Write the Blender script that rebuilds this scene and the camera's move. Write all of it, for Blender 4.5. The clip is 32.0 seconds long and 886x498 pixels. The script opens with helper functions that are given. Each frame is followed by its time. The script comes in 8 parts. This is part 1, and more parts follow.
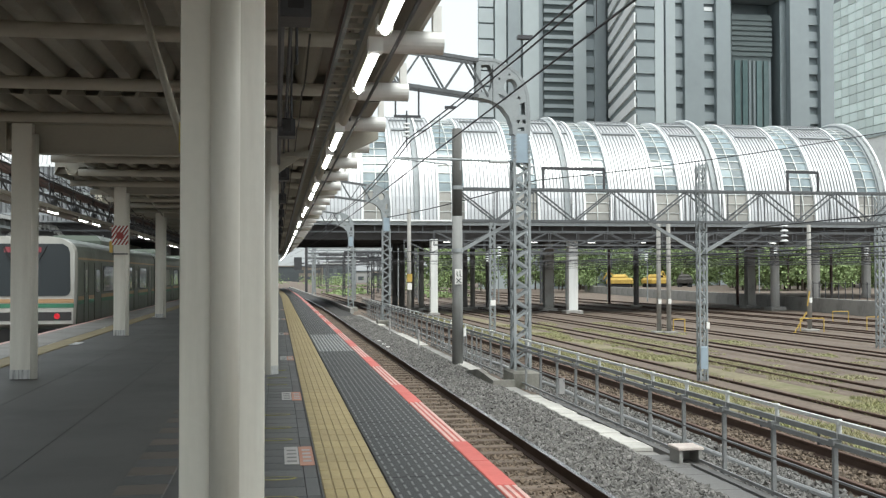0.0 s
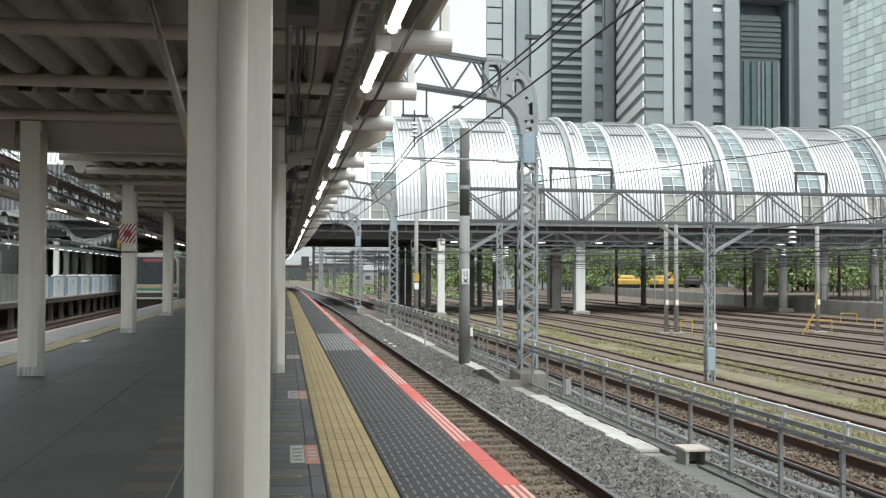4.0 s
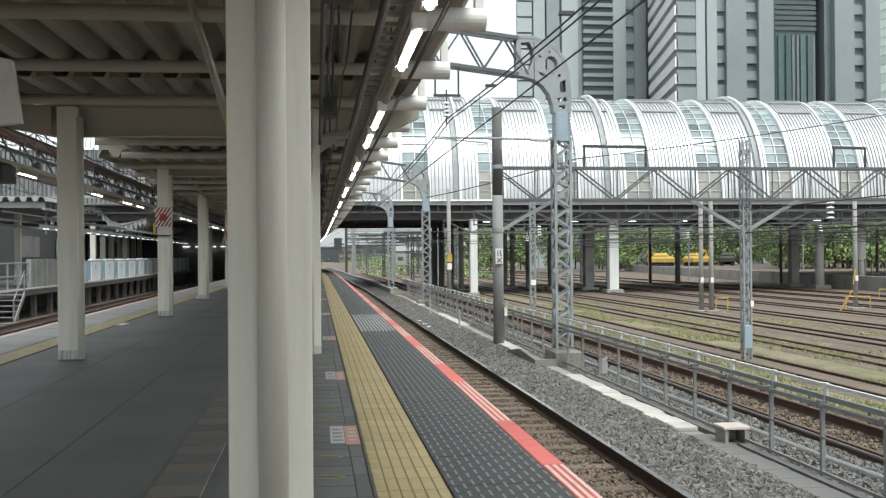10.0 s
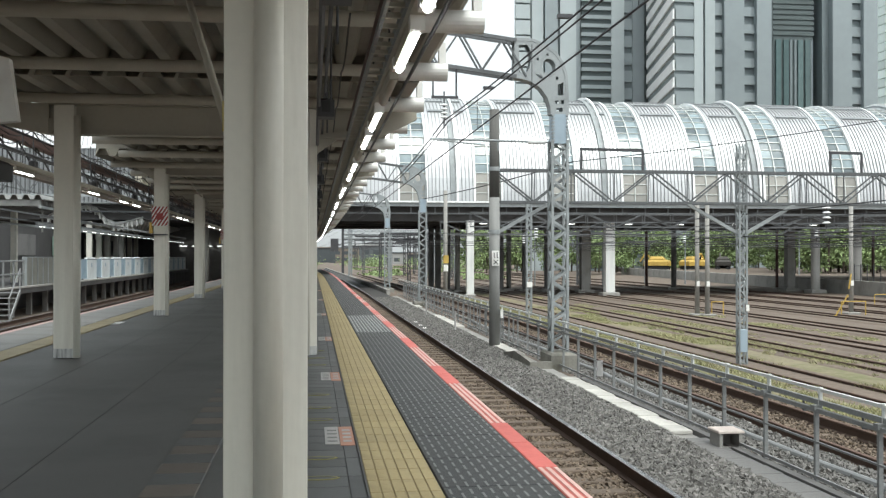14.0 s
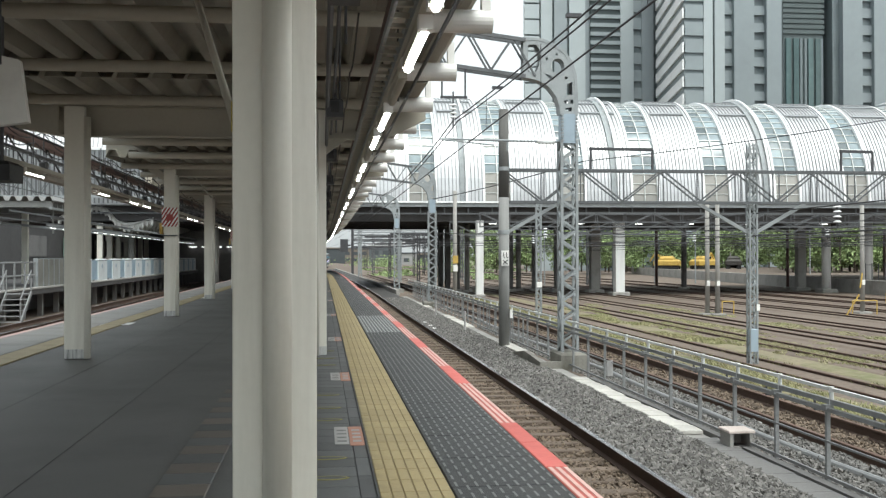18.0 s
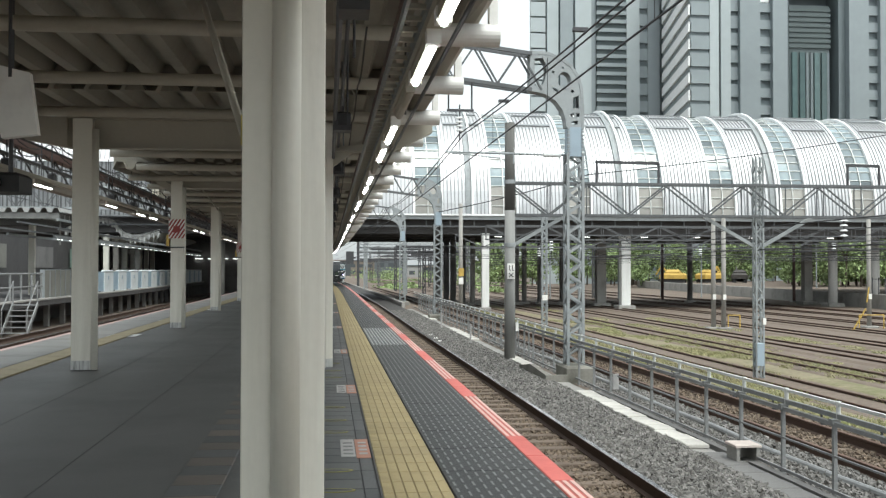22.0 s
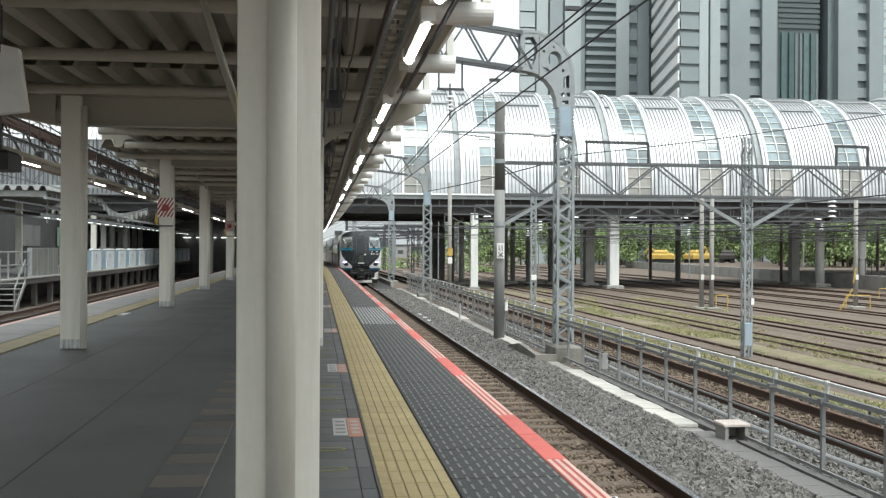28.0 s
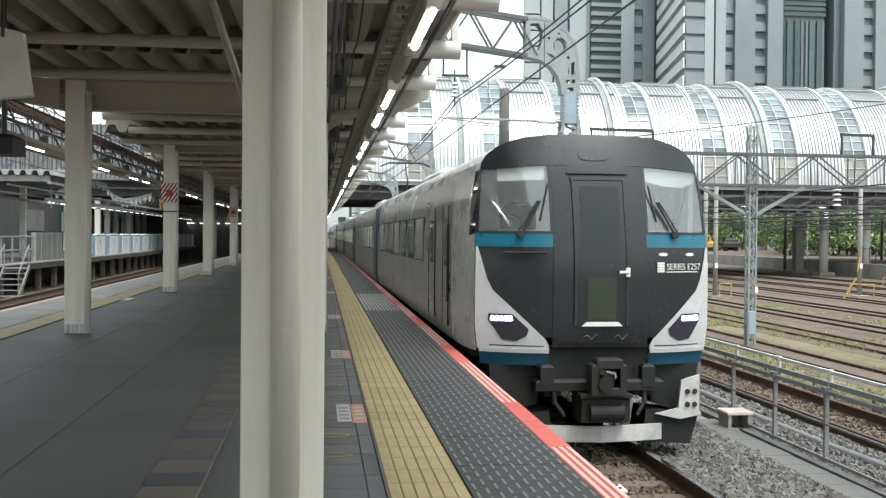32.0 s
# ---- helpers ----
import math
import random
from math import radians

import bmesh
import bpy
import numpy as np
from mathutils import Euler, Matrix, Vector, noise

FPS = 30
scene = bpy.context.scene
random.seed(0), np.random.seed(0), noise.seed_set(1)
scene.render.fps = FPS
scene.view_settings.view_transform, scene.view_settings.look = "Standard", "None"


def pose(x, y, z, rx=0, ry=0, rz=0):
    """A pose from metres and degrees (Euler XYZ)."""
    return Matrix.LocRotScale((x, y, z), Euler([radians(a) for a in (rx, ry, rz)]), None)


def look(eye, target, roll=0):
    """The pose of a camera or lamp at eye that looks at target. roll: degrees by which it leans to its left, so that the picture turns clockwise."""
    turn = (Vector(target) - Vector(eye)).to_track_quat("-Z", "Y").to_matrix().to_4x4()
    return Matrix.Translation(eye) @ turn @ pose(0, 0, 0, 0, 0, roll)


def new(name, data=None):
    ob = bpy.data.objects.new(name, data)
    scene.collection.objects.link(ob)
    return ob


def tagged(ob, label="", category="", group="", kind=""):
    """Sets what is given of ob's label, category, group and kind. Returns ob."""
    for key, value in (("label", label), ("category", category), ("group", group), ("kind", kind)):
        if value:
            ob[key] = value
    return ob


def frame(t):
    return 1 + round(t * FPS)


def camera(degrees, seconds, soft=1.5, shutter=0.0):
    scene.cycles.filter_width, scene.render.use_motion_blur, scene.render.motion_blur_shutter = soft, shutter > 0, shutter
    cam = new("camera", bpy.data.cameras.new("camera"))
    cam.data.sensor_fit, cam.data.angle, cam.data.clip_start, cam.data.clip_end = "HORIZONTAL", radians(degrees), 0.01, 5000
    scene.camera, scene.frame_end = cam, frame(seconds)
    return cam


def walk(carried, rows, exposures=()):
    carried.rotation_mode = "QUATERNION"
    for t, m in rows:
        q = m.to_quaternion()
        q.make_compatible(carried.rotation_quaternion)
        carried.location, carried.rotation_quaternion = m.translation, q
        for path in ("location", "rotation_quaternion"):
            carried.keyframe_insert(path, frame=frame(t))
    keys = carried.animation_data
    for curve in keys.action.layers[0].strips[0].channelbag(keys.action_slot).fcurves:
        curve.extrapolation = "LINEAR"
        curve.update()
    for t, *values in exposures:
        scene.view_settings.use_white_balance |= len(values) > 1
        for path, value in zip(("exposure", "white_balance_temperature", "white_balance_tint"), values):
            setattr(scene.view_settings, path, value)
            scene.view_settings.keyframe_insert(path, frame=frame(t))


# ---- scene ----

# ---- the camera and its walk ----
EYE_HEIGHT = 1.42
PATH = [  # seconds, eye x y z, turn to the right, tilt up, lean (degrees)
    (0, 0.022, -0.060, 1.430, 9.291, 1.452, -0.132),
    (0.5, 0.021, -0.059, 1.426, 9.326, 1.501, 0.055),
    (1, 0.025, -0.062, 1.429, 9.315, 1.475, -0.070),
    (1.5, 0.025, -0.055, 1.427, 9.301, 1.611, -0.069),
    (2, 0.023, -0.058, 1.429, 9.315, 1.877, 0.139),
    (2.5, 0.022, -0.050, 1.425, 9.234, 1.670, 0.253),
    (3, 0.029, -0.054, 1.424, 9.056, 1.518, 0.223),
    (3.5, 0.030, -0.048, 1.427, 9.020, 1.471, 0.133),
    (5.5, -0.001, -0.065, 1.419, 8.046, 1.243, 0.267),
    (6, -0.009, -0.053, 1.423, 7.910, 1.144, -0.044),
    (6.5, -0.002, -0.044, 1.420, 7.829, 1.130, -0.324),
    (7, -0.003, -0.030, 1.428, 7.689, 1.097, -0.308),
    (7.5, -0.012, -0.021, 1.422, 7.417, 1.090, -0.289),
    (8, -0.010, -0.006, 1.426, 7.280, 0.950, -0.325),
    (8.5, -0.010, 0.000, 1.425, 7.209, 0.996, -0.470),
    (9, -0.012, 0.005, 1.425, 7.172, 0.807, -0.480),
    (9.5, -0.011, 0.008, 1.422, 7.110, 0.558, -0.517),
    (10, -0.009, 0.002, 1.420, 7.079, 0.339, -0.475),
    (10.5, -0.008, -0.006, 1.424, 7.154, 0.466, -0.271),
    (11, -0.007, -0.003, 1.422, 7.186, 0.494, -0.225),
    (11.5, -0.004, -0.003, 1.423, 7.192, 0.434, -0.274),
    (12, -0.007, -0.002, 1.423, 7.228, 0.333, -0.276),
    (12.5, -0.004, 0.010, 1.423, 7.239, 0.327, -0.186),
    (13, -0.007, -0.001, 1.422, 7.343, 0.381, -0.120),
    (13.5, -0.009, 0.001, 1.425, 7.321, 0.417, -0.042),
    (14, -0.007, -0.010, 1.424, 7.272, 0.418, 0.020),
    (14.5, -0.007, 0.002, 1.426, 7.198, 0.484, -0.115),
    (16.5, -0.006, -0.000, 1.425, 6.916, 0.641, -0.063),
    (17, -0.008, 0.007, 1.422, 6.843, 0.450, -0.026),
    (17.5, -0.006, -0.009, 1.421, 6.775, 0.516, -0.100),
    (18, -0.003, -0.006, 1.420, 6.734, 0.434, -0.136),
    (18.5, 0.002, 0.009, 1.422, 6.792, 0.293, -0.102),
    (19, 0.000, 0.000, 1.420, 7.031, 0.382, 0.000),
    (19.5, -0.004, 0.000, 1.421, 7.025, 0.405, -0.049),
    (20, -0.004, -0.009, 1.421, 6.959, 0.607, 0.038),
    (20.5, -0.001, -0.022, 1.422, 6.886, 0.763, 0.030),
    (21, -0.001, -0.024, 1.421, 6.747, 0.758, 0.005),
    (21.5, 0.000, -0.025, 1.420, 6.642, 0.907, -0.022),
    (22, -0.015, -0.022, 1.422, 6.418, 1.146, 0.072),
    (22.5, -0.069, -0.050, 1.426, 6.331, 1.263, 0.402),
    (23, -0.069, -0.058, 1.428, 6.207, 1.291, 0.358),
    (23.5, -0.052, -0.033, 1.420, 6.101, 1.148, 0.310),
    (24, -0.036, -0.017, 1.420, 6.029, 0.952, 0.275),
    (24.5, -0.036, -0.010, 1.421, 6.122, 0.766, 0.335),
    (25, -0.067, -0.031, 1.427, 6.439, 0.705, 0.320),
    (25.5, -0.078, -0.037, 1.429, 6.489, 0.508, 0.303),
    (27.5, -0.046, -0.011, 1.423, 6.960, -0.028, 0.186),
    (28, -0.047, -0.002, 1.419, 7.071, -0.004, 0.236),
    (28.5, -0.048, 0.012, 1.422, 7.071, -0.149, 0.270),
    (29, -0.051, 0.006, 1.421, 7.033, -0.231, 0.327),
    (29.5, -0.052, 0.005, 1.421, 6.991, -0.300, 0.269),
    (30, -0.050, 0.011, 1.424, 6.903, -0.431, 0.266),
    (30.5, -0.049, 0.007, 1.421, 6.909, -0.432, 0.322),
    (31, -0.052, 0.017, 1.417, 6.936, -0.508, 0.315),
    (31.5, -0.053, 0.014, 1.415, 6.903, -0.668, 0.389),
    (32, -0.054, 0.015, 1.419, 6.884, -0.751, 0.517),
]


def eye_pose(row):
    """The camera's pose from a row of PATH."""
    t, x, y, z, turn, tilt, lean = row
    a, b = radians(turn), radians(tilt)
    eye = Vector((x, y, z))
    way = Vector((math.sin(a) * math.cos(b), math.cos(a) * math.cos(b), math.sin(b)))
    return look(eye, eye + way, lean)


cam = camera(47.06, 32.0, soft=1.3)
walk(cam, [(row[0], eye_pose(row)) for row in PATH], exposures=((0, 0.59, 6300, 3), (8, 0.63, 6300, 3), (20, 0.68, 6300, 3), (30, 0.74, 6300, 3), (32, 0.84, 6300, 3)))

# ---- world and sun: a bright overcast sky ----
world = bpy.data.worlds.new("overcast")
scene.world = world
world.use_nodes = True
wn, wl = world.node_tree.nodes, world.node_tree.links
sky = wn.new("ShaderNodeTexSky")
sky.sky_type = "NISHITA"
sky.sun_disc = False
sky.sun_elevation, sky.sun_rotation = radians(61), radians(153)
sky.dust_density, sky.air_density = 4.0, 1.0
pale = wn.new("ShaderNodeHueSaturation")
pale.inputs["Saturation"].default_value = 0.22
wl.new(sky.outputs[0], pale.inputs["Color"])
veil = wn.new("ShaderNodeMix")  # an even cloud layer over the clear-sky gradient
veil.data_type = "RGBA"
veil.inputs["Factor"].default_value = 0.45
veil.inputs["B"].default_value = (4.15, 4.25, 4.35, 1.0)
wl.new(pale.outputs[0], veil.inputs["A"])
wl.new(veil.outputs["Result"], wn["Background"].inputs["Color"])
wn["Background"].inputs["Strength"].default_value = 0.185
sun_data = bpy.data.lights.new("sun", "SUN")
sun_data.energy, sun_data.angle, sun_data.color = 1.4, radians(25), (1.0, 0.97, 0.93)
sun = new("sun", sun_data)
sun.matrix_world = look((0, 0, 60), (-14, 28, 0))

# ---- materials ----
MATS = {}


def material(name, colour, rough=0.6, metal=0.0, grain=30.0, vary=0.10, stain=1.2, stain_amount=0.18, stain_colour=None,
             bump=0.15, piece=0.0, island=0.0, emit=0.0, streak=False):
    """A surface with fine grain, larger stains and a little relief; pieces vary from one to the next."""
    m = bpy.data.materials.new(name)
    m.use_nodes = True
    n, l = m.node_tree.nodes, m.node_tree.links
    bsdf = n["Principled BSDF"]
    coord = n.new("ShaderNodeTexCoord")
    fine = n.new("ShaderNodeTexNoise")
    fine.inputs["Scale"].default_value, fine.inputs["Detail"].default_value = grain, 4.0
    l.new(coord.outputs["Object"], fine.inputs["Vector"])
    broad = n.new("ShaderNodeTexNoise")
    broad.inputs["Scale"].default_value, broad.inputs["Detail"].default_value = stain, 6.0
    broad.inputs["Roughness"].default_value = 0.65
    if streak:
        squash = n.new("ShaderNodeMapping")
        squash.inputs["Scale"].default_value = (3.0, 3.0, 0.25)
        l.new(coord.outputs["Object"], squash.inputs["Vector"])
        l.new(squash.outputs[0], broad.inputs["Vector"])
    else:
        l.new(coord.outputs["Object"], broad.inputs["Vector"])
    c = (*colour, 1.0)
    ramp = n.new("ShaderNodeMix")
    ramp.data_type = "RGBA"
    ramp.inputs["A"].default_value = tuple(min(1, v * (1 - vary)) for v in colour) + (1.0,)
    ramp.inputs["B"].default_value = tuple(min(1, v * (1 + vary)) for v in colour) + (1.0,)
    l.new(fine.outputs["Fac"], ramp.inputs["Factor"])
    edge = n.new("ShaderNodeMapRange")
    edge.inputs["From Min"].default_value, edge.inputs["From Max"].default_value = 0.48, 0.75
    edge.inputs["To Max"].default_value = stain_amount * 2.5
    l.new(broad.outputs["Fac"], edge.inputs["Value"])
    dirt = n.new("ShaderNodeMix")
    dirt.data_type = "RGBA"
    dirt.inputs["B"].default_value = (*(stain_colour or tuple(v * 0.55 for v in colour)), 1.0)
    l.new(edge.outputs[0], dirt.inputs["Factor"])
    l.new(ramp.outputs["Result"], dirt.inputs["A"])
    last = dirt.outputs["Result"]
    if piece or island:
        if piece:
            info = n.new("ShaderNodeObjectInfo")
            rnd = info.outputs["Random"]
        else:
            info = n.new("ShaderNodeNewGeometry")
            rnd = info.outputs["Random Per Island"]
        span = n.new("ShaderNodeMapRange")
        amount = piece or island
        span.inputs["To Min"].default_value, span.inputs["To Max"].default_value = 1 - amount, 1 + amount
        l.new(rnd, span.inputs["Value"])
        hsv = n.new("ShaderNodeHueSaturation")
        l.new(span.outputs[0], hsv.inputs["Value"])
        l.new(last, hsv.inputs["Color"])
        last = hsv.outputs[0]
    l.new(last, bsdf.inputs["Base Color"])
    gloss = n.new("ShaderNodeMapRange")
    gloss.inputs["To Min"].default_value, gloss.inputs["To Max"].default_value = max(0.03, rough - 0.12), min(1, rough + 0.12)
    l.new(broad.outputs["Fac"], gloss.inputs["Value"])
    l.new(gloss.outputs[0], bsdf.inputs["Roughness"])
    bsdf.inputs["Metallic"].default_value = metal
    if bump:
        relief = n.new("ShaderNodeBump")
        relief.inputs["Strength"].default_value, relief.inputs["Distance"].default_value = bump, 0.01
        l.new(fine.outputs["Fac"], relief.inputs["Height"])
        l.new(relief.outputs[0], bsdf.inputs["Normal"])
    if emit:
        bsdf.inputs["Emission Color"].default_value = c
        bsdf.inputs["Emission Strength"].default_value = emit
    MATS[name] = m
    return m


def glass(name, colour, rough=0.05, clear=0.5):
    m = bpy.data.materials.new(name)
    m.use_nodes = True
    n, l = m.node_tree.nodes, m.node_tree.links
    bsdf = n["Principled BSDF"]
    bsdf.inputs["Base Color"].default_value = (*colour, 1)
    bsdf.inputs["Roughness"].default_value = rough
    bsdf.inputs["Transmission Weight"].default_value = clear
    bsdf.inputs["IOR"].default_value = 1.45
    wave = n.new("ShaderNodeTexNoise")
    wave.inputs["Scale"].default_value = 0.8
    dent = n.new("ShaderNodeBump")
    dent.inputs["Strength"].default_value, dent.inputs["Distance"].default_value = 0.08, 0.02
    l.new(wave.outputs["Fac"], dent.inputs["Height"])
    l.new(dent.outputs[0], bsdf.inputs["Normal"])
    MATS[name] = m
    return m


PAVING = material("asphalt_paving", (0.106, 0.104, 0.099), 0.62, grain=90, vary=0.25, stain=0.5, stain_amount=0.2, bump=0.3)
TILE_GREY = material("dark_grey_paving_tile", (0.088, 0.09, 0.09), 0.6, grain=70, vary=0.2, stain=2.0, piece=0.18)
TILE_BROWN = material("brown_paving_tile", (0.135, 0.115, 0.097), 0.6, grain=70, vary=0.2, stain=2.0, piece=0.15)
TILE_YELLOW = material("yellow_tactile_tile", (0.335, 0.265, 0.13), 0.6, grain=60, vary=0.18, stain=2.6, stain_amount=0.34, stain_colour=(0.2, 0.165, 0.09), piece=0.08)
RED_PAINT = material("red_edge_paint", (0.54, 0.115, 0.095), 0.55, grain=40, vary=0.12, stain=2.0, piece=0.06)
WHITE_PAINT = material("white_marking", (0.62, 0.60, 0.58), 0.55, grain=40, stain=3)
GREY_LINE = material("pale_grey_dash", (0.165, 0.168, 0.165), 0.6, grain=50)
GRIP = material("dark_rubber_grip", (0.040, 0.041, 0.042), 0.7, grain=120, vary=0.35, stain=0.9, stain_amount=0.3, stain_colour=(0.085, 0.083, 0.078), bump=0.4)
CONCRETE = material("weathered_concrete", (0.30, 0.29, 0.27), 0.85, grain=25, vary=0.18, stain=0.9, stain_amount=0.3, bump=0.4)
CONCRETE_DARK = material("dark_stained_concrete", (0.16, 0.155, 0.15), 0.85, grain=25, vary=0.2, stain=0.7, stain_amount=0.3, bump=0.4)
CONCRETE_PALE = material("pale_concrete_lid", (0.52, 0.50, 0.46), 0.8, grain=30, vary=0.15, stain=2.5, stain_amount=0.35, piece=0.1)
BALLAST = material("grey_ballast", (0.145, 0.138, 0.129), 0.9, grain=14, vary=0.55, stain=1.6, stain_amount=0.25, bump=0.9, island=0.45)
BALLAST_BROWN = material("rusty_ballast", (0.15, 0.115, 0.085), 0.9, grain=14, vary=0.5, stain=1.2, stain_amount=0.3, bump=0.9, island=0.4)
YARD = material("yard_gravel", (0.152, 0.118, 0.092), 0.95, grain=7, vary=0.6, stain=0.18, stain_amount=0.3, stain_colour=(0.12, 0.09, 0.07), bump=0.8)
GRASS_DRY = material("dry_grass", (0.31, 0.29, 0.16), 0.9, grain=6, vary=0.4, stain=0.6, stain_amount=0.3, stain_colour=(0.20, 0.26, 0.08), island=0.35)
FOUNDATION = material("mossy_foundation_concrete", (0.225, 0.215, 0.19), 0.9, grain=20, vary=0.2, stain=1.6, stain_amount=0.35, stain_colour=(0.09, 0.09, 0.06), bump=0.4)
SLEEPER = material("weathered_sleeper", (0.14, 0.106, 0.08), 0.85, grain=30, vary=0.25, stain=2, piece=0.2)
RAIL_SIDE = material("rusty_rail_side", (0.075, 0.045, 0.032), 0.75, metal=0.2, grain=40, vary=0.3)
RAIL_TOP = material("polished_rail_head", (0.55, 0.53, 0.55), 0.20, metal=1.0, grain=60, bump=0.05)
RAIL_RUST = material("brown_rail", (0.125, 0.075, 0.055), 0.7, metal=0.3, grain=40, vary=0.3)
CREAM = material("cream_painted_steel", (0.69, 0.667, 0.592), 0.5, grain=22, vary=0.05, stain=1.0, stain_amount=0.18, stain_colour=(0.36, 0.33, 0.27), bump=0.06, streak=True)
# the columns' cream toned down: shade under the canopy is put into the colour
CREAM_BEAM = material("shade_toned_cream_beam", (0.385, 0.36, 0.30), 0.55, grain=22, vary=0.06, stain=1.3, stain_amount=0.15, stain_colour=(0.27, 0.24, 0.19), bump=0.06)
# sheet tone lowered as well for the dim canopy ceiling
ROOF_SHEET = material("shade_toned_dusty_roof_sheet", (0.275, 0.258, 0.215), 0.6, metal=0.0, grain=25, vary=0.1, stain=0.8, stain_amount=0.25)
WHITE_STEEL = material("white_painted_steel", (0.76, 0.75, 0.72), 0.45, grain=20, vary=0.05, stain=1.5, stain_amount=0.15, bump=0.05)
DARK_STEEL = material("dark_grey_steel", (0.07, 0.07, 0.075), 0.55, metal=0.4, grain=30, vary=0.15)
BROWN_STEEL = material("brown_painted_steel", (0.10, 0.055, 0.045), 0.6, grain=30, vary=0.15)
GALV = material("galvanised_steel", (0.30, 0.32, 0.325), 0.62, metal=0.2, grain=30, vary=0.12, stain=2, stain_amount=0.2)
GALV_DARK = material("dull_dark_galvanised", (0.125, 0.13, 0.135), 0.6, metal=0.4, grain=30, vary=0.15, stain=2, stain_amount=0.2)
GALV_BLUE = material("blue_grey_box_paint", (0.30, 0.37, 0.43), 0.5, grain=25, vary=0.06)
FENCE_STEEL = material("dull_fence_steel", (0.25, 0.255, 0.255), 0.6, metal=0.3, grain=30, vary=0.2, stain=3)
PIPE_PALE = material("pale_galvanised_pipe", (0.68, 0.69, 0.67), 0.4, metal=0.2, grain=30, vary=0.08)
# dark streaks paint the reflections in the stainless foot
BASE_STRIP = material("reflection_streaked_column_foot", (0.50, 0.50, 0.49), 0.35, metal=0.6, grain=12, vary=0.2, stain=7, stain_amount=0.4, stain_colour=(0.05, 0.05, 0.05), streak=True)
LAMP = material("lit_tube", (1.0, 0.98, 0.95), 0.4, emit=7.0, vary=0.0, stain_amount=0.0, bump=0)
LAMP_DIM = material("lit_distant_tube", (1.0, 0.98, 0.95), 0.4, emit=1.6, vary=0.0, stain_amount=0.0, bump=0)
TUBE_SHEET = material("brushed_aluminium_cladding", (0.58, 0.585, 0.595), 0.36, metal=0.45, grain=6, vary=0.05, stain=0.3, stain_amount=0.12, bump=0.03)
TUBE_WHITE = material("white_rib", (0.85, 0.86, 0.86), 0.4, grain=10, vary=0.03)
TUBE_GLASS = material("blue_grey_glazing", (0.20, 0.245, 0.26), 0.12, grain=0.7, vary=0.5, stain=0.25, stain_amount=0.3, stain_colour=(0.07, 0.075, 0.07), bump=0, piece=0.5)
TOWER_GREY = material("grey_tower_panel", (0.43, 0.475, 0.485), 0.55, grain=0.6, vary=0.05, stain=0.05, stain_amount=0.1, bump=0)
TOWER_PALE = material("pale_tower_panel", (0.55, 0.60, 0.61), 0.5, grain=0.6, vary=0.05, stain=0.05, stain_amount=0.08, bump=0)
TOWER_DARK = material("dark_tower_recess", (0.19, 0.222, 0.232), 0.4, grain=0.8, vary=0.15, stain=0.1, bump=0)
TOWER_GLASS = material("green_curtain_glass", (0.11, 0.165, 0.165), 0.15, grain=0.8, vary=0.2, stain=0.12, bump=0, piece=0.15)
# near-black tone carries the shade under decks and around the far platform
SOFFIT = material("shade_dark_soffit", (0.065, 0.062, 0.062), 0.8, grain=3, vary=0.2, stain=0.3)
LEAF = material("foliage", (0.225, 0.295, 0.125), 0.7, grain=3, vary=0.35, stain=0.5, stain_colour=(0.10, 0.14, 0.05), island=0.5, bump=0)
BARK = material("bark", (0.10, 0.08, 0.06), 0.9, grain=20, vary=0.3)
YELLOW_PAINT = material("yellow_machine_paint", (0.52, 0.35, 0.08), 0.55, grain=6, vary=0.25, stain=1, stain_amount=0.35)
BLACK = material("black_rubber", (0.02, 0.02, 0.021), 0.6, grain=40, vary=0.2)
WIRE = material("dark_wire", (0.045, 0.045, 0.05), 0.6, metal=0.5, grain=5)
PORCELAIN = material("white_insulator", (0.75, 0.76, 0.75), 0.25, grain=5, vary=0.03)
SIGN_WHITE = material("white_sign_plate", (0.78, 0.77, 0.74), 0.45, grain=15, vary=0.04, stain=2, stain_amount=0.15)
SIGN_ORANGE = material("orange_floor_sign", (0.42, 0.20, 0.135), 0.55, grain=30, vary=0.1)
SIGN_RED = material("dark_red_stripe", (0.30, 0.045, 0.04), 0.5, grain=30)
SIGN_BLACK = material("black_print", (0.03, 0.03, 0.03), 0.5, grain=30)
CAB_BLACK = material("black_lens", (0.01, 0.01, 0.012), 0.1, grain=10, bump=0)
DOOR_WHITE = material("white_platform_door", (0.66, 0.69, 0.70), 0.45, grain=12, vary=0.04, stain=1)
DOOR_BLUE = material("pale_blue_gate_frame", (0.30, 0.40, 0.48), 0.45, grain=12, vary=0.06)
BEIGE_WALL = material("beige_panel_wall", (0.20, 0.195, 0.175), 0.7, grain=12, vary=0.08)
TOWER_SLATE = material("slate_tower_panel", (0.285, 0.322, 0.335), 0.5, grain=0.6, vary=0.06, stain=0.06, stain_amount=0.12, bump=0)
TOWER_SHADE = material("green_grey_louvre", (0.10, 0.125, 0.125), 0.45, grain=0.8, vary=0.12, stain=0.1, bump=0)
GREY_STEEL = material("dusty_pale_steel", (0.25, 0.25, 0.24), 0.55, grain=20, vary=0.08, stain=1.2, stain_amount=0.2, bump=0.05)
SIGN_DULL = material("dull_white_sticker", (0.38, 0.37, 0.36), 0.55, grain=30, vary=0.1, stain=4, stain_amount=0.2)
TAPE = material("yellow_tape", (0.55, 0.42, 0.06), 0.5, grain=30)

# ---- building blocks ----


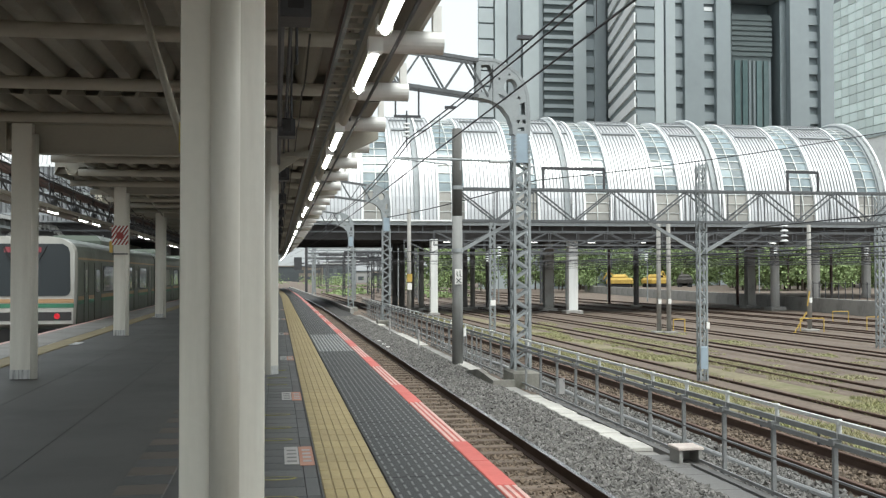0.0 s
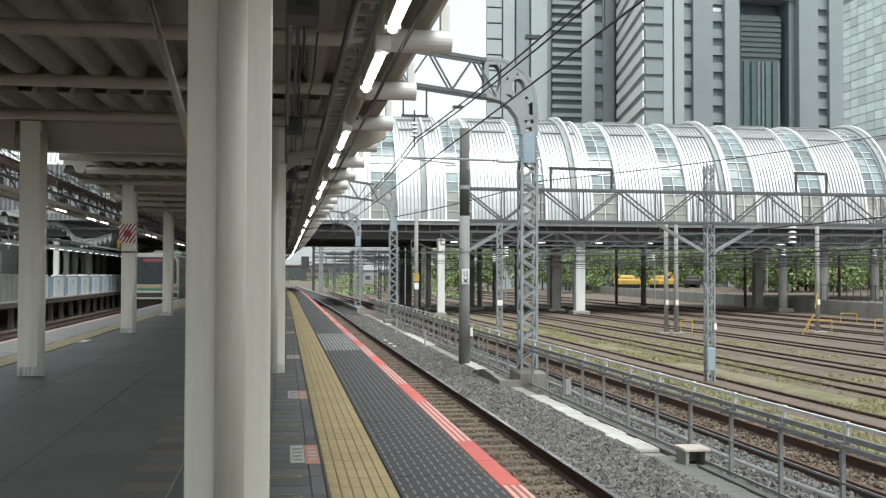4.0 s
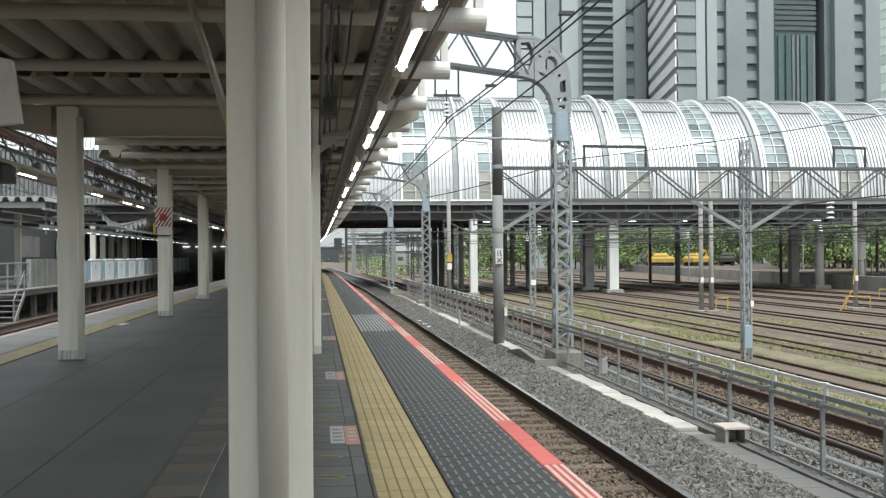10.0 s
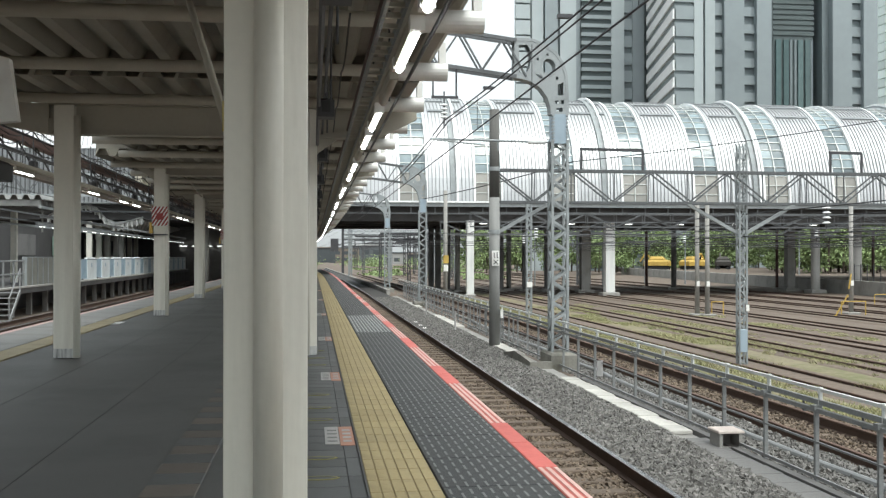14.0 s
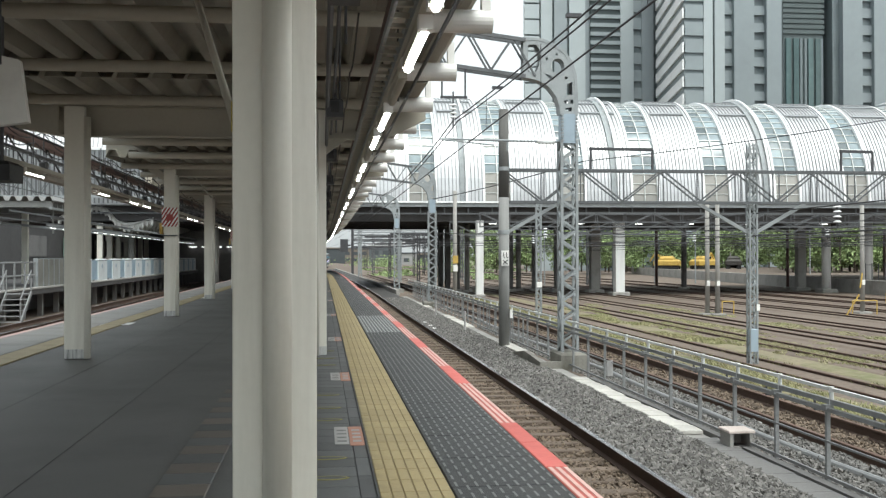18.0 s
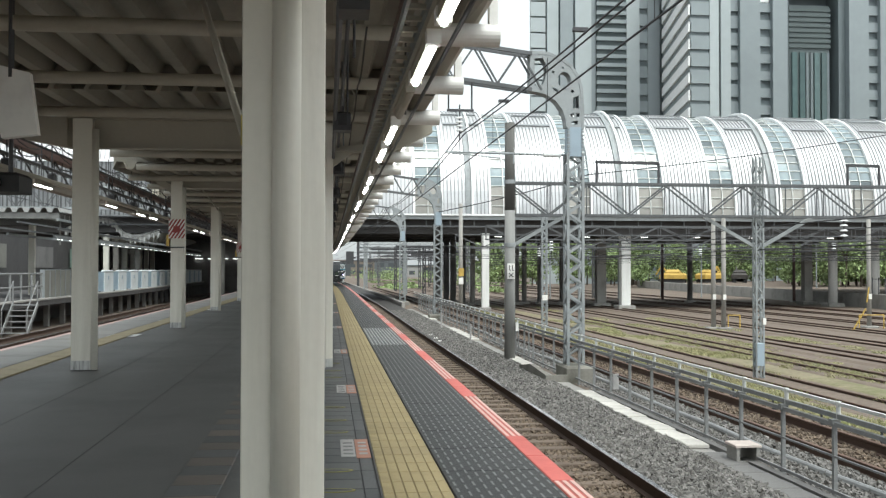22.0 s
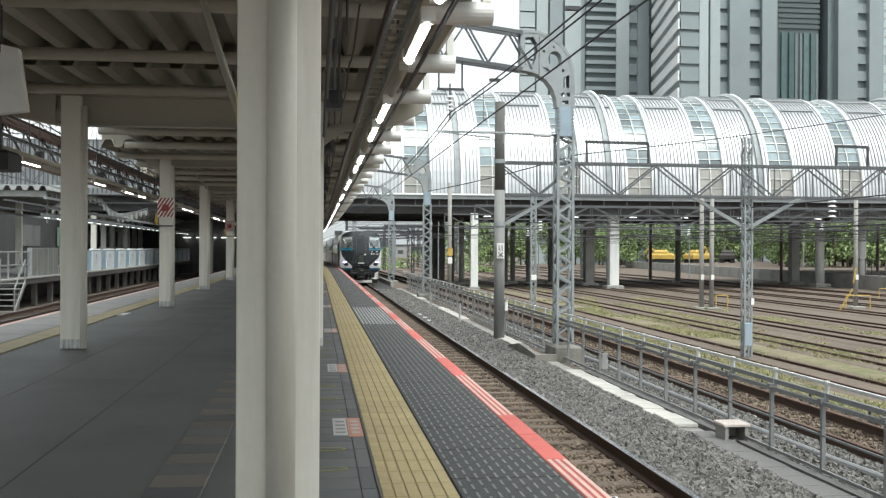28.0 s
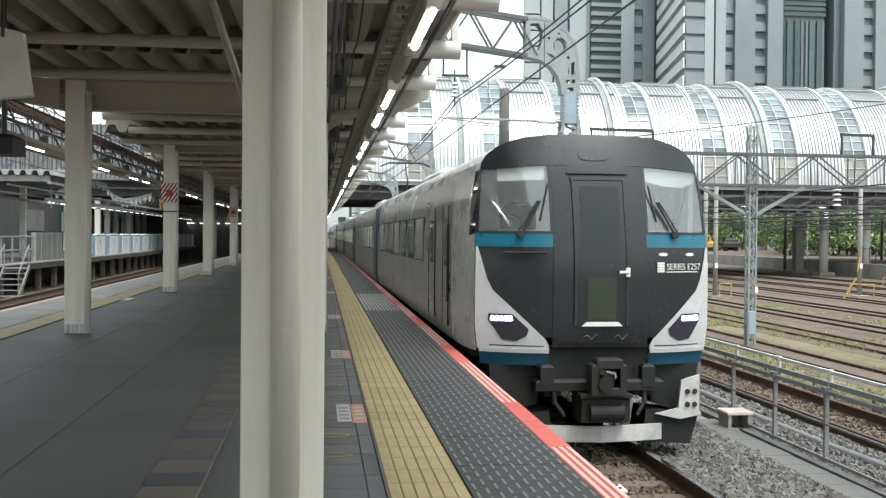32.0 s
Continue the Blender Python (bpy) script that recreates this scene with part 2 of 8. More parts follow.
class Solid:
    """Gathers vertices and faces for one mesh."""

    def __init__(self):
        self.v, self.f = [], []

    def add(self, verts, faces):
        k = len(self.v)
        self.v += [tuple(p) for p in verts]
        self.f += [tuple(k + i for i in f) for f in faces]
        return self

    def box(self, x0, y0, z0, x1, y1, z1, m=None):
        v = [Vector((x, y, z)) for z in (z0, z1) for y in (y0, y1) for x in (x0, x1)]
        if m is not None:
            v = [m @ p for p in v]
        return self.add(v, [(0, 2, 3, 1), (4, 5, 7, 6), (0, 1, 5, 4), (2, 6, 7, 3), (0, 4, 6, 2), (1, 3, 7, 5)])

    def slab(self, x0, y0, z0, x1, y1, z1, c=0.01):
        """A box with its upper edges chamfered by c."""
        v = [(x0, y0, z0), (x1, y0, z0), (x1, y1, z0), (x0, y1, z0), (x0, y0, z1 - c), (x1, y0, z1 - c), (x1, y1, z1 - c), (x0, y1, z1 - c),
             (x0 + c, y0 + c, z1), (x1 - c, y0 + c, z1), (x1 - c, y1 - c, z1), (x0 + c, y1 - c, z1)]
        f = [(0, 3, 2, 1), (8, 9, 10, 11)]
        for i in range(4):
            j = (i + 1) % 4
            f += [(i, j, 4 + j, 4 + i), (4 + i, 4 + j, 8 + j, 8 + i)]
        return self.add(v, f)

    def rod(self, a, b, r, n=8, r2=None, cap=True):
        a, b = Vector(a), Vector(b)
        d = (b - a).normalized()
        u = d.orthogonal().normalized()
        w = d.cross(u)
        r2 = r if r2 is None else r2
        ring = [(math.cos(6.28318 * i / n + 0.3), math.sin(6.28318 * i / n + 0.3)) for i in range(n)]
        v = [a + (u * c + w * s) * r for c, s in ring] + [b + (u * c + w * s) * r2 for c, s in ring]
        f = [(i, (i + 1) % n, n + (i + 1) % n, n + i) for i in range(n)]
        if cap:
            f += [tuple(range(n - 1, -1, -1)), tuple(range(n, 2 * n))]
        return self.add(v, f)

    def bar(self, a, b, wide, high, up=(0, 0, 1)):
        """A square bar from a to b."""
        a, b = Vector(a), Vector(b)
        d = (b - a).normalized()
        up = Vector(up)
        if abs(d.dot(up)) > 0.98:
            up = Vector((0, 1, 0))
        s = d.cross(up).normalized() * wide / 2
        t = s.cross(d).normalized() * high / 2
        v = [p + q for p in (a, b) for q in (-s - t, s - t, s + t, -s + t)]
        return self.add(v, [(0, 3, 2, 1), (4, 5, 6, 7), (0, 1, 5, 4), (1, 2, 6, 5), (2, 3, 7, 6), (3, 0, 4, 7)])

    def sweep(self, profile, stations, closed=True, cap=True):
        """Profile (list of 2D points) placed by each station, a function of a 2D point."""
        n = len(profile)
        v = [st(p) for st in stations for p in profile]
        f = []
        for k in range(len(stations) - 1):
            for i in range(n if closed else n - 1):
                j = (i + 1) % n
                f.append((k * n + i, k * n + j, (k + 1) * n + j, (k + 1) * n + i))
        if cap and closed:
            f += [tuple(range(n - 1, -1, -1)), tuple(range((len(stations) - 1) * n, len(stations) * n))]
        return self.add(v, f)

    def mesh(self, name, mat, smooth=False):
        me = bpy.data.meshes.new(name)
        me.from_pydata(self.v, [], self.f)
        me.materials.append(mat)
        if smooth:
            me.polygons.foreach_set("use_smooth", [True] * len(me.polygons))
        me.update()
        return me


def fix_normals(me, weld=False):
    bm = bmesh.new()
    bm.from_mesh(me)
    if weld:
        bmesh.ops.remove_doubles(bm, verts=bm.verts, dist=0.0005)
    bmesh.ops.recalc_face_normals(bm, faces=bm.faces)
    bm.to_mesh(me)
    bm.free()


def part(name, solid, mat, parent=None, label="", smooth=False, kind="", tidy=False, weld=False):
    """One mesh object, under a thing or under a part."""
    me = solid if isinstance(solid, bpy.types.Mesh) else solid.mesh(name, mat, smooth)
    if tidy or weld:
        fix_normals(me, weld)
    ob = new(name, me)
    if parent is not None:
        ob.parent = parent
    return tagged(ob, label=label, kind=kind)


def thing(name, m=None, label="", category="", group="", kind=""):
    ob = new(name)
    ob.empty_display_size = 0.2
    if m is not None:
        ob.matrix_basis = m
    return tagged(ob, label, category, group, kind)


def place(name, mesh, parent, x=0, y=0, z=0, rz=0):
    """A piece that shares its mesh."""
    ob = new(name, mesh)
    ob.parent = parent
    ob.location = (x, y, z)
    if rz:
        ob.rotation_euler = (0, 0, rz)
    return ob


def bend(y):
    """The railway's gentle curve to the west, far along the platform."""
    if y < 60:
        return 0.0
    if y < 100:
        return -(y - 60) ** 2 / 4000
    return -0.4 - 0.02 * (y - 100)


def along(y0, y1, step=10.0):
    n = max(1, round((y1 - y0) / step))
    return [y0 + (y1 - y0) * i / n for i in range(n + 1)]


def east(y):
    """The platform track closes in a little on the platform."""
    return bend(y) + 0.15 - 0.0045 * min(max(y, -10.0), 45.0)


def run(solid, profile, y0, y1, step=10.0, cap=True, way=bend):
    """Sweeps a profile of (x, z) along the railway."""
    return solid.sweep(profile, [(lambda p, y=y: (p[0] + way(y), y, p[1])) for y in along(y0, y1, step)], cap=cap)


RAIL_Z, YARD_Z = -1.10, -2.0
EDGE_E, EDGE_W = 1.63, -5.75
TRACK_E, TRACK_W = 3.17, -7.35

# ---- ground, tracks and platforms ----
g = Solid()
profile = [(-2500, -1.5), (-60, -1.45), (4.6, -1.44), (5.3, -1.42), (6.0, -1.36), (6.9, -1.42), (7.2, -1.56), (9.3, -1.62), (10.8, YARD_Z), (70, YARD_Z), (2500, YARD_Z)]
rows = [-60, -20] + [5.0 * i for i in range(0, 41)] + [260, 400, 800, 3500]
g.sweep(profile, [(lambda p, y=y: (p[0], y, p[1] + (0.03 * noise.noise((p[0] * 0.3, y * 0.3, 1)) if p[0] > 11 else 0))) for y in rows], closed=False)
ground = part("ground", g, YARD, label="brown gravel railway ground with patches of dirt", kind="structure")

# beds of broken stone under the tracks beside the platform
for x, nm, lab, far in ((TRACK_E, "ballast_bed", "rusty brown ballast bed under the platform track", 160), (TRACK_W, "ballast_bed", "brown ballast bed beyond the platform", 160),
                        (-11.2, "ballast_bed", "brown ballast bed beyond the platform", 160), (8.05, "ballast_bed", "brown ballast bed behind the fence", 140)):
    drop = -0.22 if x > 8 else 0.0
    g = Solid()
    run(g, [(x - 2.0, -1.42 + drop), (x - 1.5, -1.33 + drop), (x + 1.45, -1.33 + drop), (x + 1.95, -1.42 + drop)], -25, far, 6, way=east if x == TRACK_E else bend)
    part(nm, g, BALLAST_BROWN, label=lab, kind="structure")


def rail(x, z, y0, y1, head_mat, name="rail", way=bend):
    """A flat-footed rail with its head, web and foot."""
    t = thing(name, label="worn steel running rail with rusty sides", category="rail", kind="structure")
    w = Solid()
    run(w, [(x - 0.07, z - 0.185), (x + 0.07, z - 0.185), (x + 0.07, z - 0.17), (x + 0.012, z - 0.15), (x + 0.012, z - 0.055), (x + 0.037, z - 0.036),
            (x + 0.037, z - 0.006), (x - 0.037, z - 0.006), (x - 0.037, z - 0.036), (x - 0.012, z - 0.055), (x - 0.012, z - 0.15), (x - 0.07, z - 0.17)], y0, y1, 6, way=way)
    part("web", w, RAIL_SIDE, t)
    h = Solid()
    run(h, [(x - 0.036, z - 0.006), (x + 0.036, z - 0.006), (x + 0.029, z), (x - 0.029, z)], y0, y1, 6, way=way)
    part("head", h, head_mat, t)


for cx, z, mat in ((TRACK_E, RAIL_Z, RAIL_TOP), (TRACK_W, RAIL_Z, RAIL_TOP), (-11.2, RAIL_Z, RAIL_TOP), (8.05, RAIL_Z - 0.2, RAIL_RUST)):
    for side in (-0.5335, 0.5335):
        rail(cx + side, z, -25, 160, mat, way=east if cx == TRACK_E else bend)
for cx in (6.2, 9.6):
    for side in (-0.5335, 0.5335):
        rail(cx + side, YARD_Z + 0.3, 125, 330, RAIL_RUST)
YARD_TRACKS = (13.4, 16.9, 20.4, 24.6, 29.2, 33.4, 37.6, 41.8)
for cx in YARD_TRACKS:
    for side in (-0.5335, 0.5335):
        rail(cx + side, YARD_Z + 0.14, -10, 330, RAIL_RUST)
# low gravel shoulders and sleepers of the yard tracks
for cx in YARD_TRACKS:
    g = Solid()
    run(g, [(cx - 1.5, YARD_Z - 0.05), (cx - 1.1, YARD_Z + 0.06), (cx + 1.1, YARD_Z + 0.06), (cx + 1.5, YARD_Z - 0.05)], -10, 330, 10)
    part("ballast_bed", g, YARD, label="low rusty ballast bed of a yard track", kind="structure")

sleeper_mesh = Solid().slab(-1.0, -0.11, -0.14, 1.0, 0.11, 0.0, 0.012).mesh("sleeper", SLEEPER)
for cx, y0, count, z in ((TRACK_E, 4.0, 150, -1.282), (8.05, 4.0, 90, -1.49), (TRACK_W, 12.0, 60, -1.282)):
    bed = thing("track_sleepers", label="weathered brown sleepers half sunk in ballast", category="sleepers", kind="structure")
    for i in range(count):
        y = y0 + 0.62 * i
        place("sleeper", sleeper_mesh, bed, cx + (east(y) if cx == TRACK_E else bend(y)) + random.uniform(-0.02, 0.02), y, z + random.uniform(-0.01, 0.01), random.uniform(-0.01, 0.01))

# the platform: one long body, its wall set back under the edge
plat = Solid()
run(plat, [(EDGE_W, -0.25), (EDGE_W + 0.5, -0.28), (EDGE_W + 0.5, -1.45), (EDGE_E - 0.5, -1.45), (EDGE_E - 0.5, -0.28), (EDGE_E, -0.25), (EDGE_E, -0.012), (EDGE_W, -0.012)], -20, 112, 4)
platform = part("platform", plat, PAVING, label="island platform paved in dark asphalt", kind="structure")

# ---- the platform canopy ----
BAYS = [4.6 + 10.35 * i for i in range(-1, 10)]


def column_east(y, x):
    """Box column with a drainpipe down the middle of its face."""
    c = thing("canopy_column", pose(x, y, 0), "cream painted steel canopy column with a drainpipe", "column", "canopy columns")
    s = Solid()
    pts = [(-0.178, -0.174), (-0.174, -0.178), (0.066, -0.178), (0.174, -0.104), (0.178, -0.098), (0.178, 0.178), (-0.178, 0.178)]
    s.sweep(pts, [lambda p: (p[0], p[1], 0.0), lambda p: (p[0], p[1], 3.55)])
    part("shaft", s, CREAM, c, tidy=True)
    part("drainpipe", Solid().rod((0.012, -0.166, 0.0), (0.012, -0.166, 3.5), 0.064, 24), CREAM, c, smooth=True)
    f = Solid()
    f.sweep([(px * 1.018, py * 1.018) for px, py in pts], [lambda p: (p[0], p[1], 0.0), lambda p: (p[0], p[1], 0.13)])
    part("foot_strip", f, BASE_STRIP, c, tidy=True)
    return c


def column_west(y, x):
    c = thing("canopy_column", pose(x, y, 0), "cream painted steel canopy column on the far side of the platform", "column", "canopy columns")
    s = Solid().box(-0.17, -0.15, 0.0, 0.10, 0.15, 3.55)
    part("shaft", s, CREAM, c)
    part("drainpipe", Solid().rod((0.14, -0.13, 0.0), (0.14, -0.13, 3.4), 0.05, 16), CREAM, c, smooth=True)
    part("foot_strip", Solid().box(-0.173, -0.153, 0.0, 0.103, 0.153, 0.13), BASE_STRIP, c)
    return c


for i, y in enumerate(BAYS):
    column_east(y, (-0.21 if y < 6 else -0.13) + bend(y))
    column_west(y, (-3.44, -3.44, -3.44, -3.64, -3.86)[min(i, 4)] + bend(y))

for y in BAYS:
    b = thing("canopy_beam", pose(bend(y), y, 0), "cream painted steel cross beam under the canopy", "beam", "canopy beams")
    low = 3.16 if y < 20 else 3.40
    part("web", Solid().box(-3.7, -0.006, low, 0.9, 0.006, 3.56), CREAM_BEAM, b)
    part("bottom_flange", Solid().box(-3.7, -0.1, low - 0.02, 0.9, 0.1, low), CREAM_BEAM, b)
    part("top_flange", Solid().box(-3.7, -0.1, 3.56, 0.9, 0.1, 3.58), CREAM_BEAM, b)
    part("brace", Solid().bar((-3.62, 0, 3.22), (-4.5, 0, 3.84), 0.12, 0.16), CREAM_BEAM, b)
    for sx, x0, x1 in ((1, 0.9, 1.5), (-1, -3.7, -5.25)):
        if sx < 0 and 16 < y < 33:
            continue
        t = Solid()
        t.sweep([(x0, low - 0.02), (x1, 3.44), (x1, 3.58), (x0, 3.58)], [lambda p: (p[0], -0.08, p[1]), lambda p: (p[0], 0.08, p[1])])
        part("tapered_end", t, CREAM_BEAM, b, tidy=True)
    if y > 20:
        continue
    for x in (-0.2,):
        for dx in (-1, 1):
            k = Solid()
            k.sweep([(x + dx * 0.16, 3.14), (x + dx * 0.55, 3.14), (x + dx * 0.16, 2.86)], [lambda p: (p[0], -0.05, p[1]), lambda p: (p[0], 0.05, p[1])])
            part("haunch", k, CREAM_BEAM, b, tidy=True)

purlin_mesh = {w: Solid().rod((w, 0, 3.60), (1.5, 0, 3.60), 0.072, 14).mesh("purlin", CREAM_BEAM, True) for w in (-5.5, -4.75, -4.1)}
plate_mesh = Solid().box(1.46, -0.06, 3.69, 1.54, 0.06, 3.94).mesh("end_plate", WHITE_STEEL)
end_mesh = Solid().rod((0.85, 0, 3.60), (1.56, 0, 3.60), 0.108, 20).mesh("end_sleeve", WHITE_STEEL, False)
y = -3.62
while y < 108:
    p = thing("canopy_purlin", pose(bend(y), y, 0), "round cream steel purlin with a white capped end", "purlin", "canopy purlins")
    place("tube", purlin_mesh[-4.1 if 16.4 < y < 23.4 else (-4.75 if 23.4 <= y < 33.7 else -5.5)], p)
    place("end_sleeve", end_mesh, p)
    place("end_plate", plate_mesh, p)
    y += 2.5875

def limit(y):
    """The canopy's western edge steps in beside the open bays."""
    return -4.15 if 13 < y < 23.4 else (-4.85 if 23.4 <= y < 33.7 else -5.6)


wave = []
x = -5.6
while x < 1.35:
    wave += [(x, 0.17), (x + 0.12, 0.17), (x + 0.20, 0.0), (x + 0.34, 0.0), (x + 0.42, 0.17)]
    x += 0.44
wave += [(x, 0.17)]
for yb in [BAYS[0] - 12] + BAYS:
    roof = Solid()
    y0, y1 = yb - 1.9, yb + 10.35 - 1.7
    kept = [q for q in wave if q[0] > limit(y0 + 5)]
    loop = kept + [(a, b + 0.012) for a, b in reversed(kept)]
    roof.sweep(loop, [lambda p: (p[0] + bend(y0), y0, p[1] + 3.66), lambda p: (p[0] + bend(y1), y1, p[1] + 3.86)])
    part("wave_closure", Solid().box(limit(y0 + 5), y0 + 0.22, 3.70, 1.3, y0 + 0.24, 4.14), ROOF_SHEET, label="closure strip between two canopy roof sheets", kind="structure")
    if 13 < y0 < 14:
        kept = [q for q in wave if q[0] < -4.1]
        roof.sweep(kept + [(a, b + 0.012) for a, b in reversed(kept)], [lambda p: (p[0], y0, p[1] + 3.66), lambda p: (p[0], 16.4, p[1] + 3.72)])
    part("canopy_roof", roof, ROOF_SHEET, label="folded sheet metal canopy roof, dusty and toned down for the shade underneath", kind="structure")
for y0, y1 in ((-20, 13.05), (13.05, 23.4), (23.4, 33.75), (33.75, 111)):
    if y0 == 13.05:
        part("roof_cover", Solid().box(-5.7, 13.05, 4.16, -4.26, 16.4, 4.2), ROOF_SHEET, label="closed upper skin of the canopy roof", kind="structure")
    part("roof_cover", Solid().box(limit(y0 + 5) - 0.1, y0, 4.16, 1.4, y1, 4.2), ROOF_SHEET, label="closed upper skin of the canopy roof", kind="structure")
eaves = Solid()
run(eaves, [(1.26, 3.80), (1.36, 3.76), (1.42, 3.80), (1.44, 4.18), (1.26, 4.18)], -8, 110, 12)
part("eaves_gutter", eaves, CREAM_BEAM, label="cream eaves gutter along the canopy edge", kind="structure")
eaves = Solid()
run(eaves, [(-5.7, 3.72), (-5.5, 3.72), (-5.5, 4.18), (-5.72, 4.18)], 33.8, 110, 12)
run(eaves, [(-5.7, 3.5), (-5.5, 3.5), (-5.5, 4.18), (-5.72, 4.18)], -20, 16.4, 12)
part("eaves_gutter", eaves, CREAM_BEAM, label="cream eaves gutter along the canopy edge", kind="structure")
TAUPE = material("taupe_painted_steel", (0.20, 0.175, 0.15), 0.6, grain=30, vary=0.1)
for x, z, mat in ((-5.15, 3.52, BROWN_STEEL), (-5.0, 2.90, TAUPE)):
    s = Solid()
    run(s, [(x - 0.09, z - 0.08), (x + 0.09, z - 0.08), (x + 0.09, z + 0.08), (x - 0.09, z + 0.08)], -8, 105, 12)
    part("cable_duct", s, mat, label="long brown steel duct under the canopy edge", kind="structure")

# strip lamps in pairs, on a rail under the canopy
def lamp_row(x, z, r=0.038, k=1.0):
    s = Solid()
    run(s, [(x - 0.05, z + 0.09), (x + 0.05, z + 0.09), (x + 0.05, z + 0.15), (x - 0.05, z + 0.15)], -3, 100, 12)
    part("lamp_rail", s, CREAM_BEAM, label="steel rail carrying the strip lamps", kind="structure")
    body = Solid().box(-1.3 * r, -0.66 * k, 0.6 * r, 1.3 * r, 0.66 * k, 0.10).mesh("housing", CREAM_BEAM)
    gear = Solid().rod((0, -0.62 * k, 0.02), (0, 0.62 * k, 0.02), r * 1.2, 10).mesh("cover", CREAM_BEAM, True)
    tube = Solid().rod((0, -0.62 * k, 0), (0, 0.62 * k, 0), r, 12).mesh("tube", LAMP, True)
    cap = (Solid().slab(-0.045, -0.06, 0.0, 0.045, 0.06, 0.12, 0.012) if k == 1.0 else Solid().box(-1.05 * r, -0.03, 0.2 * r, 1.05 * r, 0.03, 0.09)).mesh("end_cap", WHITE_STEEL)
    y = -0.45
    while y < 96:
        for d in (0.0, 1.87):
            t = thing("strip_lamp", pose(x + bend(y + d), y + d, z), "lit white tube lamp under the canopy", "lamp", "strip lamps")
            place("housing", body, t)
            place("tube", tube, t)
            place("end_cap", cap, t, 0, -0.66 * k)
            place("end_cap", cap, t, 0, 0.66 * k)
        if k == 1.0:
            g = thing("gear_box", pose(x + bend(y + 3.62), y + 3.62, z), "unlit grey lamp gear housing under the canopy", "lamp housing", "lamp housings")
            place("housing", body, g)
            place("cover", gear, g)
        y += 5.42


lamp_row(0.62, 2.80, 0.027)
lamp_row(-4.78, 2.80, 0.016, 0.8)

# cable ladders, ducts and small fittings under the canopy
ladder = thing("cable_ladder", label="galvanised cable ladder hung under the canopy", category="cable ladder")
for x in (0.45, 0.58):
    s = Solid()
    run(s, [(x - 0.012, 3.0), (x + 0.012, 3.0), (x + 0.012, 3.06), (x - 0.012, 3.06)], 2, 100, 12)
    part("side_rail", s, GALV, ladder)
rung_mesh = Solid().box(0.44, -0.02, 3.0, 0.59, 0.02, 3.03).mesh("rung", CREAM_BEAM)
for i in range(180):
    y = 2.5 + 0.3 * i
    place("rung", rung_mesh, ladder, bend(y), y, 0)
for x, z, r, mat in ((0.05, 3.05, 0.025, DARK_STEEL), (0.12, 3.22, 0.018, DARK_STEEL), (0.80, 2.95, 0.014, DARK_STEEL), (0.95, 3.25, 0.012, DARK_STEEL), (0.50, 3.28, 0.03, BROWN_STEEL),
                     (-4.3, 3.25, 0.02, DARK_STEEL), (-4.9, 3.18, 0.03, DARK_STEEL)):
    s = Solid()
    for a, b in zip(along(-3, 100, 9), along(-3, 100, 9)[1:]):
        s.rod((x + bend(a), a, z), (x + bend(b), b, z), r, 6)
    part("conduit", s, mat, label="cable conduit running under the canopy", kind="structure")
hang = Solid().rod((0, 0, 2.92), (0, 0, 3.8), 0.01, 6).mesh("hanger", DARK_STEEL)
hanger_row = thing("hanger_rods", label="thin hanger rods carrying lamps and cable ladders", category="hangers")
for y in along(2.0, 98, 2.59):
    for x in (0.16, 0.72, -4.78, -5.1):
        place("hanger", hang, hanger_row, x + bend(y), y, 0)
box_mesh = Solid().slab(-0.09, -0.13, 2.93, 0.09, 0.13, 3.13, 0.02).mesh("speaker_body", DARK_STEEL)
small_box = Solid().slab(-0.06, -0.09, 2.96, 0.06, 0.09, 3.13, 0.02).mesh("speaker_body", DARK_STEEL)
for y in along(6.0, 60, 2.6):
    for x in (0.13, -4.95):
        if x > 0 and round((y - 6) / 2.6) % 2:
            continue
        sp = thing("small_loudspeaker", pose(x + bend(y), y, 0), "small dark loudspeaker box under the canopy", "loudspeaker", "canopy loudspeakers")
        place("body", box_mesh if x > 0 else small_box, sp)
        part("grille", Solid().box(-0.045, -0.135 if x > 0 else -0.095, 2.98, 0.045, -0.13 if x > 0 else -0.09, 3.10), BLACK, sp)
        part("stem", Solid().rod((0, 0, 3.13), (0, 0, 3.7), 0.012, 6), DARK_STEEL, sp)
# sloping drain pipes from roof to columns
for x0, y0, z0, x1, y1, z1 in ((-1.05, 7.6, 3.75, -0.40, 4.7, 2.03), (-3.40, 25.3, 3.8, -3.78, 35.3, 3.45), (-3.45, 35.8, 3.8, -3.8, 45.6, 3.45)):
    dp = thing("sloping_pipe", label="cream drain pipe sloping down to a column", category="pipe", group="drain pipes")
    part("pipe", Solid().rod((x0, y0, z0), (x1, y1, z1), 0.020, 12), CREAM_BEAM, dp, smooth=True)
    part("collar", Solid().rod((x0, y0, z0 - 0.02), (x0, y0, z0 + 0.1), 0.04, 12), CREAM, dp)
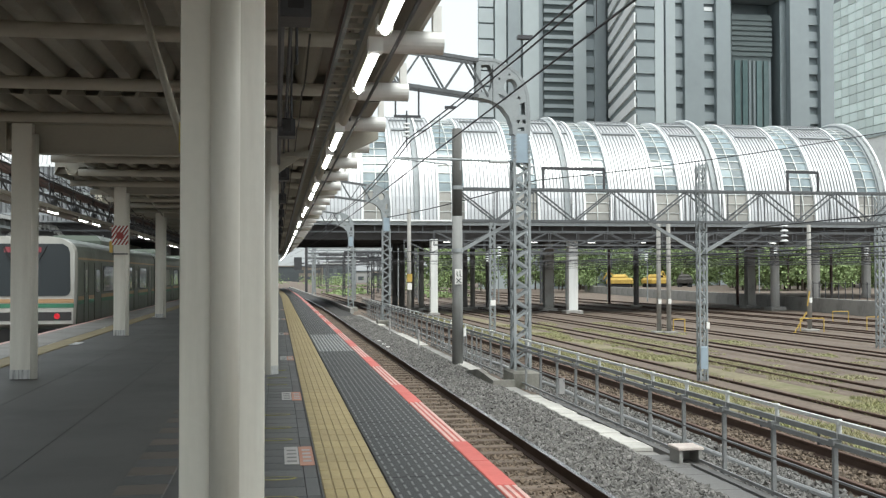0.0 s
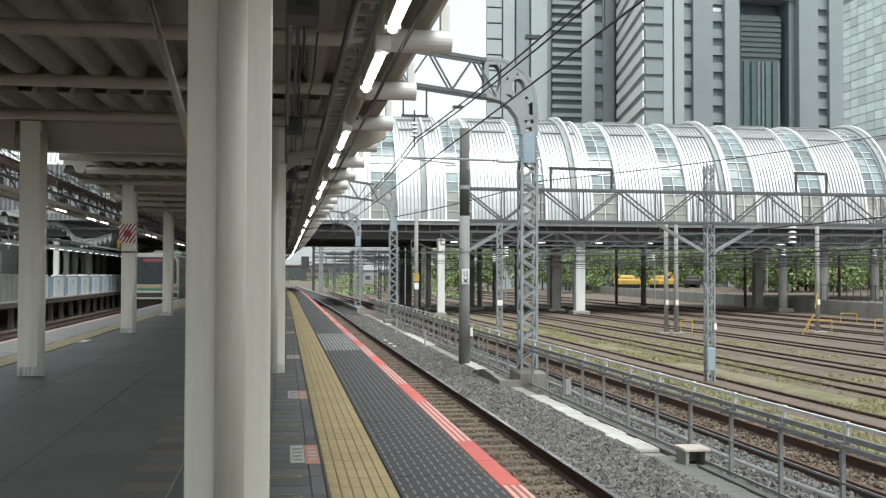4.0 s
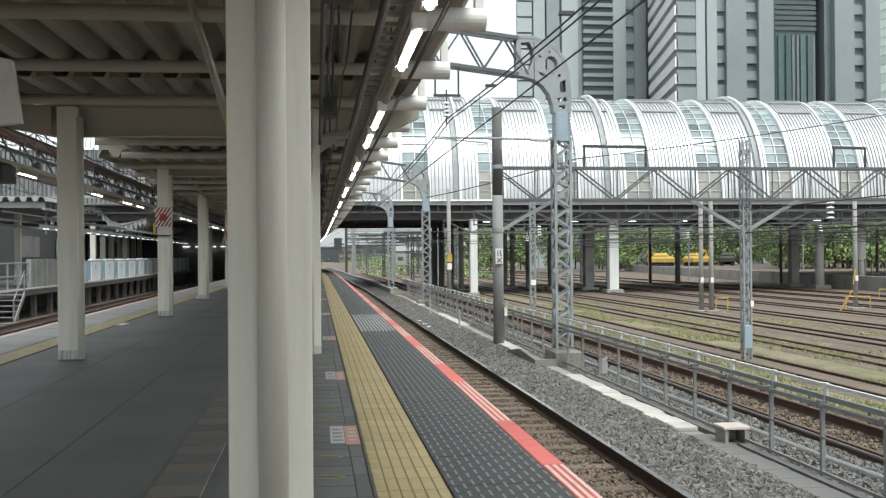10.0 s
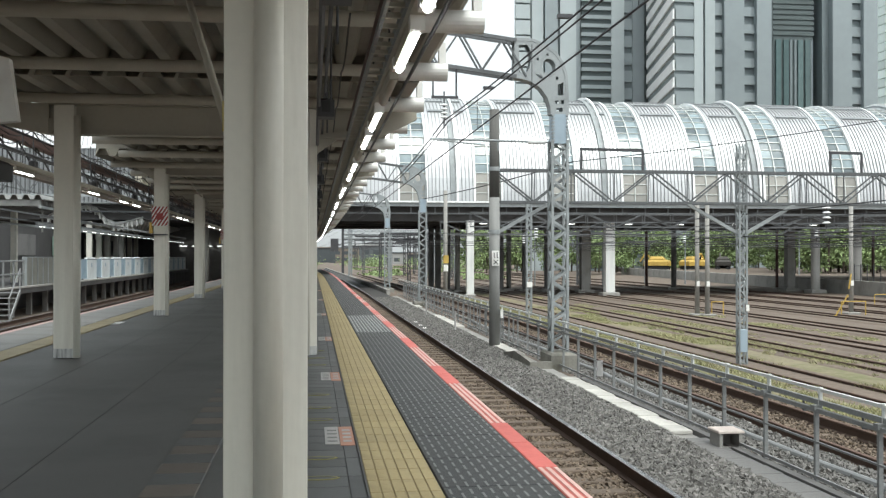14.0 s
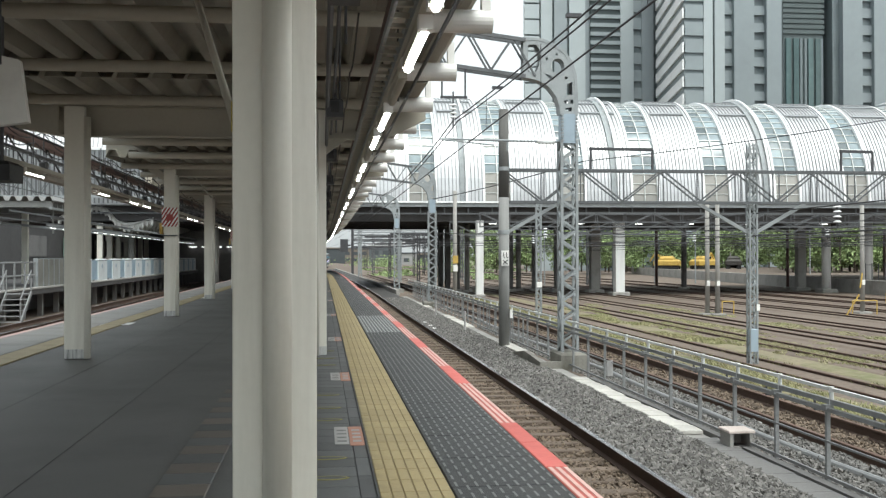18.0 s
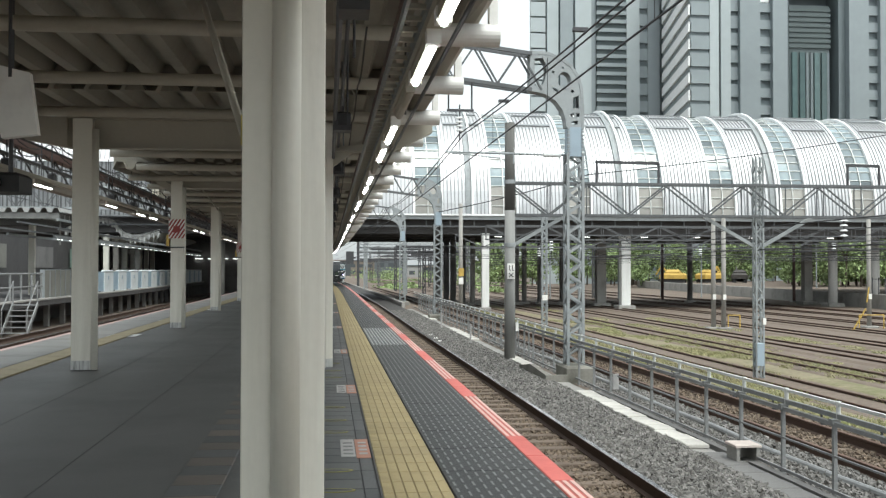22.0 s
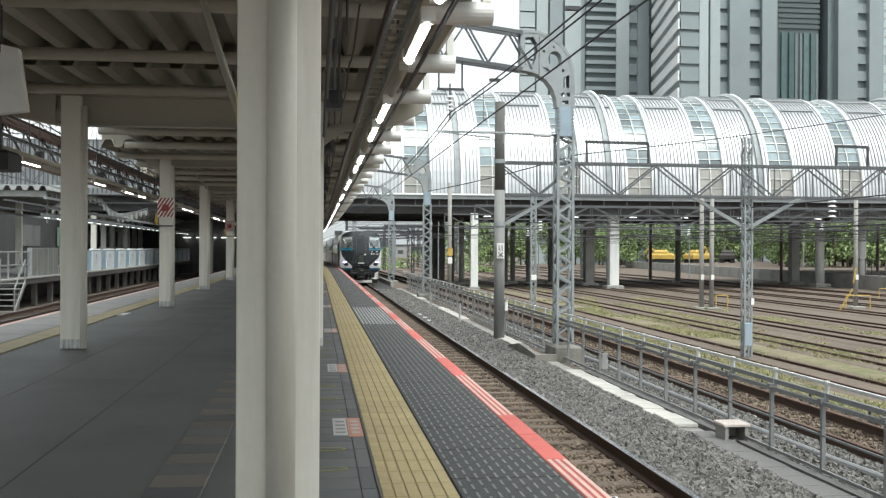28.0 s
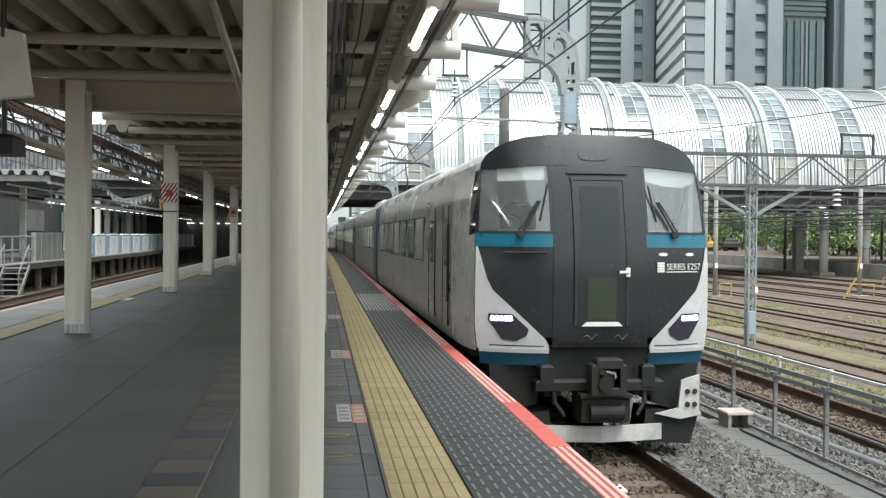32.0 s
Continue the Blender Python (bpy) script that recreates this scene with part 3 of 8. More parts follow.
# hanging sign panel, camera, striped warning plates
SOFFIT_SIGN = material("dark_sign_face", (0.05, 0.05, 0.055), 0.5, grain=20)
sign = thing("hanging_sign", pose(-2.52, 8.6, 0), "white sign panel hung under the canopy, seen edge on", "sign")
part("dark_face", Solid().add([(-0.9, -0.1, 2.42), (-0.18, 0.1, 2.50), (-0.36, 0.1, 3.14), (-0.9, -0.1, 3.18), (-0.9, 0.0, 2.42), (-0.18, 0.2, 2.50), (-0.36, 0.2, 3.14), (-0.9, 0.0, 3.18)], [(0, 1, 2, 3), (4, 7, 6, 5), (0, 4, 5, 1), (1, 5, 6, 2), (2, 6, 7, 3), (3, 7, 4, 0)]), SOFFIT_SIGN, sign)
part("panel", Solid().add([(-0.18, 0.1, 2.50), (0.09, 0.16, 2.545), (0.02, 0.16, 3.06), (-0.36, 0.1, 3.14), (-0.18, 0.2, 2.50), (0.09, 0.26, 2.545), (0.02, 0.26, 3.06), (-0.36, 0.2, 3.14)],
                          [(0, 1, 2, 3), (4, 7, 6, 5), (0, 4, 5, 1), (1, 5, 6, 2), (2, 6, 7, 3), (3, 7, 4, 0)]), SIGN_WHITE, sign)
for x in (-0.7, -0.1):
    part("hanger", Solid().rod((x, 0.05, 3.0), (x, 0.05, 3.95), 0.015, 8), DARK_STEEL, sign)
eye_box = thing("surveillance_camera", pose(-2.80, 9.3, -0.30), "black surveillance camera on a hanging stem", "camera")
part("housing", Solid().slab(-0.12, -0.28, 2.38, 0.15, 0.12, 2.55, 0.03), BLACK, eye_box)
part("stem", Solid().rod((0, 0, 2.5), (0, 0, 4.3), 0.02, 8), DARK_STEEL, eye_box)
part("lens", Solid().rod((-0.04, -0.28, 2.46), (-0.04, -0.31, 2.46), 0.05, 12), CAB_BLACK, eye_box)
for y, x in ((BAYS[3], -3.66), (BAYS[5], -3.88)):
    wp = thing("warning_plate", pose(x + bend(y), y - 0.2, 0), "red and white striped warning plate strapped to a column", "sign", "warning plates")
    part("plate", Solid().box(-0.19, -0.02, 2.16, 0.19, 0.0, 2.62), SIGN_WHITE, wp)
    for k in range(9):
        st = Solid()
        rows = []
        for i in range(13):
            z = 2.16 + 0.46 * i / 12
            x0 = -0.19 + 0.085 * k - 0.30 + 0.652 * (z - 2.16)
            lo, hi = max(-0.19, x0), min(0.19, x0 + 0.045)
            if hi > lo:
                rows.append((lo, hi, z))
        if len(rows) < 2:
            continue
        st.add([(q, -0.024, r[2]) for r in rows for q in r[:2]], [(2 * i, 2 * i + 1, 2 * i + 3, 2 * i + 2) for i in range(len(rows) - 1)])
        part("stripe", st, SIGN_RED, wp)
    part("centre_label", Solid().box(-0.08, -0.03, 2.30, 0.08, -0.024, 2.46), SIGN_RED, wp)
    part("strap", Solid().box(-0.18, -0.01, 1.93, 0.18, 0.36, 1.96), DARK_STEEL, wp)
    part("yellow_box", Solid().slab(-0.25, 0.02, 1.98, -0.19, 0.2, 2.25, 0.01), YELLOW_PAINT, wp)
tp = thing("yellow_tape", pose(-0.39, 4.44, 1.96), "strip of yellow tape on the column's edge", "tape")
part("strip", Solid().box(-0.004, -0.004, 0.0, 0.008, 0.003, 0.13), TAPE, tp)
db = thing("duct_bracing", label="thin dark rods bracing the two ducts beside the canopy", category="bracing")
y = 9.0
k = 0
while y < 70:
    za, zb = (2.96, 3.46) if k % 2 else (3.46, 2.96)
    xa, xb = (-5.0, -5.15) if k % 2 else (-5.15, -5.0)
    part("rod", Solid().rod((xa + bend(y), y, za), (xb + bend(y + 0.6), y + 0.6, zb), 0.017, 6), DARK_STEEL, db)
    y += 0.6
    k += 1
for j, (x, z, sag) in enumerate(((-4.95, 3.42, 0.16), (-4.6, 3.5, 0.22), (-4.35, 3.45, 0.12), (0.28, 3.35, 0.12))):
    s = Solid()
    pts = [(x + bend(8 + 0.43 * i), 8 + 0.43 * i, z - sag * abs(math.sin(i * 0.5236 + j))) for i in range(110)]
    for a, b in zip(pts, pts[1:]):
        s.rod(a, b, 0.009, 5, cap=False)
    part("loose_cable", s, BLACK, label="black cable looped along under the canopy", kind="structure")

# ---- platform surfaces: tiles, grip pads, edge paint, floor signs ----
def bars_tile(w, l, n):
    s = Solid()
    for i in range(n):
        x = -w / 2 + w * (i + 0.5) / n
        s.slab(x - w / n * 0.455, 0.002, -0.002, x + w / n * 0.455, l - 0.002, 0.010, 0.004)
    return s


TACTILE_BASE = material("grimy_tactile_base", (0.26, 0.205, 0.105), 0.7, grain=60, vary=0.2, stain=1.5)
tactile = thing("tactile_paving", label="worn yellow tactile paving strip along the platform", category="tactile paving", kind="structure")
s = Solid()
run(s, [(0.332, -0.012), (0.768, -0.012), (0.768, 0.003), (0.332, 0.003)], -6.11, 45.7, 5)
part("tactile_base", s, TACTILE_BASE, tactile)
tile = bars_tile(0.44, 0.33, 6).mesh("tactile_tile", TILE_YELLOW)
for i in range(157):
    y = -6.11 + 0.33 * i
    place("tactile_tile", tile, tactile, 0.55 + bend(y), y, 0.0)
s = Solid()
run(s, [(0.33, -0.01), (0.77, -0.01), (0.77, 0.008), (0.33, 0.008)], 45.7, 111, 5)
part("tactile_rest", s, TILE_YELLOW, tactile, kind="stuff")
s = Solid()
run(s, [(0.318, -0.01), (0.329, -0.01), (0.329, 0.011), (0.318, 0.011)], -6.11, 111, 5)
part("tactile_border", s, TILE_GREY, tactile)
for x0, x1, y0, y1 in ((-4.62, -4.22, -6, 111),):
    s = Solid()
    run(s, [(x0, -0.01), (x1, -0.01), (x1, 0.008), (x0, 0.008)], y0, y1, 5)
    part("tactile_rest", s, TILE_YELLOW, tactile, kind="stuff")
s = Solid()
run(s, [(-5.62, -0.012), (-4.66, -0.012), (-4.66, 0.004), (-5.62, 0.004)], -6, 111, 5)
part("edge_paving", s, material("worn_edge_paving", (0.27, 0.26, 0.24), 0.65, grain=50, vary=0.25, stain=1.0, stain_amount=0.3), label="worn grey paving along the far platform edge", kind="structure")

# dark tiles beside the tactile strip, brown and grey tiles under the columns
paving = thing("paving_tiles", label="dark grey and brown paving tiles set in the asphalt", category="paving", kind="structure")
dark = Solid().slab(-0.147, 0.003, -0.01, 0.147, 0.297, 0.004, 0.004).mesh("grey_tile", TILE_GREY)
narrow = Solid().slab(-0.047, 0.003, -0.01, 0.047, 0.597, 0.004, 0.004).mesh("grey_tile", TILE_GREY)
brown = Solid().slab(-0.165, 0.003, -0.01, 0.165, 0.327, 0.004, 0.004).mesh("brown_tile", TILE_BROWN)
grey_b = Solid().slab(-0.165, 0.003, -0.01, 0.165, 0.327, 0.004, 0.004).mesh("grey_tile", TILE_GREY)
for i in range(140):
    y = -6.0 + 0.3 * i
    place("grey_tile", dark, paving, 0.068, y, 0)
    if i < 90:
        place("grey_tile", dark, paving, -0.232, y, 0)
    if i % 2 == 0:
        place("grey_tile", narrow, paving, 0.266, y, 0)
for i in range(88):
    y = -6.04 + 0.33 * i
    place("brown_tile" if i % 2 else "grey_tile", brown if i % 2 else grey_b, paving, -0.87, y, 0)
s = Solid()
for x in (-1.9, -3.0):
    run(s, [(x - 0.0025, -0.012), (x + 0.0025, -0.012), (x + 0.0025, -0.010), (x - 0.0025, -0.010)], 3, 60, 6)
part("asphalt_joint", s, BLACK, paving, kind="stuff")

# grip pads with pale dashes
grip = thing("grip_surface", label="dark ribbed anti-slip pads with pale dashes", category="grip surface", kind="structure")
pad_mesh = Solid().slab(-0.35, 0.004, -0.01, 0.35, 0.896, 0.006, 0.006).mesh("grip_pad", GRIP)
for i in range(128):
    y = -6.4 + 0.9 * i
    if y < 108:
        place("grip_pad", pad_mesh, grip, 1.13 + bend(y), y, 0)
s = Solid()
for i in range(395):
    y = -6.0 + 0.20 * i
    for k in range(11):
        x = 0.815 + 0.0635 * k + bend(y)
        yy = y + (0.10 if k % 2 else 0.0)
        if not 18.9 < y < 24.4:
            s.box(x - 0.0075, yy, 0.006, x + 0.0075, yy + 0.125, 0.0095)
part("pale_dash", s, GREY_LINE, grip, kind="stuff")
part("pale_panel", Solid().slab(0.79, 19.0, -0.008, 1.47, 24.4, 0.009, 0.003), material("worn_dark_grip", (0.075, 0.078, 0.078), 0.6, grain=60, vary=0.25), grip)
bar_mesh = Solid().slab(-0.012, 19.05, 0.008, 0.012, 24.35, 0.014, 0.003).mesh("pale_bar", material("worn_pale_bar", (0.36, 0.37, 0.365), 0.6, grain=60, vary=0.25))
for k in range(10):
    place("pale_bar", bar_mesh, grip, 0.83 + 0.066 * k, 0, 0)

# red edge: solid blocks and striped stretches
edge = thing("platform_edge", label="red and pink painted platform edge", category="platform edge", kind="structure")
PINK = material("faded_pink_paint", (0.63, 0.41, 0.37), 0.55, grain=40, vary=0.15, stain=3)
RED_WORN = material("worn_red_paint", (0.42, 0.085, 0.065), 0.6, grain=40, vary=0.2, stain=3)
y = -6.95
while y < 110:
    for k in range(2):
        place("red_block", Solid().slab(0, 0.004, -0.02, 0.155, 0.906, 0.010, 0.006).mesh("red_block", RED_PAINT), edge, 1.478 + bend(y), y + 0.91 * k, 0)
    b = Solid().slab(0, 0.004, -0.02, 0.155, 2.726, 0.006, 0.006)
    place("striped_block", b.mesh("striped_block", RED_WORN), edge, 1.478 + bend(y), y + 1.82, 0)
    st = Solid()
    for x in (0.012, 0.064, 0.116):
        st.slab(x, 0.01, 0.004, x + 0.03, 2.72, 0.010, 0.002)
    place("pale_stripe", st.mesh("pale_stripe", PINK), edge, 1.478 + bend(y), y + 1.82, 0)
    y += 4.55
s = Solid()
run(s, [(-5.74, -0.02), (-5.62, -0.02), (-5.62, 0.008), (-5.74, 0.008)], 0, 110, 5)
part("far_edge_paint", s, PINK, edge)
s = Solid()
run(s, [(-5.755, -0.16), (-5.742, -0.16), (-5.742, 0.004), (-5.755, 0.004)], 0, 110, 5)
part("far_edge_face", s, RED_PAINT, edge)
s = Solid()
run(s, [(1.634, -0.02), (1.645, -0.02), (1.645, -0.16), (1.634, -0.16)], 0, 110, 5)
part("edge_face", s, CONCRETE, edge)

# floor signs and small arrows
for y in (7.66, 11.66, 17.2, 24.6, 33.0, 42.0):
    f = thing("floor_sign", pose(0, y, 0.005), "white and orange boarding sign stuck on the platform tiles", "floor sign", "boarding signs")
    part("white_half", Solid().slab(0.085, 0.06, 0.0, 0.195, 0.84, 0.003, 0.001), SIGN_DULL, f)
    part("orange_half", Solid().slab(0.20, 0.0, 0.0, 0.31, 0.84, 0.003, 0.001), SIGN_ORANGE, f)
    for k in range(4):
        part("text_bar", Solid().box(0.105, 0.16 + 0.16 * k, 0.003, 0.18, 0.21 + 0.16 * k, 0.0045), GREY_LINE, f)
        part("text_bar", Solid().box(0.225, 0.14 + 0.16 * k, 0.003, 0.29, 0.22 + 0.16 * k, 0.0045), SIGN_DULL, f)
OLIVE = material("faded_yellow_mark", (0.30, 0.27, 0.07), 0.6, grain=40, vary=0.2)
for k, y in enumerate((6.55, 7.2, 8.9, 9.6, 10.5, 13.4, 14.3, 15.4)):
    f = thing("floor_arrow", pose(0.0, y, 0.005), "faded yellow outline arrow on the platform tiles", "floor mark", "floor arrows")
    ring_pts = [(0.135 * g * math.cos(0.5236 * i) + 0.03, (0.06 * g if g == 1 else 0.046) * math.sin(0.5236 * i)) for g in (1, 0.88) for i in range(12)]
    s = Solid().add([(x, y1, z) for z in (0.0005, 0.0035) for x, y1 in ring_pts],
                    [(24 + i, 24 + (i + 1) % 12, 36 + (i + 1) % 12, 36 + i) for i in range(12)] + [(i, (i + 1) % 12, 24 + (i + 1) % 12, 24 + i) for i in range(12)])
    part("outline", s, OLIVE, f, weld=True)
for y in (22.0, 28.5, 36.0):
    f = thing("floor_sign", pose(-4.05, y, 0.0), "pale sign stuck on the far edge paving", "floor sign", "boarding signs")
    part("white_half", Solid().slab(-0.6, 0.0, 0.0, 0.0, 0.8, 0.004, 0.001), SIGN_WHITE, f)
    part("text_bar", Solid().box(-0.5, 0.2, 0.004, -0.1, 0.3, 0.0055), GREY_LINE, f)

# ---- the station tube over the tracks ----
TUBE_Y, TUBE_Z, TUBE_R, TUBE_H = 93.5, 5.9, 9.5, 10.0
TUBE_X0, TUBE_X1 = -46.0, 54.7


def arch(grow, steps=30, a0=0.0, a1=math.pi):
    return [(TUBE_Y - (TUBE_R + grow) * math.cos(a0 + (a1 - a0) * i / steps), TUBE_Z + (TUBE_H + grow) * math.sin(a0 + (a1 - a0) * i / steps)) for i in range(steps + 1)]


def arched(solid, x0, x1, g0, g1, a0=0.0, a1=math.pi, steps=30):
    ins, outs = arch(g0, steps, a0, a1), arch(g1, steps, a0, a1)
    loop = outs + ins[::-1]
    return solid.sweep(loop, [lambda p: (x0, p[0], p[1]), lambda p: (x1, p[0], p[1])])


tube = thing("station_tube", label="ribbed silver barrel roof of a station concourse bridging the tracks", category="station building")
strips = [8.2 + 6.37 * i for i in range(-2, 8)]
edges = [TUBE_X0] + [v for s in strips if s - 1.2 > TUBE_X0 for v in (s - 1.15, s + 1.15)] + [TUBE_X1]
SEAM = material("grey_standing_seam", (0.33, 0.335, 0.34), 0.55, metal=0.3, grain=6, vary=0.05, bump=0)
seam_mesh = arched(Solid(), -0.032, 0.032, -0.02, 0.08, a1=math.pi * 0.62, steps=20).mesh("standing_seam", SEAM)
for k in range(0, len(edges) - 1, 2):
    x0, x1 = edges[k], edges[k + 1]
    if x1 <= x0 + 0.3:
        continue
    s = Solid()
    arched(s, x0, x1, -0.25, 0.0)
    n = round((x1 - x0) / (0.32 if x0 > -10 else 0.36))
    sheet = part("cladding_panel", s, TUBE_SHEET, tube, tidy=False)
    for i in range(n):
        xm = x0 + (x1 - x0) * (i + 0.5) / n
        place("standing_seam", seam_mesh, sheet, xm, 0, 0)
    for a in (0.95, 1.18):
        s = Solid()
        arched(s, x0 + 0.5, x1 - 0.5, 0.02, 0.16, a - 0.012, a + 0.012, 2)
        part("seam_bar", s, GALV, tube)
ROWS = 36
TAUPE_PANEL = material("taupe_spandrel_panel", (0.30, 0.29, 0.265), 0.4, grain=2, vary=0.15, stain=0.4, stain_amount=0.2, bump=0, piece=0.2)
pane_rows = [arched(Solid(), 0.0, 1.11, -0.34, -0.22, math.pi * i / ROWS + 0.003, math.pi * (i + 1) / ROWS - 0.003, 2).mesh("pane", TAUPE_PANEL if i < 3 else TUBE_GLASS) for i in range(20)]
for sx in strips:
    if not TUBE_X0 < sx < TUBE_X1 - 1:
        continue
    s = Solid()
    near_side = -8 < sx
    arched(s, sx - 1.15, sx + 1.15, -0.35, -0.22, math.pi * 20 / ROWS if near_side else 0.0)
    glaze = part("glazing", s, TUBE_GLASS, tube)
    if near_side:
        for row in range(20):
            for dx in (-1.13, 0.02):
                place("pane", pane_rows[row], glaze, sx + dx, 0, 0)
    s = Solid()
    arched(s, sx - 0.03, sx + 0.03, -0.3, -0.10)
    for i in range(1, ROWS):
        a = math.pi * i / ROWS
        arched(s, sx - 1.15, sx + 1.15, -0.24, -0.14, a - (0.010 if i in (13, 14) else 0.0022), a + 0.0022, 1)
    part("glazing_grid", s, PIPE_PALE, tube)
    for x in (-1.17, 1.17):
        part("strip_border", arched(Solid(), sx + x - 0.09, sx + x + 0.09, -0.3, 0.06), TUBE_WHITE, tube)
for sx in (-14.0, -1.2, 11.9, 24.9, 38.4, 54.4):
    s = Solid()
    arched(s, sx - 0.09, sx + 0.09, 0.22, 0.42)
    part("main_rib", s, TUBE_WHITE, tube)
    # darker grey strip beside the rib paints its shadow on the cladding
    s = Solid()
    arched(s, sx - 0.55, sx - 0.15, 0.02, 0.2)
    part("rib_shadow_gap", s, GALV, tube)
    s = Solid()
    for i in range(1, 20):
        a = math.pi * i / 20
        arched(s, sx - 0.06, sx + 0.06, 0.0, 0.3, a - 0.01, a + 0.01, 1)
    part("rib_bracket", s, TUBE_WHITE, tube)
s = Solid()
s.add([(TUBE_X1 - 0.1, a, b) for a, b in arch(-0.3)], [tuple(range(31))])
part("end_glazing", s, TUBE_GLASS, tube)
deck = Solid()
deck.box(TUBE_X0, TUBE_Y - TUBE_R - 0.6, TUBE_Z - 0.35, TUBE_X1 + 12, TUBE_Y + TUBE_R + 8, TUBE_Z)
part("gutter_edge", Solid().box(TUBE_X0, TUBE_Y - TUBE_R - 0.9, TUBE_Z - 0.04, TUBE_X1 + 1, TUBE_Y - TUBE_R - 0.6, TUBE_Z + 0.10), TUBE_WHITE, tube)
part("edge_beam", Solid().box(TUBE_X0, TUBE_Y - TUBE_R - 0.75, TUBE_Z - 0.36, TUBE_X1 + 1, TUBE_Y - TUBE_R - 0.62, TUBE_Z - 0.05), GALV, tube, "grey steel edge beam of the deck")
part("service_pipe", Solid().box(TUBE_X0, TUBE_Y - TUBE_R - 0.5, TUBE_Z - 0.98, TUBE_X1, TUBE_Y - TUBE_R - 0.36, TUBE_Z - 0.86), GALV_DARK, tube)
hanger_post = Solid().box(-0.05, -0.06, 0.0, 0.05, 0.06, 0.62).mesh("pipe_hanger", GALV_DARK)
for i in range(34):
    place("pipe_hanger", hanger_post, tube, -12 + 2.0 * i, TUBE_Y - TUBE_R - 0.43, TUBE_Z - 0.98)
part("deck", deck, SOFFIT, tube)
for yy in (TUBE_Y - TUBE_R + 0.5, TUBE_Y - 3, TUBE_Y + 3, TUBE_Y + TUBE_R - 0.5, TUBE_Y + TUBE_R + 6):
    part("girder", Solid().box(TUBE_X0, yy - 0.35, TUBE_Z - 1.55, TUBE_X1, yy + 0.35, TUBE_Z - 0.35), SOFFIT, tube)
wide = Solid().rod((0, 0, YARD_Z - 0.3), (0, 0, TUBE_Z - 1.5), 0.42, 18).mesh("bridge_column", material("pale_column_concrete", (0.50, 0.49, 0.47), 0.8, grain=8, vary=0.1, stain=0.6, stain_amount=0.2, streak=True), True)
slim = Solid().rod((0, 0, YARD_Z - 0.3), (0, 0, TUBE_Z - 1.5), 0.24, 14).mesh("bridge_column", CONCRETE, True)
dark_col = Solid().rod((0, 0, YARD_Z - 0.3), (0, 0, TUBE_Z - 1.5), 0.27, 14).mesh("bridge_column", CONCRETE_DARK, True)
foot = Solid().slab(-0.75, -0.75, YARD_Z - 0.2, 0.75, 0.75, YARD_Z + 0.35, 0.08).mesh("footing", CONCRETE)
small_foot = Solid().slab(-0.45, -0.45, YARD_Z - 0.2, 0.45, 0.45, YARD_Z + 0.3, 0.06).mesh("footing", CONCRETE)
PALE_COLUMN = material("white_column_paint", (0.70, 0.70, 0.68), 0.6, grain=8, vary=0.05, stain=0.8, stain_amount=0.15, streak=True)
white_box = Solid().box(-0.40, -0.40, YARD_Z - 0.3, 0.40, 0.40, TUBE_Z - 1.5).mesh("bridge_column", PALE_COLUMN)
grey_box = Solid().box(-0.40, -0.40, YARD_Z - 0.3, 0.40, 0.40, TUBE_Z - 1.5).mesh("bridge_column", CONCRETE)
dark_box = Solid().box(-0.24, -0.3, YARD_Z - 0.3, 0.24, 0.3, TUBE_Z - 1.5).mesh("bridge_column", CONCRETE_DARK)
white_slim = Solid().box(-0.3, -0.3, YARD_Z - 0.3, 0.3, 0.3, TUBE_Z - 1.5).mesh("bridge_column", PALE_COLUMN)
for x, y, me in ((10.6, 99, dark_box), (11.45, 99, dark_box), (12.0, 98, dark_box), (12.8, 97, dark_box), (13.5, 95, slim), (12.95, 83.8, white_slim), (18.0, 97, dark_box), (19.0, 98, slim), (20.4, 97, dark_box),
                 (22.6, 97, dark_box), (25.0, 92, grey_box), (25.4, 85.5, white_box), (47.0, 96, grey_box), (46.6, 90, wide), (49.6, 88, wide), (56, 90, wide), (-9, 88, slim), (-16, 88, slim), (36.5, 100, dark_col)):
    c = thing("bridge_column", pose(x, y, 0), "white painted square column carrying the station bridge" if me in (white_box, white_slim) else "grey concrete column carrying the station bridge", "column", "bridge columns")
    place("shaft", me, c)
    place("footing", foot if me in (wide, white_box, grey_box) else small_foot, c)

# ---- towers behind ----
STOREY = 3.55


def strip(solid, x0, x1, y0, y1, z0=-2, z1=74):
    return solid.box(x0, y0, z0, x1, y1, z1)


def prism(solid, pts, z0, z1):
    n = len(pts)
    return solid.add([(x, y, z) for z in (z0, z1) for x, y in pts], [tuple(range(n - 1, -1, -1)), tuple(range(n, 2 * n))] + [(i, (i + 1) % n, n + (i + 1) % n, n + i) for i in range(n)])


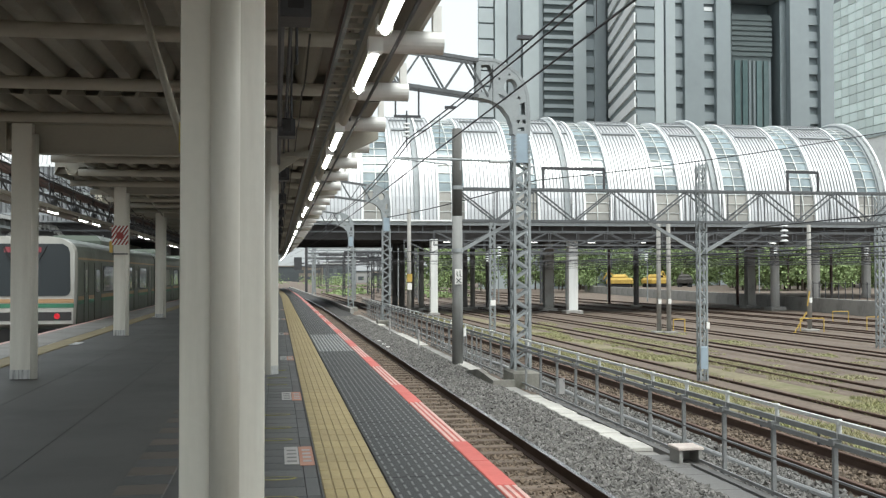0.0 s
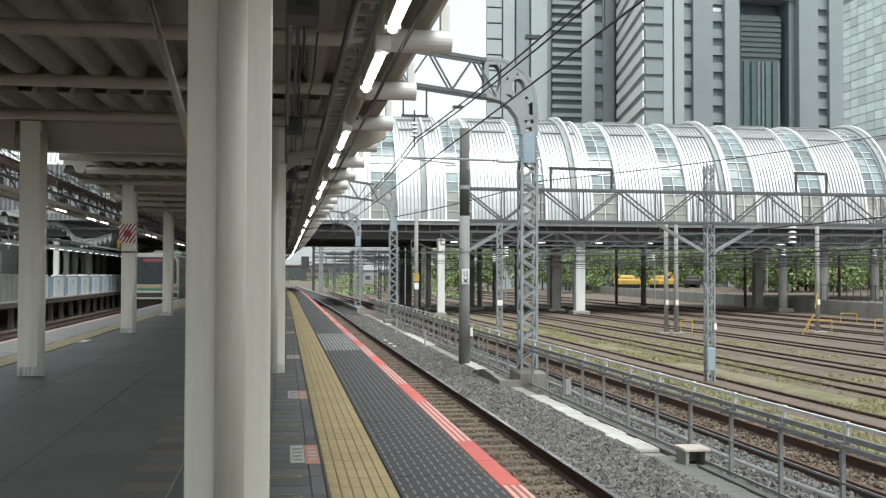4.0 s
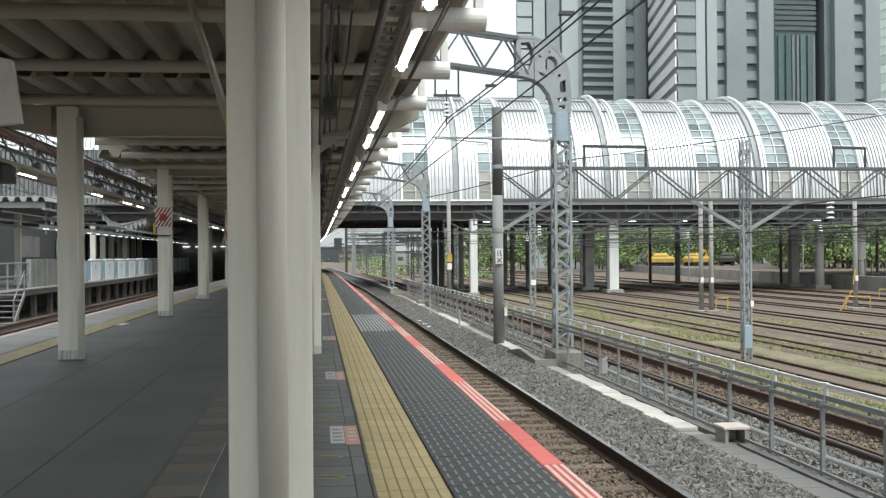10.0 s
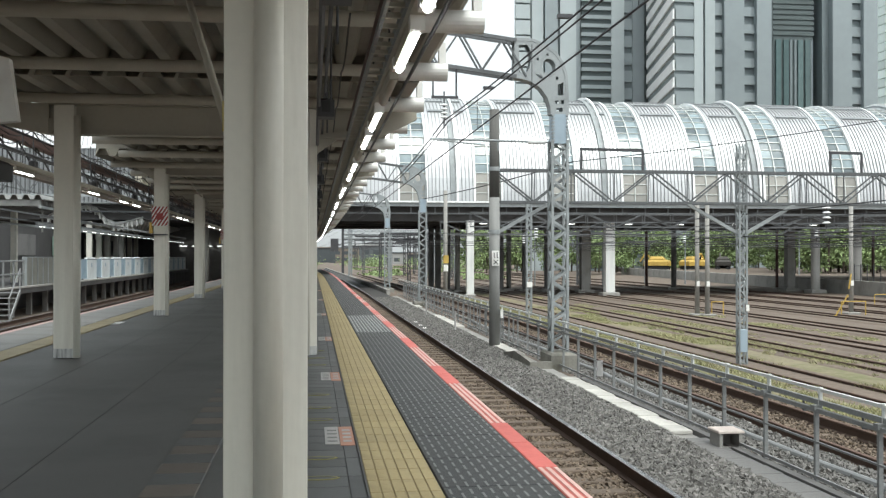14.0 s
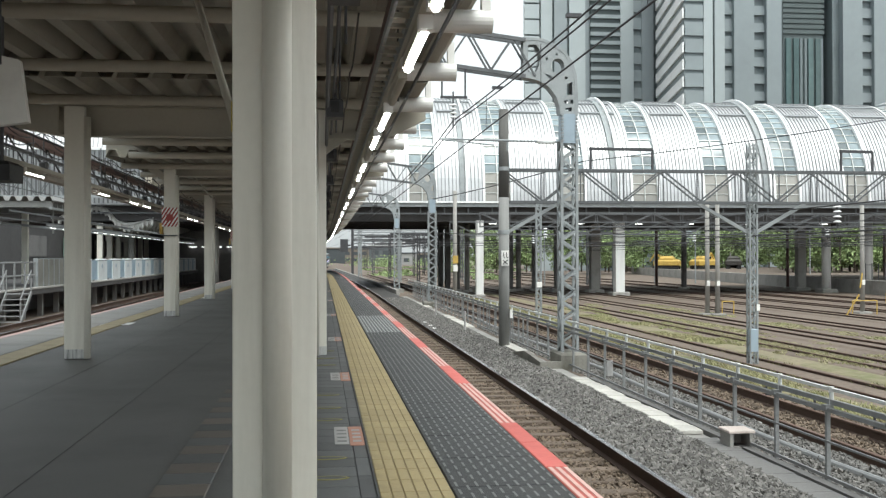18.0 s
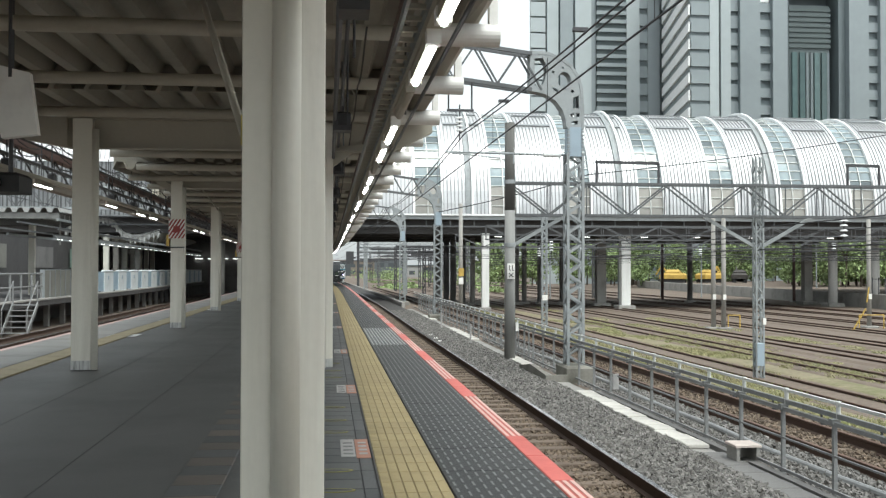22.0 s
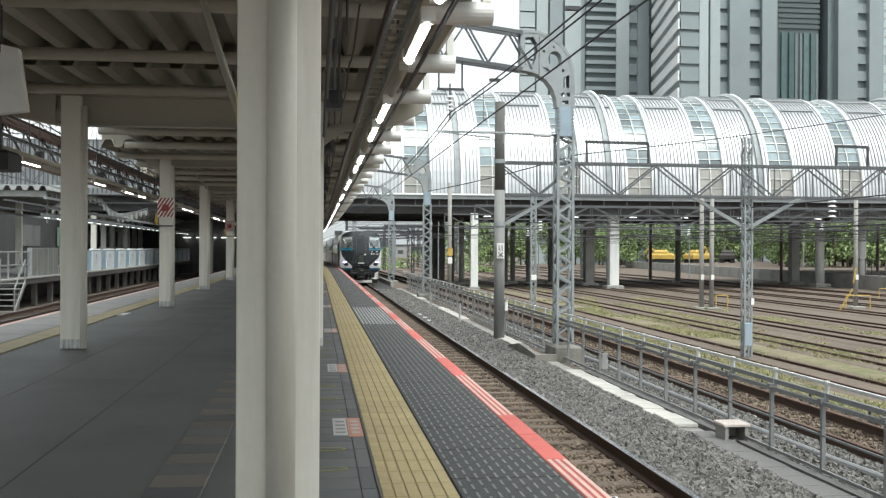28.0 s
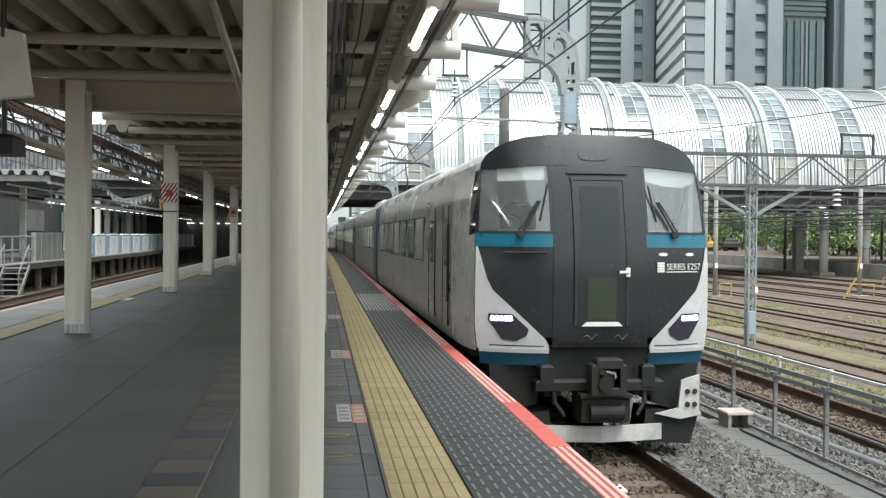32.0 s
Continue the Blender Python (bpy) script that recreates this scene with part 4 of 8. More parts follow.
tower = thing("office_tower", label="tall grey panelled office tower with window bands", category="tower")
part("core", strip(Solid(), 54, 95, 201.6, 212), TOWER_DARK, tower)
part("balcony_wall", strip(Solid(), 54, 60.1, 200.95, 201.65), TOWER_SHADE, tower)
part("core", strip(Solid(), 106, 118.2, 201.6, 212), TOWER_DARK, tower)
part("recess_wall", strip(Solid(), 92, 108, 207, 212), TOWER_DARK, tower)
for x0, x1, y0, mat in ((60.1, 62.8, 200.6, TOWER_GREY), (64.6, 67.0, 200.6, TOWER_SLATE), (77.2, 79.3, 200.6, TOWER_SLATE), (79.6, 81.7, 199.6, TOWER_GREY), (83.9, 88.2, 200, TOWER_SLATE),
                        (90.9, 94.0, 200, TOWER_SLATE), (107.5, 111.8, 200, TOWER_SLATE), (114.4, 118.2, 200, TOWER_SLATE)):
    part("pier", strip(Solid(), x0, x1, y0, 201.7), mat, tower)
for i in range(22):
    z = -2 + STOREY * i
    for x0, x1, h in ((62.8, 64.6, 2.3), (81.7, 83.9, 2.6), (88.2, 90.9, 1.9), (111.8, 114.4, 2.0)):
        part("spandrel", Solid().box(x0, 201.0, z, x1, 201.7, z + h), TOWER_SLATE, tower)
    if i in (9, 16):
        part("pale_blind", Solid().box(88.4, 201.2, z + 2.1, 90.6, 201.5, z + 2.9), TUBE_WHITE, tower)
    for k in range(2):
        part("balcony_slab", Solid().box(53.8, 200.4, z + 0.2 + 1.75 * k, 60.1, 201.7, z + 0.95 + 1.75 * k), TOWER_SLATE, tower)
block_in = part("louvre_block", strip(Solid(), 95.8, 104.6, 203, 207, -2, 57), TOWER_SHADE, tower)
for i in range(8):
    part("louvre_band", Solid().box(95.6, 202.7, 48 + 1.1 * i, 104.8, 203, 48.75 + 1.1 * i), TOWER_SHADE, block_in)
for x in (96.3, 98.0, 101.2, 102.8):
    part("glass_strip", Solid().box(x, 202.6, -2, x + 1.1, 203, 47), TOWER_GLASS, block_in)
for x in (99.4, 100.4, 104.0):
    part("glass_strip", Solid().box(x, 202.7, -2, x + 0.5, 203, 47), TOWER_DARK, block_in)
part("upper_bridge", Solid().box(94, 201, 60, 107.5, 206, 74), TOWER_SLATE, tower)

block = thing("banded_tower", label="pale tower with dark horizontal slots, slate front and slanting side bands painted sunlit white", category="tower")
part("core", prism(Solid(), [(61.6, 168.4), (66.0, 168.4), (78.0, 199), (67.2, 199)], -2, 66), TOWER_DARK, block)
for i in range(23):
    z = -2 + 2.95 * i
    # slate front, white side: sunlight from the left is put into the colours
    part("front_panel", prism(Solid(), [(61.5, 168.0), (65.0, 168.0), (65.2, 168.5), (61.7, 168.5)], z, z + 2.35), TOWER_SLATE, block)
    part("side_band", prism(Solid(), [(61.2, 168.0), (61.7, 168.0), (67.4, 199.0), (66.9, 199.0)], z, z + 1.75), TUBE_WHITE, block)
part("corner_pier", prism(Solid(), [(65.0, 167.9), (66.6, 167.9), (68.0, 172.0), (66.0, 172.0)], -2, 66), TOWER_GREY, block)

west = thing("panelled_tower", label="light grey tower of stacked panels and tall piers", category="tower")
part("core", strip(Solid(), 40.6, 53.8, 201.2, 203), TOWER_SLATE, west)
for i in range(24):
    part("panel", Solid().box(40.2, 200.2, -2 + 3.2 * i, 43.2, 201.3, 0.85 + 3.2 * i), TOWER_GREY, west)
for x0, x1 in ((43.5, 45.8), (46.2, 48.8), (49.3, 52.6)):
    part("pier", strip(Solid(), x0, x1, 200, 201.3), TOWER_GREY if x0 != 46.2 else TOWER_SLATE, west)
for i in range(24):
    part("slot", Solid().box(45.8, 200.9, 1.0 + 3.2 * i, 46.2, 201.15, 2.6 + 3.2 * i), TOWER_DARK, west)

far_off = Matrix.Translation((0, 0, EYE_HEIGHT)) @ Matrix.Scale(1.2, 4) @ Matrix.Translation((0, 0, -EYE_HEIGHT))
for t in (tower, block, west):
    t.matrix_basis = far_off
glassy = thing("glass_building", label="green glass block, sky reflection painted pale on its panes, over a plain white wall", category="building")
part("core", Solid().box(106.5, 140, 26.4, 150, 181, 74), TOWER_SLATE, glassy)
part("white_wall", Solid().box(106.2, 130, -0.45, 150, 181.5, 26.0), TUBE_WHITE, glassy, "plain white wall below the glass")
part("soffit_edge", Solid().box(105.9, 140, 26.0, 150, 181, 26.4), TOWER_GREY, glassy)
# pale matte panes stand in for the sky mirrored in the glass
pane_mesh = Solid().box(0, 0, 0, 0.3, 2.46, 1.55).mesh("pane", material("sky_painted_green_glass", (0.78, 0.88, 0.86), 0.5, grain=0.6, vary=0.12, stain=0.15, bump=0, piece=0.18))
for i in range(16):
    for k in range(9):
        place("pane", pane_mesh, glassy, 106.2, 178.3 - 2.6 * k, 26.5 + 1.7 * i)

# ---- overhead line masts, beams and wires ----


def lattice(solid, x, y, z0, z1, w, r=0.03, step=None):
    """A square lattice mast: four angles and zigzag bracing."""
    step = step or w * 1.15
    for dx in (-w / 2, w / 2):
        for dy in (-w / 2, w / 2):
            solid.box(x + dx - r, y + dy - r, z0, x + dx + r, y + dy + r, z1)
    n = max(2, round((z1 - z0) / step))
    for i in range(n):
        a, b = z0 + (z1 - z0) * i / n, z0 + (z1 - z0) * (i + 1) / n
        s = 1 if i % 2 else -1
        for dy in (-w / 2, w / 2):
            solid.bar((x - s * w / 2, y + dy, a), (x + s * w / 2, y + dy, b), r * 1.7, r * 0.6, (0, 1, 0))
        for dx in (-w / 2, w / 2):
            solid.bar((x + dx, y - s * w / 2, a), (x + dx, y + s * w / 2, b), r * 0.6, r * 1.7, (1, 0, 0))
    return solid


def portal(x, y, z0, ztop, w, reach):
    """A lattice mast with a curved head and a braced beam over the tracks to the west."""
    t = thing("overhead_mast", label="grey lattice steel mast with a braced beam over the track", category="mast", group="overhead masts")
    part("lattice_shaft", lattice(Solid(), x, y, z0, ztop - 2.45, w, 0.032, 0.25), GALV, t)
    box = part("junction_box", Solid().box(x - w * 0.46, y - w / 2 - 0.03, ztop - 2.55, x + w * 0.46, y + w / 2 + 0.03, ztop - 1.82), GALV_BLUE, t)
    for sx in (-1, 1):
        teeth = Solid()
        for k in range(8):
            teeth.box(x + sx * w * 0.46 - 0.03, y - w / 2 - 0.05, ztop - 2.50 + 0.09 * k, x + sx * w * 0.46 + 0.03, y - w / 2 + 0.06, ztop - 2.45 + 0.09 * k)
        part("toothed_strip", teeth, GALV, box)
    # curved gusset plates with cut-outs between an outer and an inner flange
    R = x + w / 2
    outer = [(R, ztop - 1.82), (R, ztop - 1.3), (R - 0.03, ztop - 0.85), (R - 0.11, ztop - 0.55), (R - 0.30, ztop - 0.28), (R - 0.58, ztop - 0.10), (R - 0.88, ztop + 0.02), (R - 1.34, ztop + 0.03)]
    inner = [(R - w, ztop - 1.82), (R - w - 0.02, ztop - 1.62), (R - w - 0.10, ztop - 1.38), (R - w - 0.28, ztop - 1.14), (R - w - 0.52, ztop - 0.99), (R - 1.15, ztop - 0.92), (R - 1.34, ztop - 0.90)]
    for line, th in ((outer, 0.07), (inner, 0.07)):
        rows = []
        for i, (px, pz) in enumerate(line):
            (ax, az), (bx, bz) = line[max(i - 1, 0)], line[min(i + 1, len(line) - 1)]
            nx, nz = (az - bz), (bx - ax)
            k = th / 2 / math.hypot(nx, nz)
            rows.append((px, pz, nx * k, nz * k))
        s = Solid()
        s.sweep([(-1, -1), (1, -1), (1, 1), (-1, 1)], [(lambda q, r=r: (r[0] + r[2] * q[0], y + w / 2 * q[1], r[1] + r[3] * q[0])) for r in rows])
        part("curved_flange", s, GALV, t, tidy=True)

    def disc(cx, cz, rx, rz, n=12):
        return [(R + cx + rx * math.cos(6.28318 * i / n), ztop + cz + rz * math.sin(6.28318 * i / n)) for i in range(n)]

    holes = [[(R - 1.22, ztop - 0.12), (R - 1.02, ztop - 0.10), (R - 0.93, ztop - 0.25), (R - 0.91, ztop - 0.45), (R - 0.96, ztop - 0.66), (R - 1.02, ztop - 0.78), (R - 1.22, ztop - 0.80)],
             disc(-0.47, -0.64, 0.17, 0.2), disc(-0.75, -0.45, 0.035, 0.035, 8), disc(-0.50, -0.34, 0.03, 0.03, 8), disc(-0.26, -0.92, 0.04, 0.04, 8),
             [(R - 0.24, ztop - 1.08), (R - 0.10, ztop - 1.02), (R - 0.10, ztop - 1.34), (R - 0.26, ztop - 1.34)],
             [(R - 0.80, ztop - 0.83), (R - 0.68, ztop - 0.85), (R - 0.56, ztop - 0.96), (R - 0.60, ztop - 0.99), (R - 0.74, ztop - 0.90)],
             [(R - 0.32, ztop - 1.48), (R - 0.22, ztop - 1.46), (R - 0.22, ztop - 1.56), (R - 0.32, ztop - 1.56)],
             [(R - 0.17, ztop - 1.46), (R - 0.08, ztop - 1.46), (R - 0.08, ztop - 1.56), (R - 0.17, ztop - 1.56)],
             [(R - 0.28, ztop - 1.67), (R - 0.12, ztop - 1.65), (R - 0.12, ztop - 1.75), (R - 0.28, ztop - 1.75)]]
    for dy in (-w / 2 + 0.02, w / 2 - 0.02):
        bm = bmesh.new()
        for loop in [outer + inner[::-1]] + holes:
            vs = [bm.verts.new((px, y + dy - 0.01, pz)) for px, pz in loop]
            for i in range(len(vs)):
                bm.edges.new((vs[i], vs[(i + 1) % len(vs)]))
        bmesh.ops.triangle_fill(bm, use_beauty=True, use_dissolve=False, edges=bm.edges[:], normal=(0, -1, 0))
        got = bmesh.ops.extrude_face_region(bm, geom=bm.faces[:])
        for e in got["geom"]:
            if isinstance(e, bmesh.types.BMVert):
                e.co.y += 0.02
        bmesh.ops.recalc_face_normals(bm, faces=bm.faces)
        me = bpy.data.meshes.new("gusset_plate")
        bm.to_mesh(me)
        bm.free()
        me.materials.append(GALV)
        part("gusset_plate", me, GALV, t)
    rim = Solid()
    n = 14
    rim.sweep([(0.0, -1), (0.035, -1), (0.035, 1), (0.0, 1)], [(lambda q, k=k: (R - 0.47 + (0.17 + q[0]) * math.cos(1.9 - 3.6 * k / n), y + w / 2 * q[1], ztop - 0.64 + (0.2 + q[0]) * math.sin(1.9 - 3.6 * k / n))) for k in range(n + 1)])
    part("hole_rim", rim, GALV, t, tidy=True)
    s = Solid()
    left = x - reach
    rise = 0.48
    for dz, nm in ((0.0, "top_chord"), (-0.9, "bottom_chord")):
        s = Solid()
        for dy in (-0.18, 0.18):
            s.bar((x - 1.1, y + dy, ztop + dz), (x - 4.85, y + dy, ztop + dz + rise), 0.07, 0.09)
            s.bar((x - 4.85, y + dy, ztop + dz + rise), (left, y + dy, ztop + dz + rise), 0.07, 0.09)
        part(nm, s, GALV_DARK, t)
    s = Solid()
    n = round((reach - 0.85) / 0.55)
    for i in range(n):
        xa = x - 0.85 - (reach - 0.85) * i / n
        xb = x - 0.85 - (reach - 0.85) * (i + 1) / n
        ra, rb = 0.12 * min(x - 0.85 - xa, 4.0), 0.12 * min(x - 0.85 - xb, 4.0)
        for dy in (-0.18, 0.18):
            up, down = (0.0, -0.9) if i % 2 else (-0.9, 0.0)
            part("diagonal", Solid().bar((xa, y + dy, ztop + up + ra), (xb, y + dy, ztop + down + rb), 0.045, 0.045), GALV_DARK, t)
    return t


portal(6.08, 24.9, -0.95, 6.78, 0.38, 14.7)
portal(6.0, 56.0, -1.1, 6.4, 0.40, 14.7)
portal(5.7, 79.0, -1.1, 6.2, 0.40, 14.5)

POLE_GREY = material("grey_pole_concrete", (0.24, 0.24, 0.232), 0.75, grain=30, vary=0.12, stain=1.5, stain_amount=0.2, streak=True)
pole = thing("concrete_pole", label="grey concrete pole with a small white track sign", category="pole")
part("shaft", Solid().rod((5.41, 30.2, -1.3), (5.41, 30.2, 3.2), 0.165, 24, 0.155), POLE_GREY, pole, smooth=True)
part("upper_shaft", Solid().rod((5.41, 30.2, 3.2), (5.41, 30.2, 5.85), 0.154, 24, 0.148), material("dark_upper_pole_concrete", (0.115, 0.112, 0.105), 0.8, grain=30, vary=0.2, stain=1.2, stain_amount=0.25, streak=True), pole, "darker upper length of the pole", smooth=True)
mast = thing("slim_lattice_mast", label="slim grey lattice mast with a blue-grey box near its foot", category="mast")
part("lattice_shaft", lattice(Solid(), 13.3, 30.4, YARD_Z, 4.95, 0.23, 0.025), GALV, mast)
part("control_box", Solid().slab(13.19, 30.24, YARD_Z + 0.45, 13.41, 30.5, YARD_Z + 1.15, 0.02), GALV_BLUE, mast)

part("white_plate", Solid().box(13.38, 30.24, -0.28, 13.48, 30.26, -0.08), SIGN_WHITE, mast)

# ---- more overhead line: trusses, poles, wires ----
def truss(x0, x1, y, z0, z1, panel, name_label):
    t = thing("truss_beam", label=name_label, category="truss beam", group="truss beams")
    for nm, z in (("bottom_chord", z0), ("top_chord", z1)):
        s = Solid()
        for dy in (-0.22, 0.22):
            s.bar((x0, y + dy, z), (x1, y + dy, z), 0.06, 0.07)
        part(nm, s, GALV_DARK, t)
    n = round((x1 - x0) / panel)
    for i in range(n):
        xa, xb = x0 + (x1 - x0) * i / n, x0 + (x1 - x0) * (i + 1) / n
        s = Solid()
        for dy in (-0.22, 0.22):
            if i % 2:
                s.bar((xa, y + dy, z0), (xb, y + dy, z1), 0.035, 0.045)
            else:
                s.bar((xa, y + dy, z1), (xb, y + dy, z0), 0.035, 0.045)
        part("diagonal", s, GALV_DARK, t)
        s = Solid()
        s.bar((xa, y - 0.22, z0), (xa, y - 0.22, z1), 0.03, 0.03).bar((xa, y + 0.22, z0), (xa, y + 0.22, z1), 0.03, 0.03)
        part("upright", s, GALV_DARK, t)
    return t


tr = truss(5.4, 29.0, 30.4, 3.07, 4.04, 1.24, "grey steel truss beam spanning the yard tracks")
for x in (5.41, 13.3, 21.3):
    s = Solid()
    for sx in (-1, 1):
        if x < 6 and sx < 0:
            continue
        s.bar((x + sx * 0.15, 30.4, 2.16), (x + sx * 1.75, 30.4, 3.05), 0.07, 0.10)
    part("knee_brace", s, GALV, tr)
tr2 = truss(9.0, 52.0, 58.0, 3.15, 3.95, 1.7, "long grey truss beam over the yard before the bridge")
tr3 = truss(9.0, 46.0, 72.0, 3.0, 3.9, 1.9, "grey truss beam close to the bridge")
for x, y, zt in ((22.1, 56.7, 4.6), (22.55, 56.3, 4.6), (31.7, 56.9, 4.6), (44.0, 58.0, 4.3)):
    p = thing("yard_pole", label="grey tubular yard pole with white number plates", category="pole", group="yard poles")
    part("shaft", Solid().rod((x, y, YARD_Z - 0.1), (x, y, zt), 0.14, 14, 0.12), CONCRETE, p, smooth=True)
    part("number_plate", Solid().box(x - 0.09, y - 0.17, -0.3, x + 0.09, y - 0.13, 0.0), SIGN_WHITE, p)
    if 31 < x < 32:
        part("yellow_sleeve", Solid().rod((x - 0.2, y - 0.1, YARD_Z + 1.5), (x - 0.05, y - 0.1, YARD_Z + 2.4), 0.045, 10), YELLOW_PAINT, p)
    part("foot", Solid().slab(x - 0.4, y - 0.4, YARD_Z - 0.1, x + 0.4, y + 0.4, YARD_Z + 0.12, 0.04), CONCRETE, p)
p = thing("slim_lattice_mast", label="slim grey lattice mast in the yard", category="mast")
part("lattice_shaft", lattice(Solid(), 12.0, 56.0, YARD_Z, 4.8, 0.26, 0.03), GALV, p)
part("white_band", Solid().box(11.85, 55.8, -0.3, 12.15, 55.85, 0.0), SIGN_WHITE, p)
p = thing("slim_lattice_mast", label="slim grey lattice mast in the yard", category="mast")
part("lattice_shaft", lattice(Solid(), 27.5, 43.0, YARD_Z, 5.0, 0.3, 0.03), GALV, p)
p = thing("concrete_pole", label="tall grey concrete pole beyond the fence", category="pole")
part("shaft", Solid().rod((9.1, 70.0, YARD_Z), (9.1, 70.0, 6.0), 0.15, 16, 0.13), CONCRETE, p, smooth=True)
part("yellow_plate", Solid().box(8.92, 69.7, 0.95, 9.28, 69.85, 1.5), YELLOW_PAINT, p)
part("white_plate", Solid().box(8.95, 69.7, 0.4, 9.25, 69.85, 0.85), SIGN_WHITE, p)

# sign on the near concrete pole
part("sign_plate", Solid().box(5.30, 29.98, 1.14, 5.52, 30.02, 1.60), SIGN_WHITE, pole, "white sign with black strokes")
for a, b in (((5.36, 1.54), (5.36, 1.42)), ((5.36, 1.42), (5.39, 1.38)), ((5.45, 1.55), (5.45, 1.40)), ((5.45, 1.40), (5.49, 1.38)), ((5.34, 1.32), (5.48, 1.19)), ((5.48, 1.32), (5.34, 1.19))):
    part("sign_stroke", Solid().bar((a[0], 29.97, a[1]), (b[0], 29.97, b[1]), 0.02, 0.025, (0, 1, 0)), SIGN_BLACK, pole)
part("reflector", Solid().box(5.56, 30.0, -0.42, 5.64, 30.1, -0.18), SIGN_WHITE, pole)
part("band", Solid().rod((5.41, 30.2, 4.0), (5.41, 30.2, 4.12), 0.17, 20), GALV, pole)
part("band", Solid().rod((5.41, 30.2, 2.1), (5.41, 30.2, 2.22), 0.175, 20), GALV, pole)
# arms over the truss
for x0, x1 in ((8.1, 10.1), (16.2, 17.3), (20.5, 21.6)):
    s = Solid()
    s.bar((x0, 30.4, 4.72), (x1, 30.4, 4.70), 0.07, 0.09)
    s.bar((x0 + 0.05, 30.4, 4.72), (x0 + 0.05, 30.4, 4.04), 0.06, 0.06).bar((x1, 30.4, 4.7), (x1, 30.4, 4.04), 0.06, 0.06)
    part("wire_arm", s, DARK_STEEL, tr)
# hanger frame, insulators and pull-off arm at the near portal
arm = thing("registration_arm", label="pull-off arm with white insulators at the overhead mast", category="wire support")
part("tube", Solid().rod((2.85, 24.9, 4.33), (5.95, 24.9, 4.28), 0.03, 8), GALV, arm)
part("stay", Solid().rod((2.9, 24.8, 4.30), (4.2, 24.8, 4.18), 0.02, 8).rod((4.55, 24.9, 4.3), (4.55, 24.9, 4.05), 0.02, 8), GALV, arm)
s = Solid()
for x in (2.92, 3.50):
    s.bar((x, 24.9, 6.16), (x, 24.9, 5.35), 0.04, 0.04)
s.bar((2.88, 24.9, 5.36), (3.55, 24.9, 5.36), 0.05, 0.06)
part("hanger_frame", s, DARK_STEEL, arm)
for z in (5.15, 5.05, 4.95, 4.85):
    part("insulator_disc", Solid().rod((3.2, 24.9, z), (3.2, 24.9, z + 0.05), 0.10, 14, 0.05), PORCELAIN, arm)
part("insulator_pin", Solid().rod((3.2, 24.9, 4.6), (3.2, 24.9, 5.5), 0.02, 8), DARK_STEEL, arm)
part("post_insulator", Solid().rod((5.3, 24.9, 4.29), (5.75, 24.9, 4.28), 0.06, 12), PORCELAIN, arm)
for y, x in ((58.0, 12.8), (58.0, 25.0), (58.0, 36.0), (30.4, 16.0), (72.0, 15.0), (72.0, 27.0), (58.0, 30.0)):
    ins = thing("hanging_insulator", label="string of white insulator discs under a truss beam", category="insulator", group="insulators")
    top = 3.05 if y < 40 else (3.1 if y < 60 else 2.98)
    y -= 0.22
    for k in range(4):
        part("disc", Solid().rod((x, y, top - 0.16 * k - 0.1), (x, y, top - 0.16 * k - 0.04), 0.14, 12, 0.07), PORCELAIN, ins)
    part("pin", Solid().rod((x, y, top - 0.75), (x, y, top + 0.09), 0.025, 6), DARK_STEEL, ins)


def wire(points, r, name="overhead_wire", label="dark overhead contact wire above the track"):
    s = Solid()
    for a, b in zip(points, points[1:]):
        s.rod(a, b, r, 6, cap=False)
    return part(name, s, WIRE, label=label, kind="structure")


def sagged(a, b, sag, n=12):
    a, b = Vector(a), Vector(b)
    return [a.lerp(b, i / n) - Vector((0, 0, sag * 4 * (i / n) * (1 - i / n))) for i in range(n + 1)]


# main line over the platform track: contact wire, twin messenger, droppers
ends = [-10, 24.9, 56, 79, 150]
for x, z, sag, r in ((3.22, 4.0, 0.0, 0.014), (3.16, 4.78, 0.35, 0.014), (3.28, 4.78, 0.35, 0.014)):
    for a, b in zip(ends, ends[1:]):
        wire(sagged((x + east(a), a, z), (x + east(b), b, z), sag), r)
for y in along(0, 76, 5):
    wire([(3.22 + east(y), y, 4.0), (3.22 + east(y), y, 4.66)], 0.006, "dropper", "thin dropper between the overhead wires")
for y in (8.0, 13.2, 19.0):
    part("wire_spacer", Solid().bar((3.12 + east(y), y, 4.62), (3.32 + east(y), y, 4.62), 0.09, 0.05), DARK_STEEL, label="spacer clamp on the twin overhead wires", kind="structure")
wire(sagged((10.4, 40, 5.25), (25.5, 38, 7.4), 0.15), 0.022, label="dark feeder wire crossing over the yard")
wire(sagged((6.0, 56, 4.6), (10.4, 40, 5.25), 0.1), 0.022, label="dark feeder wire crossing over the yard")
for cx in YARD_TRACKS[:6]:
    for z in (2.75, 2.05):
        wire([(cx, -5, z), (cx, 30, z), (cx, 58, z), (cx, 90, z - 0.1), (cx, 160, z)], 0.016, label="overhead wire above a yard track")
for y, z in ((44, 2.6), (50, 2.45), (64, 2.9), (66, 2.3), (70, 2.2), (80, 2.6)):
    wire([(7.0, y, z), (50, y, z - 0.1)], 0.02, label="cross span wire over the yard")
for x in (-7.35, -11.2):
    for z in (4.0, 4.7):
        wire([(x, 0, z), (x, 60, z), (x + bend(140), 140, z)], 0.013)

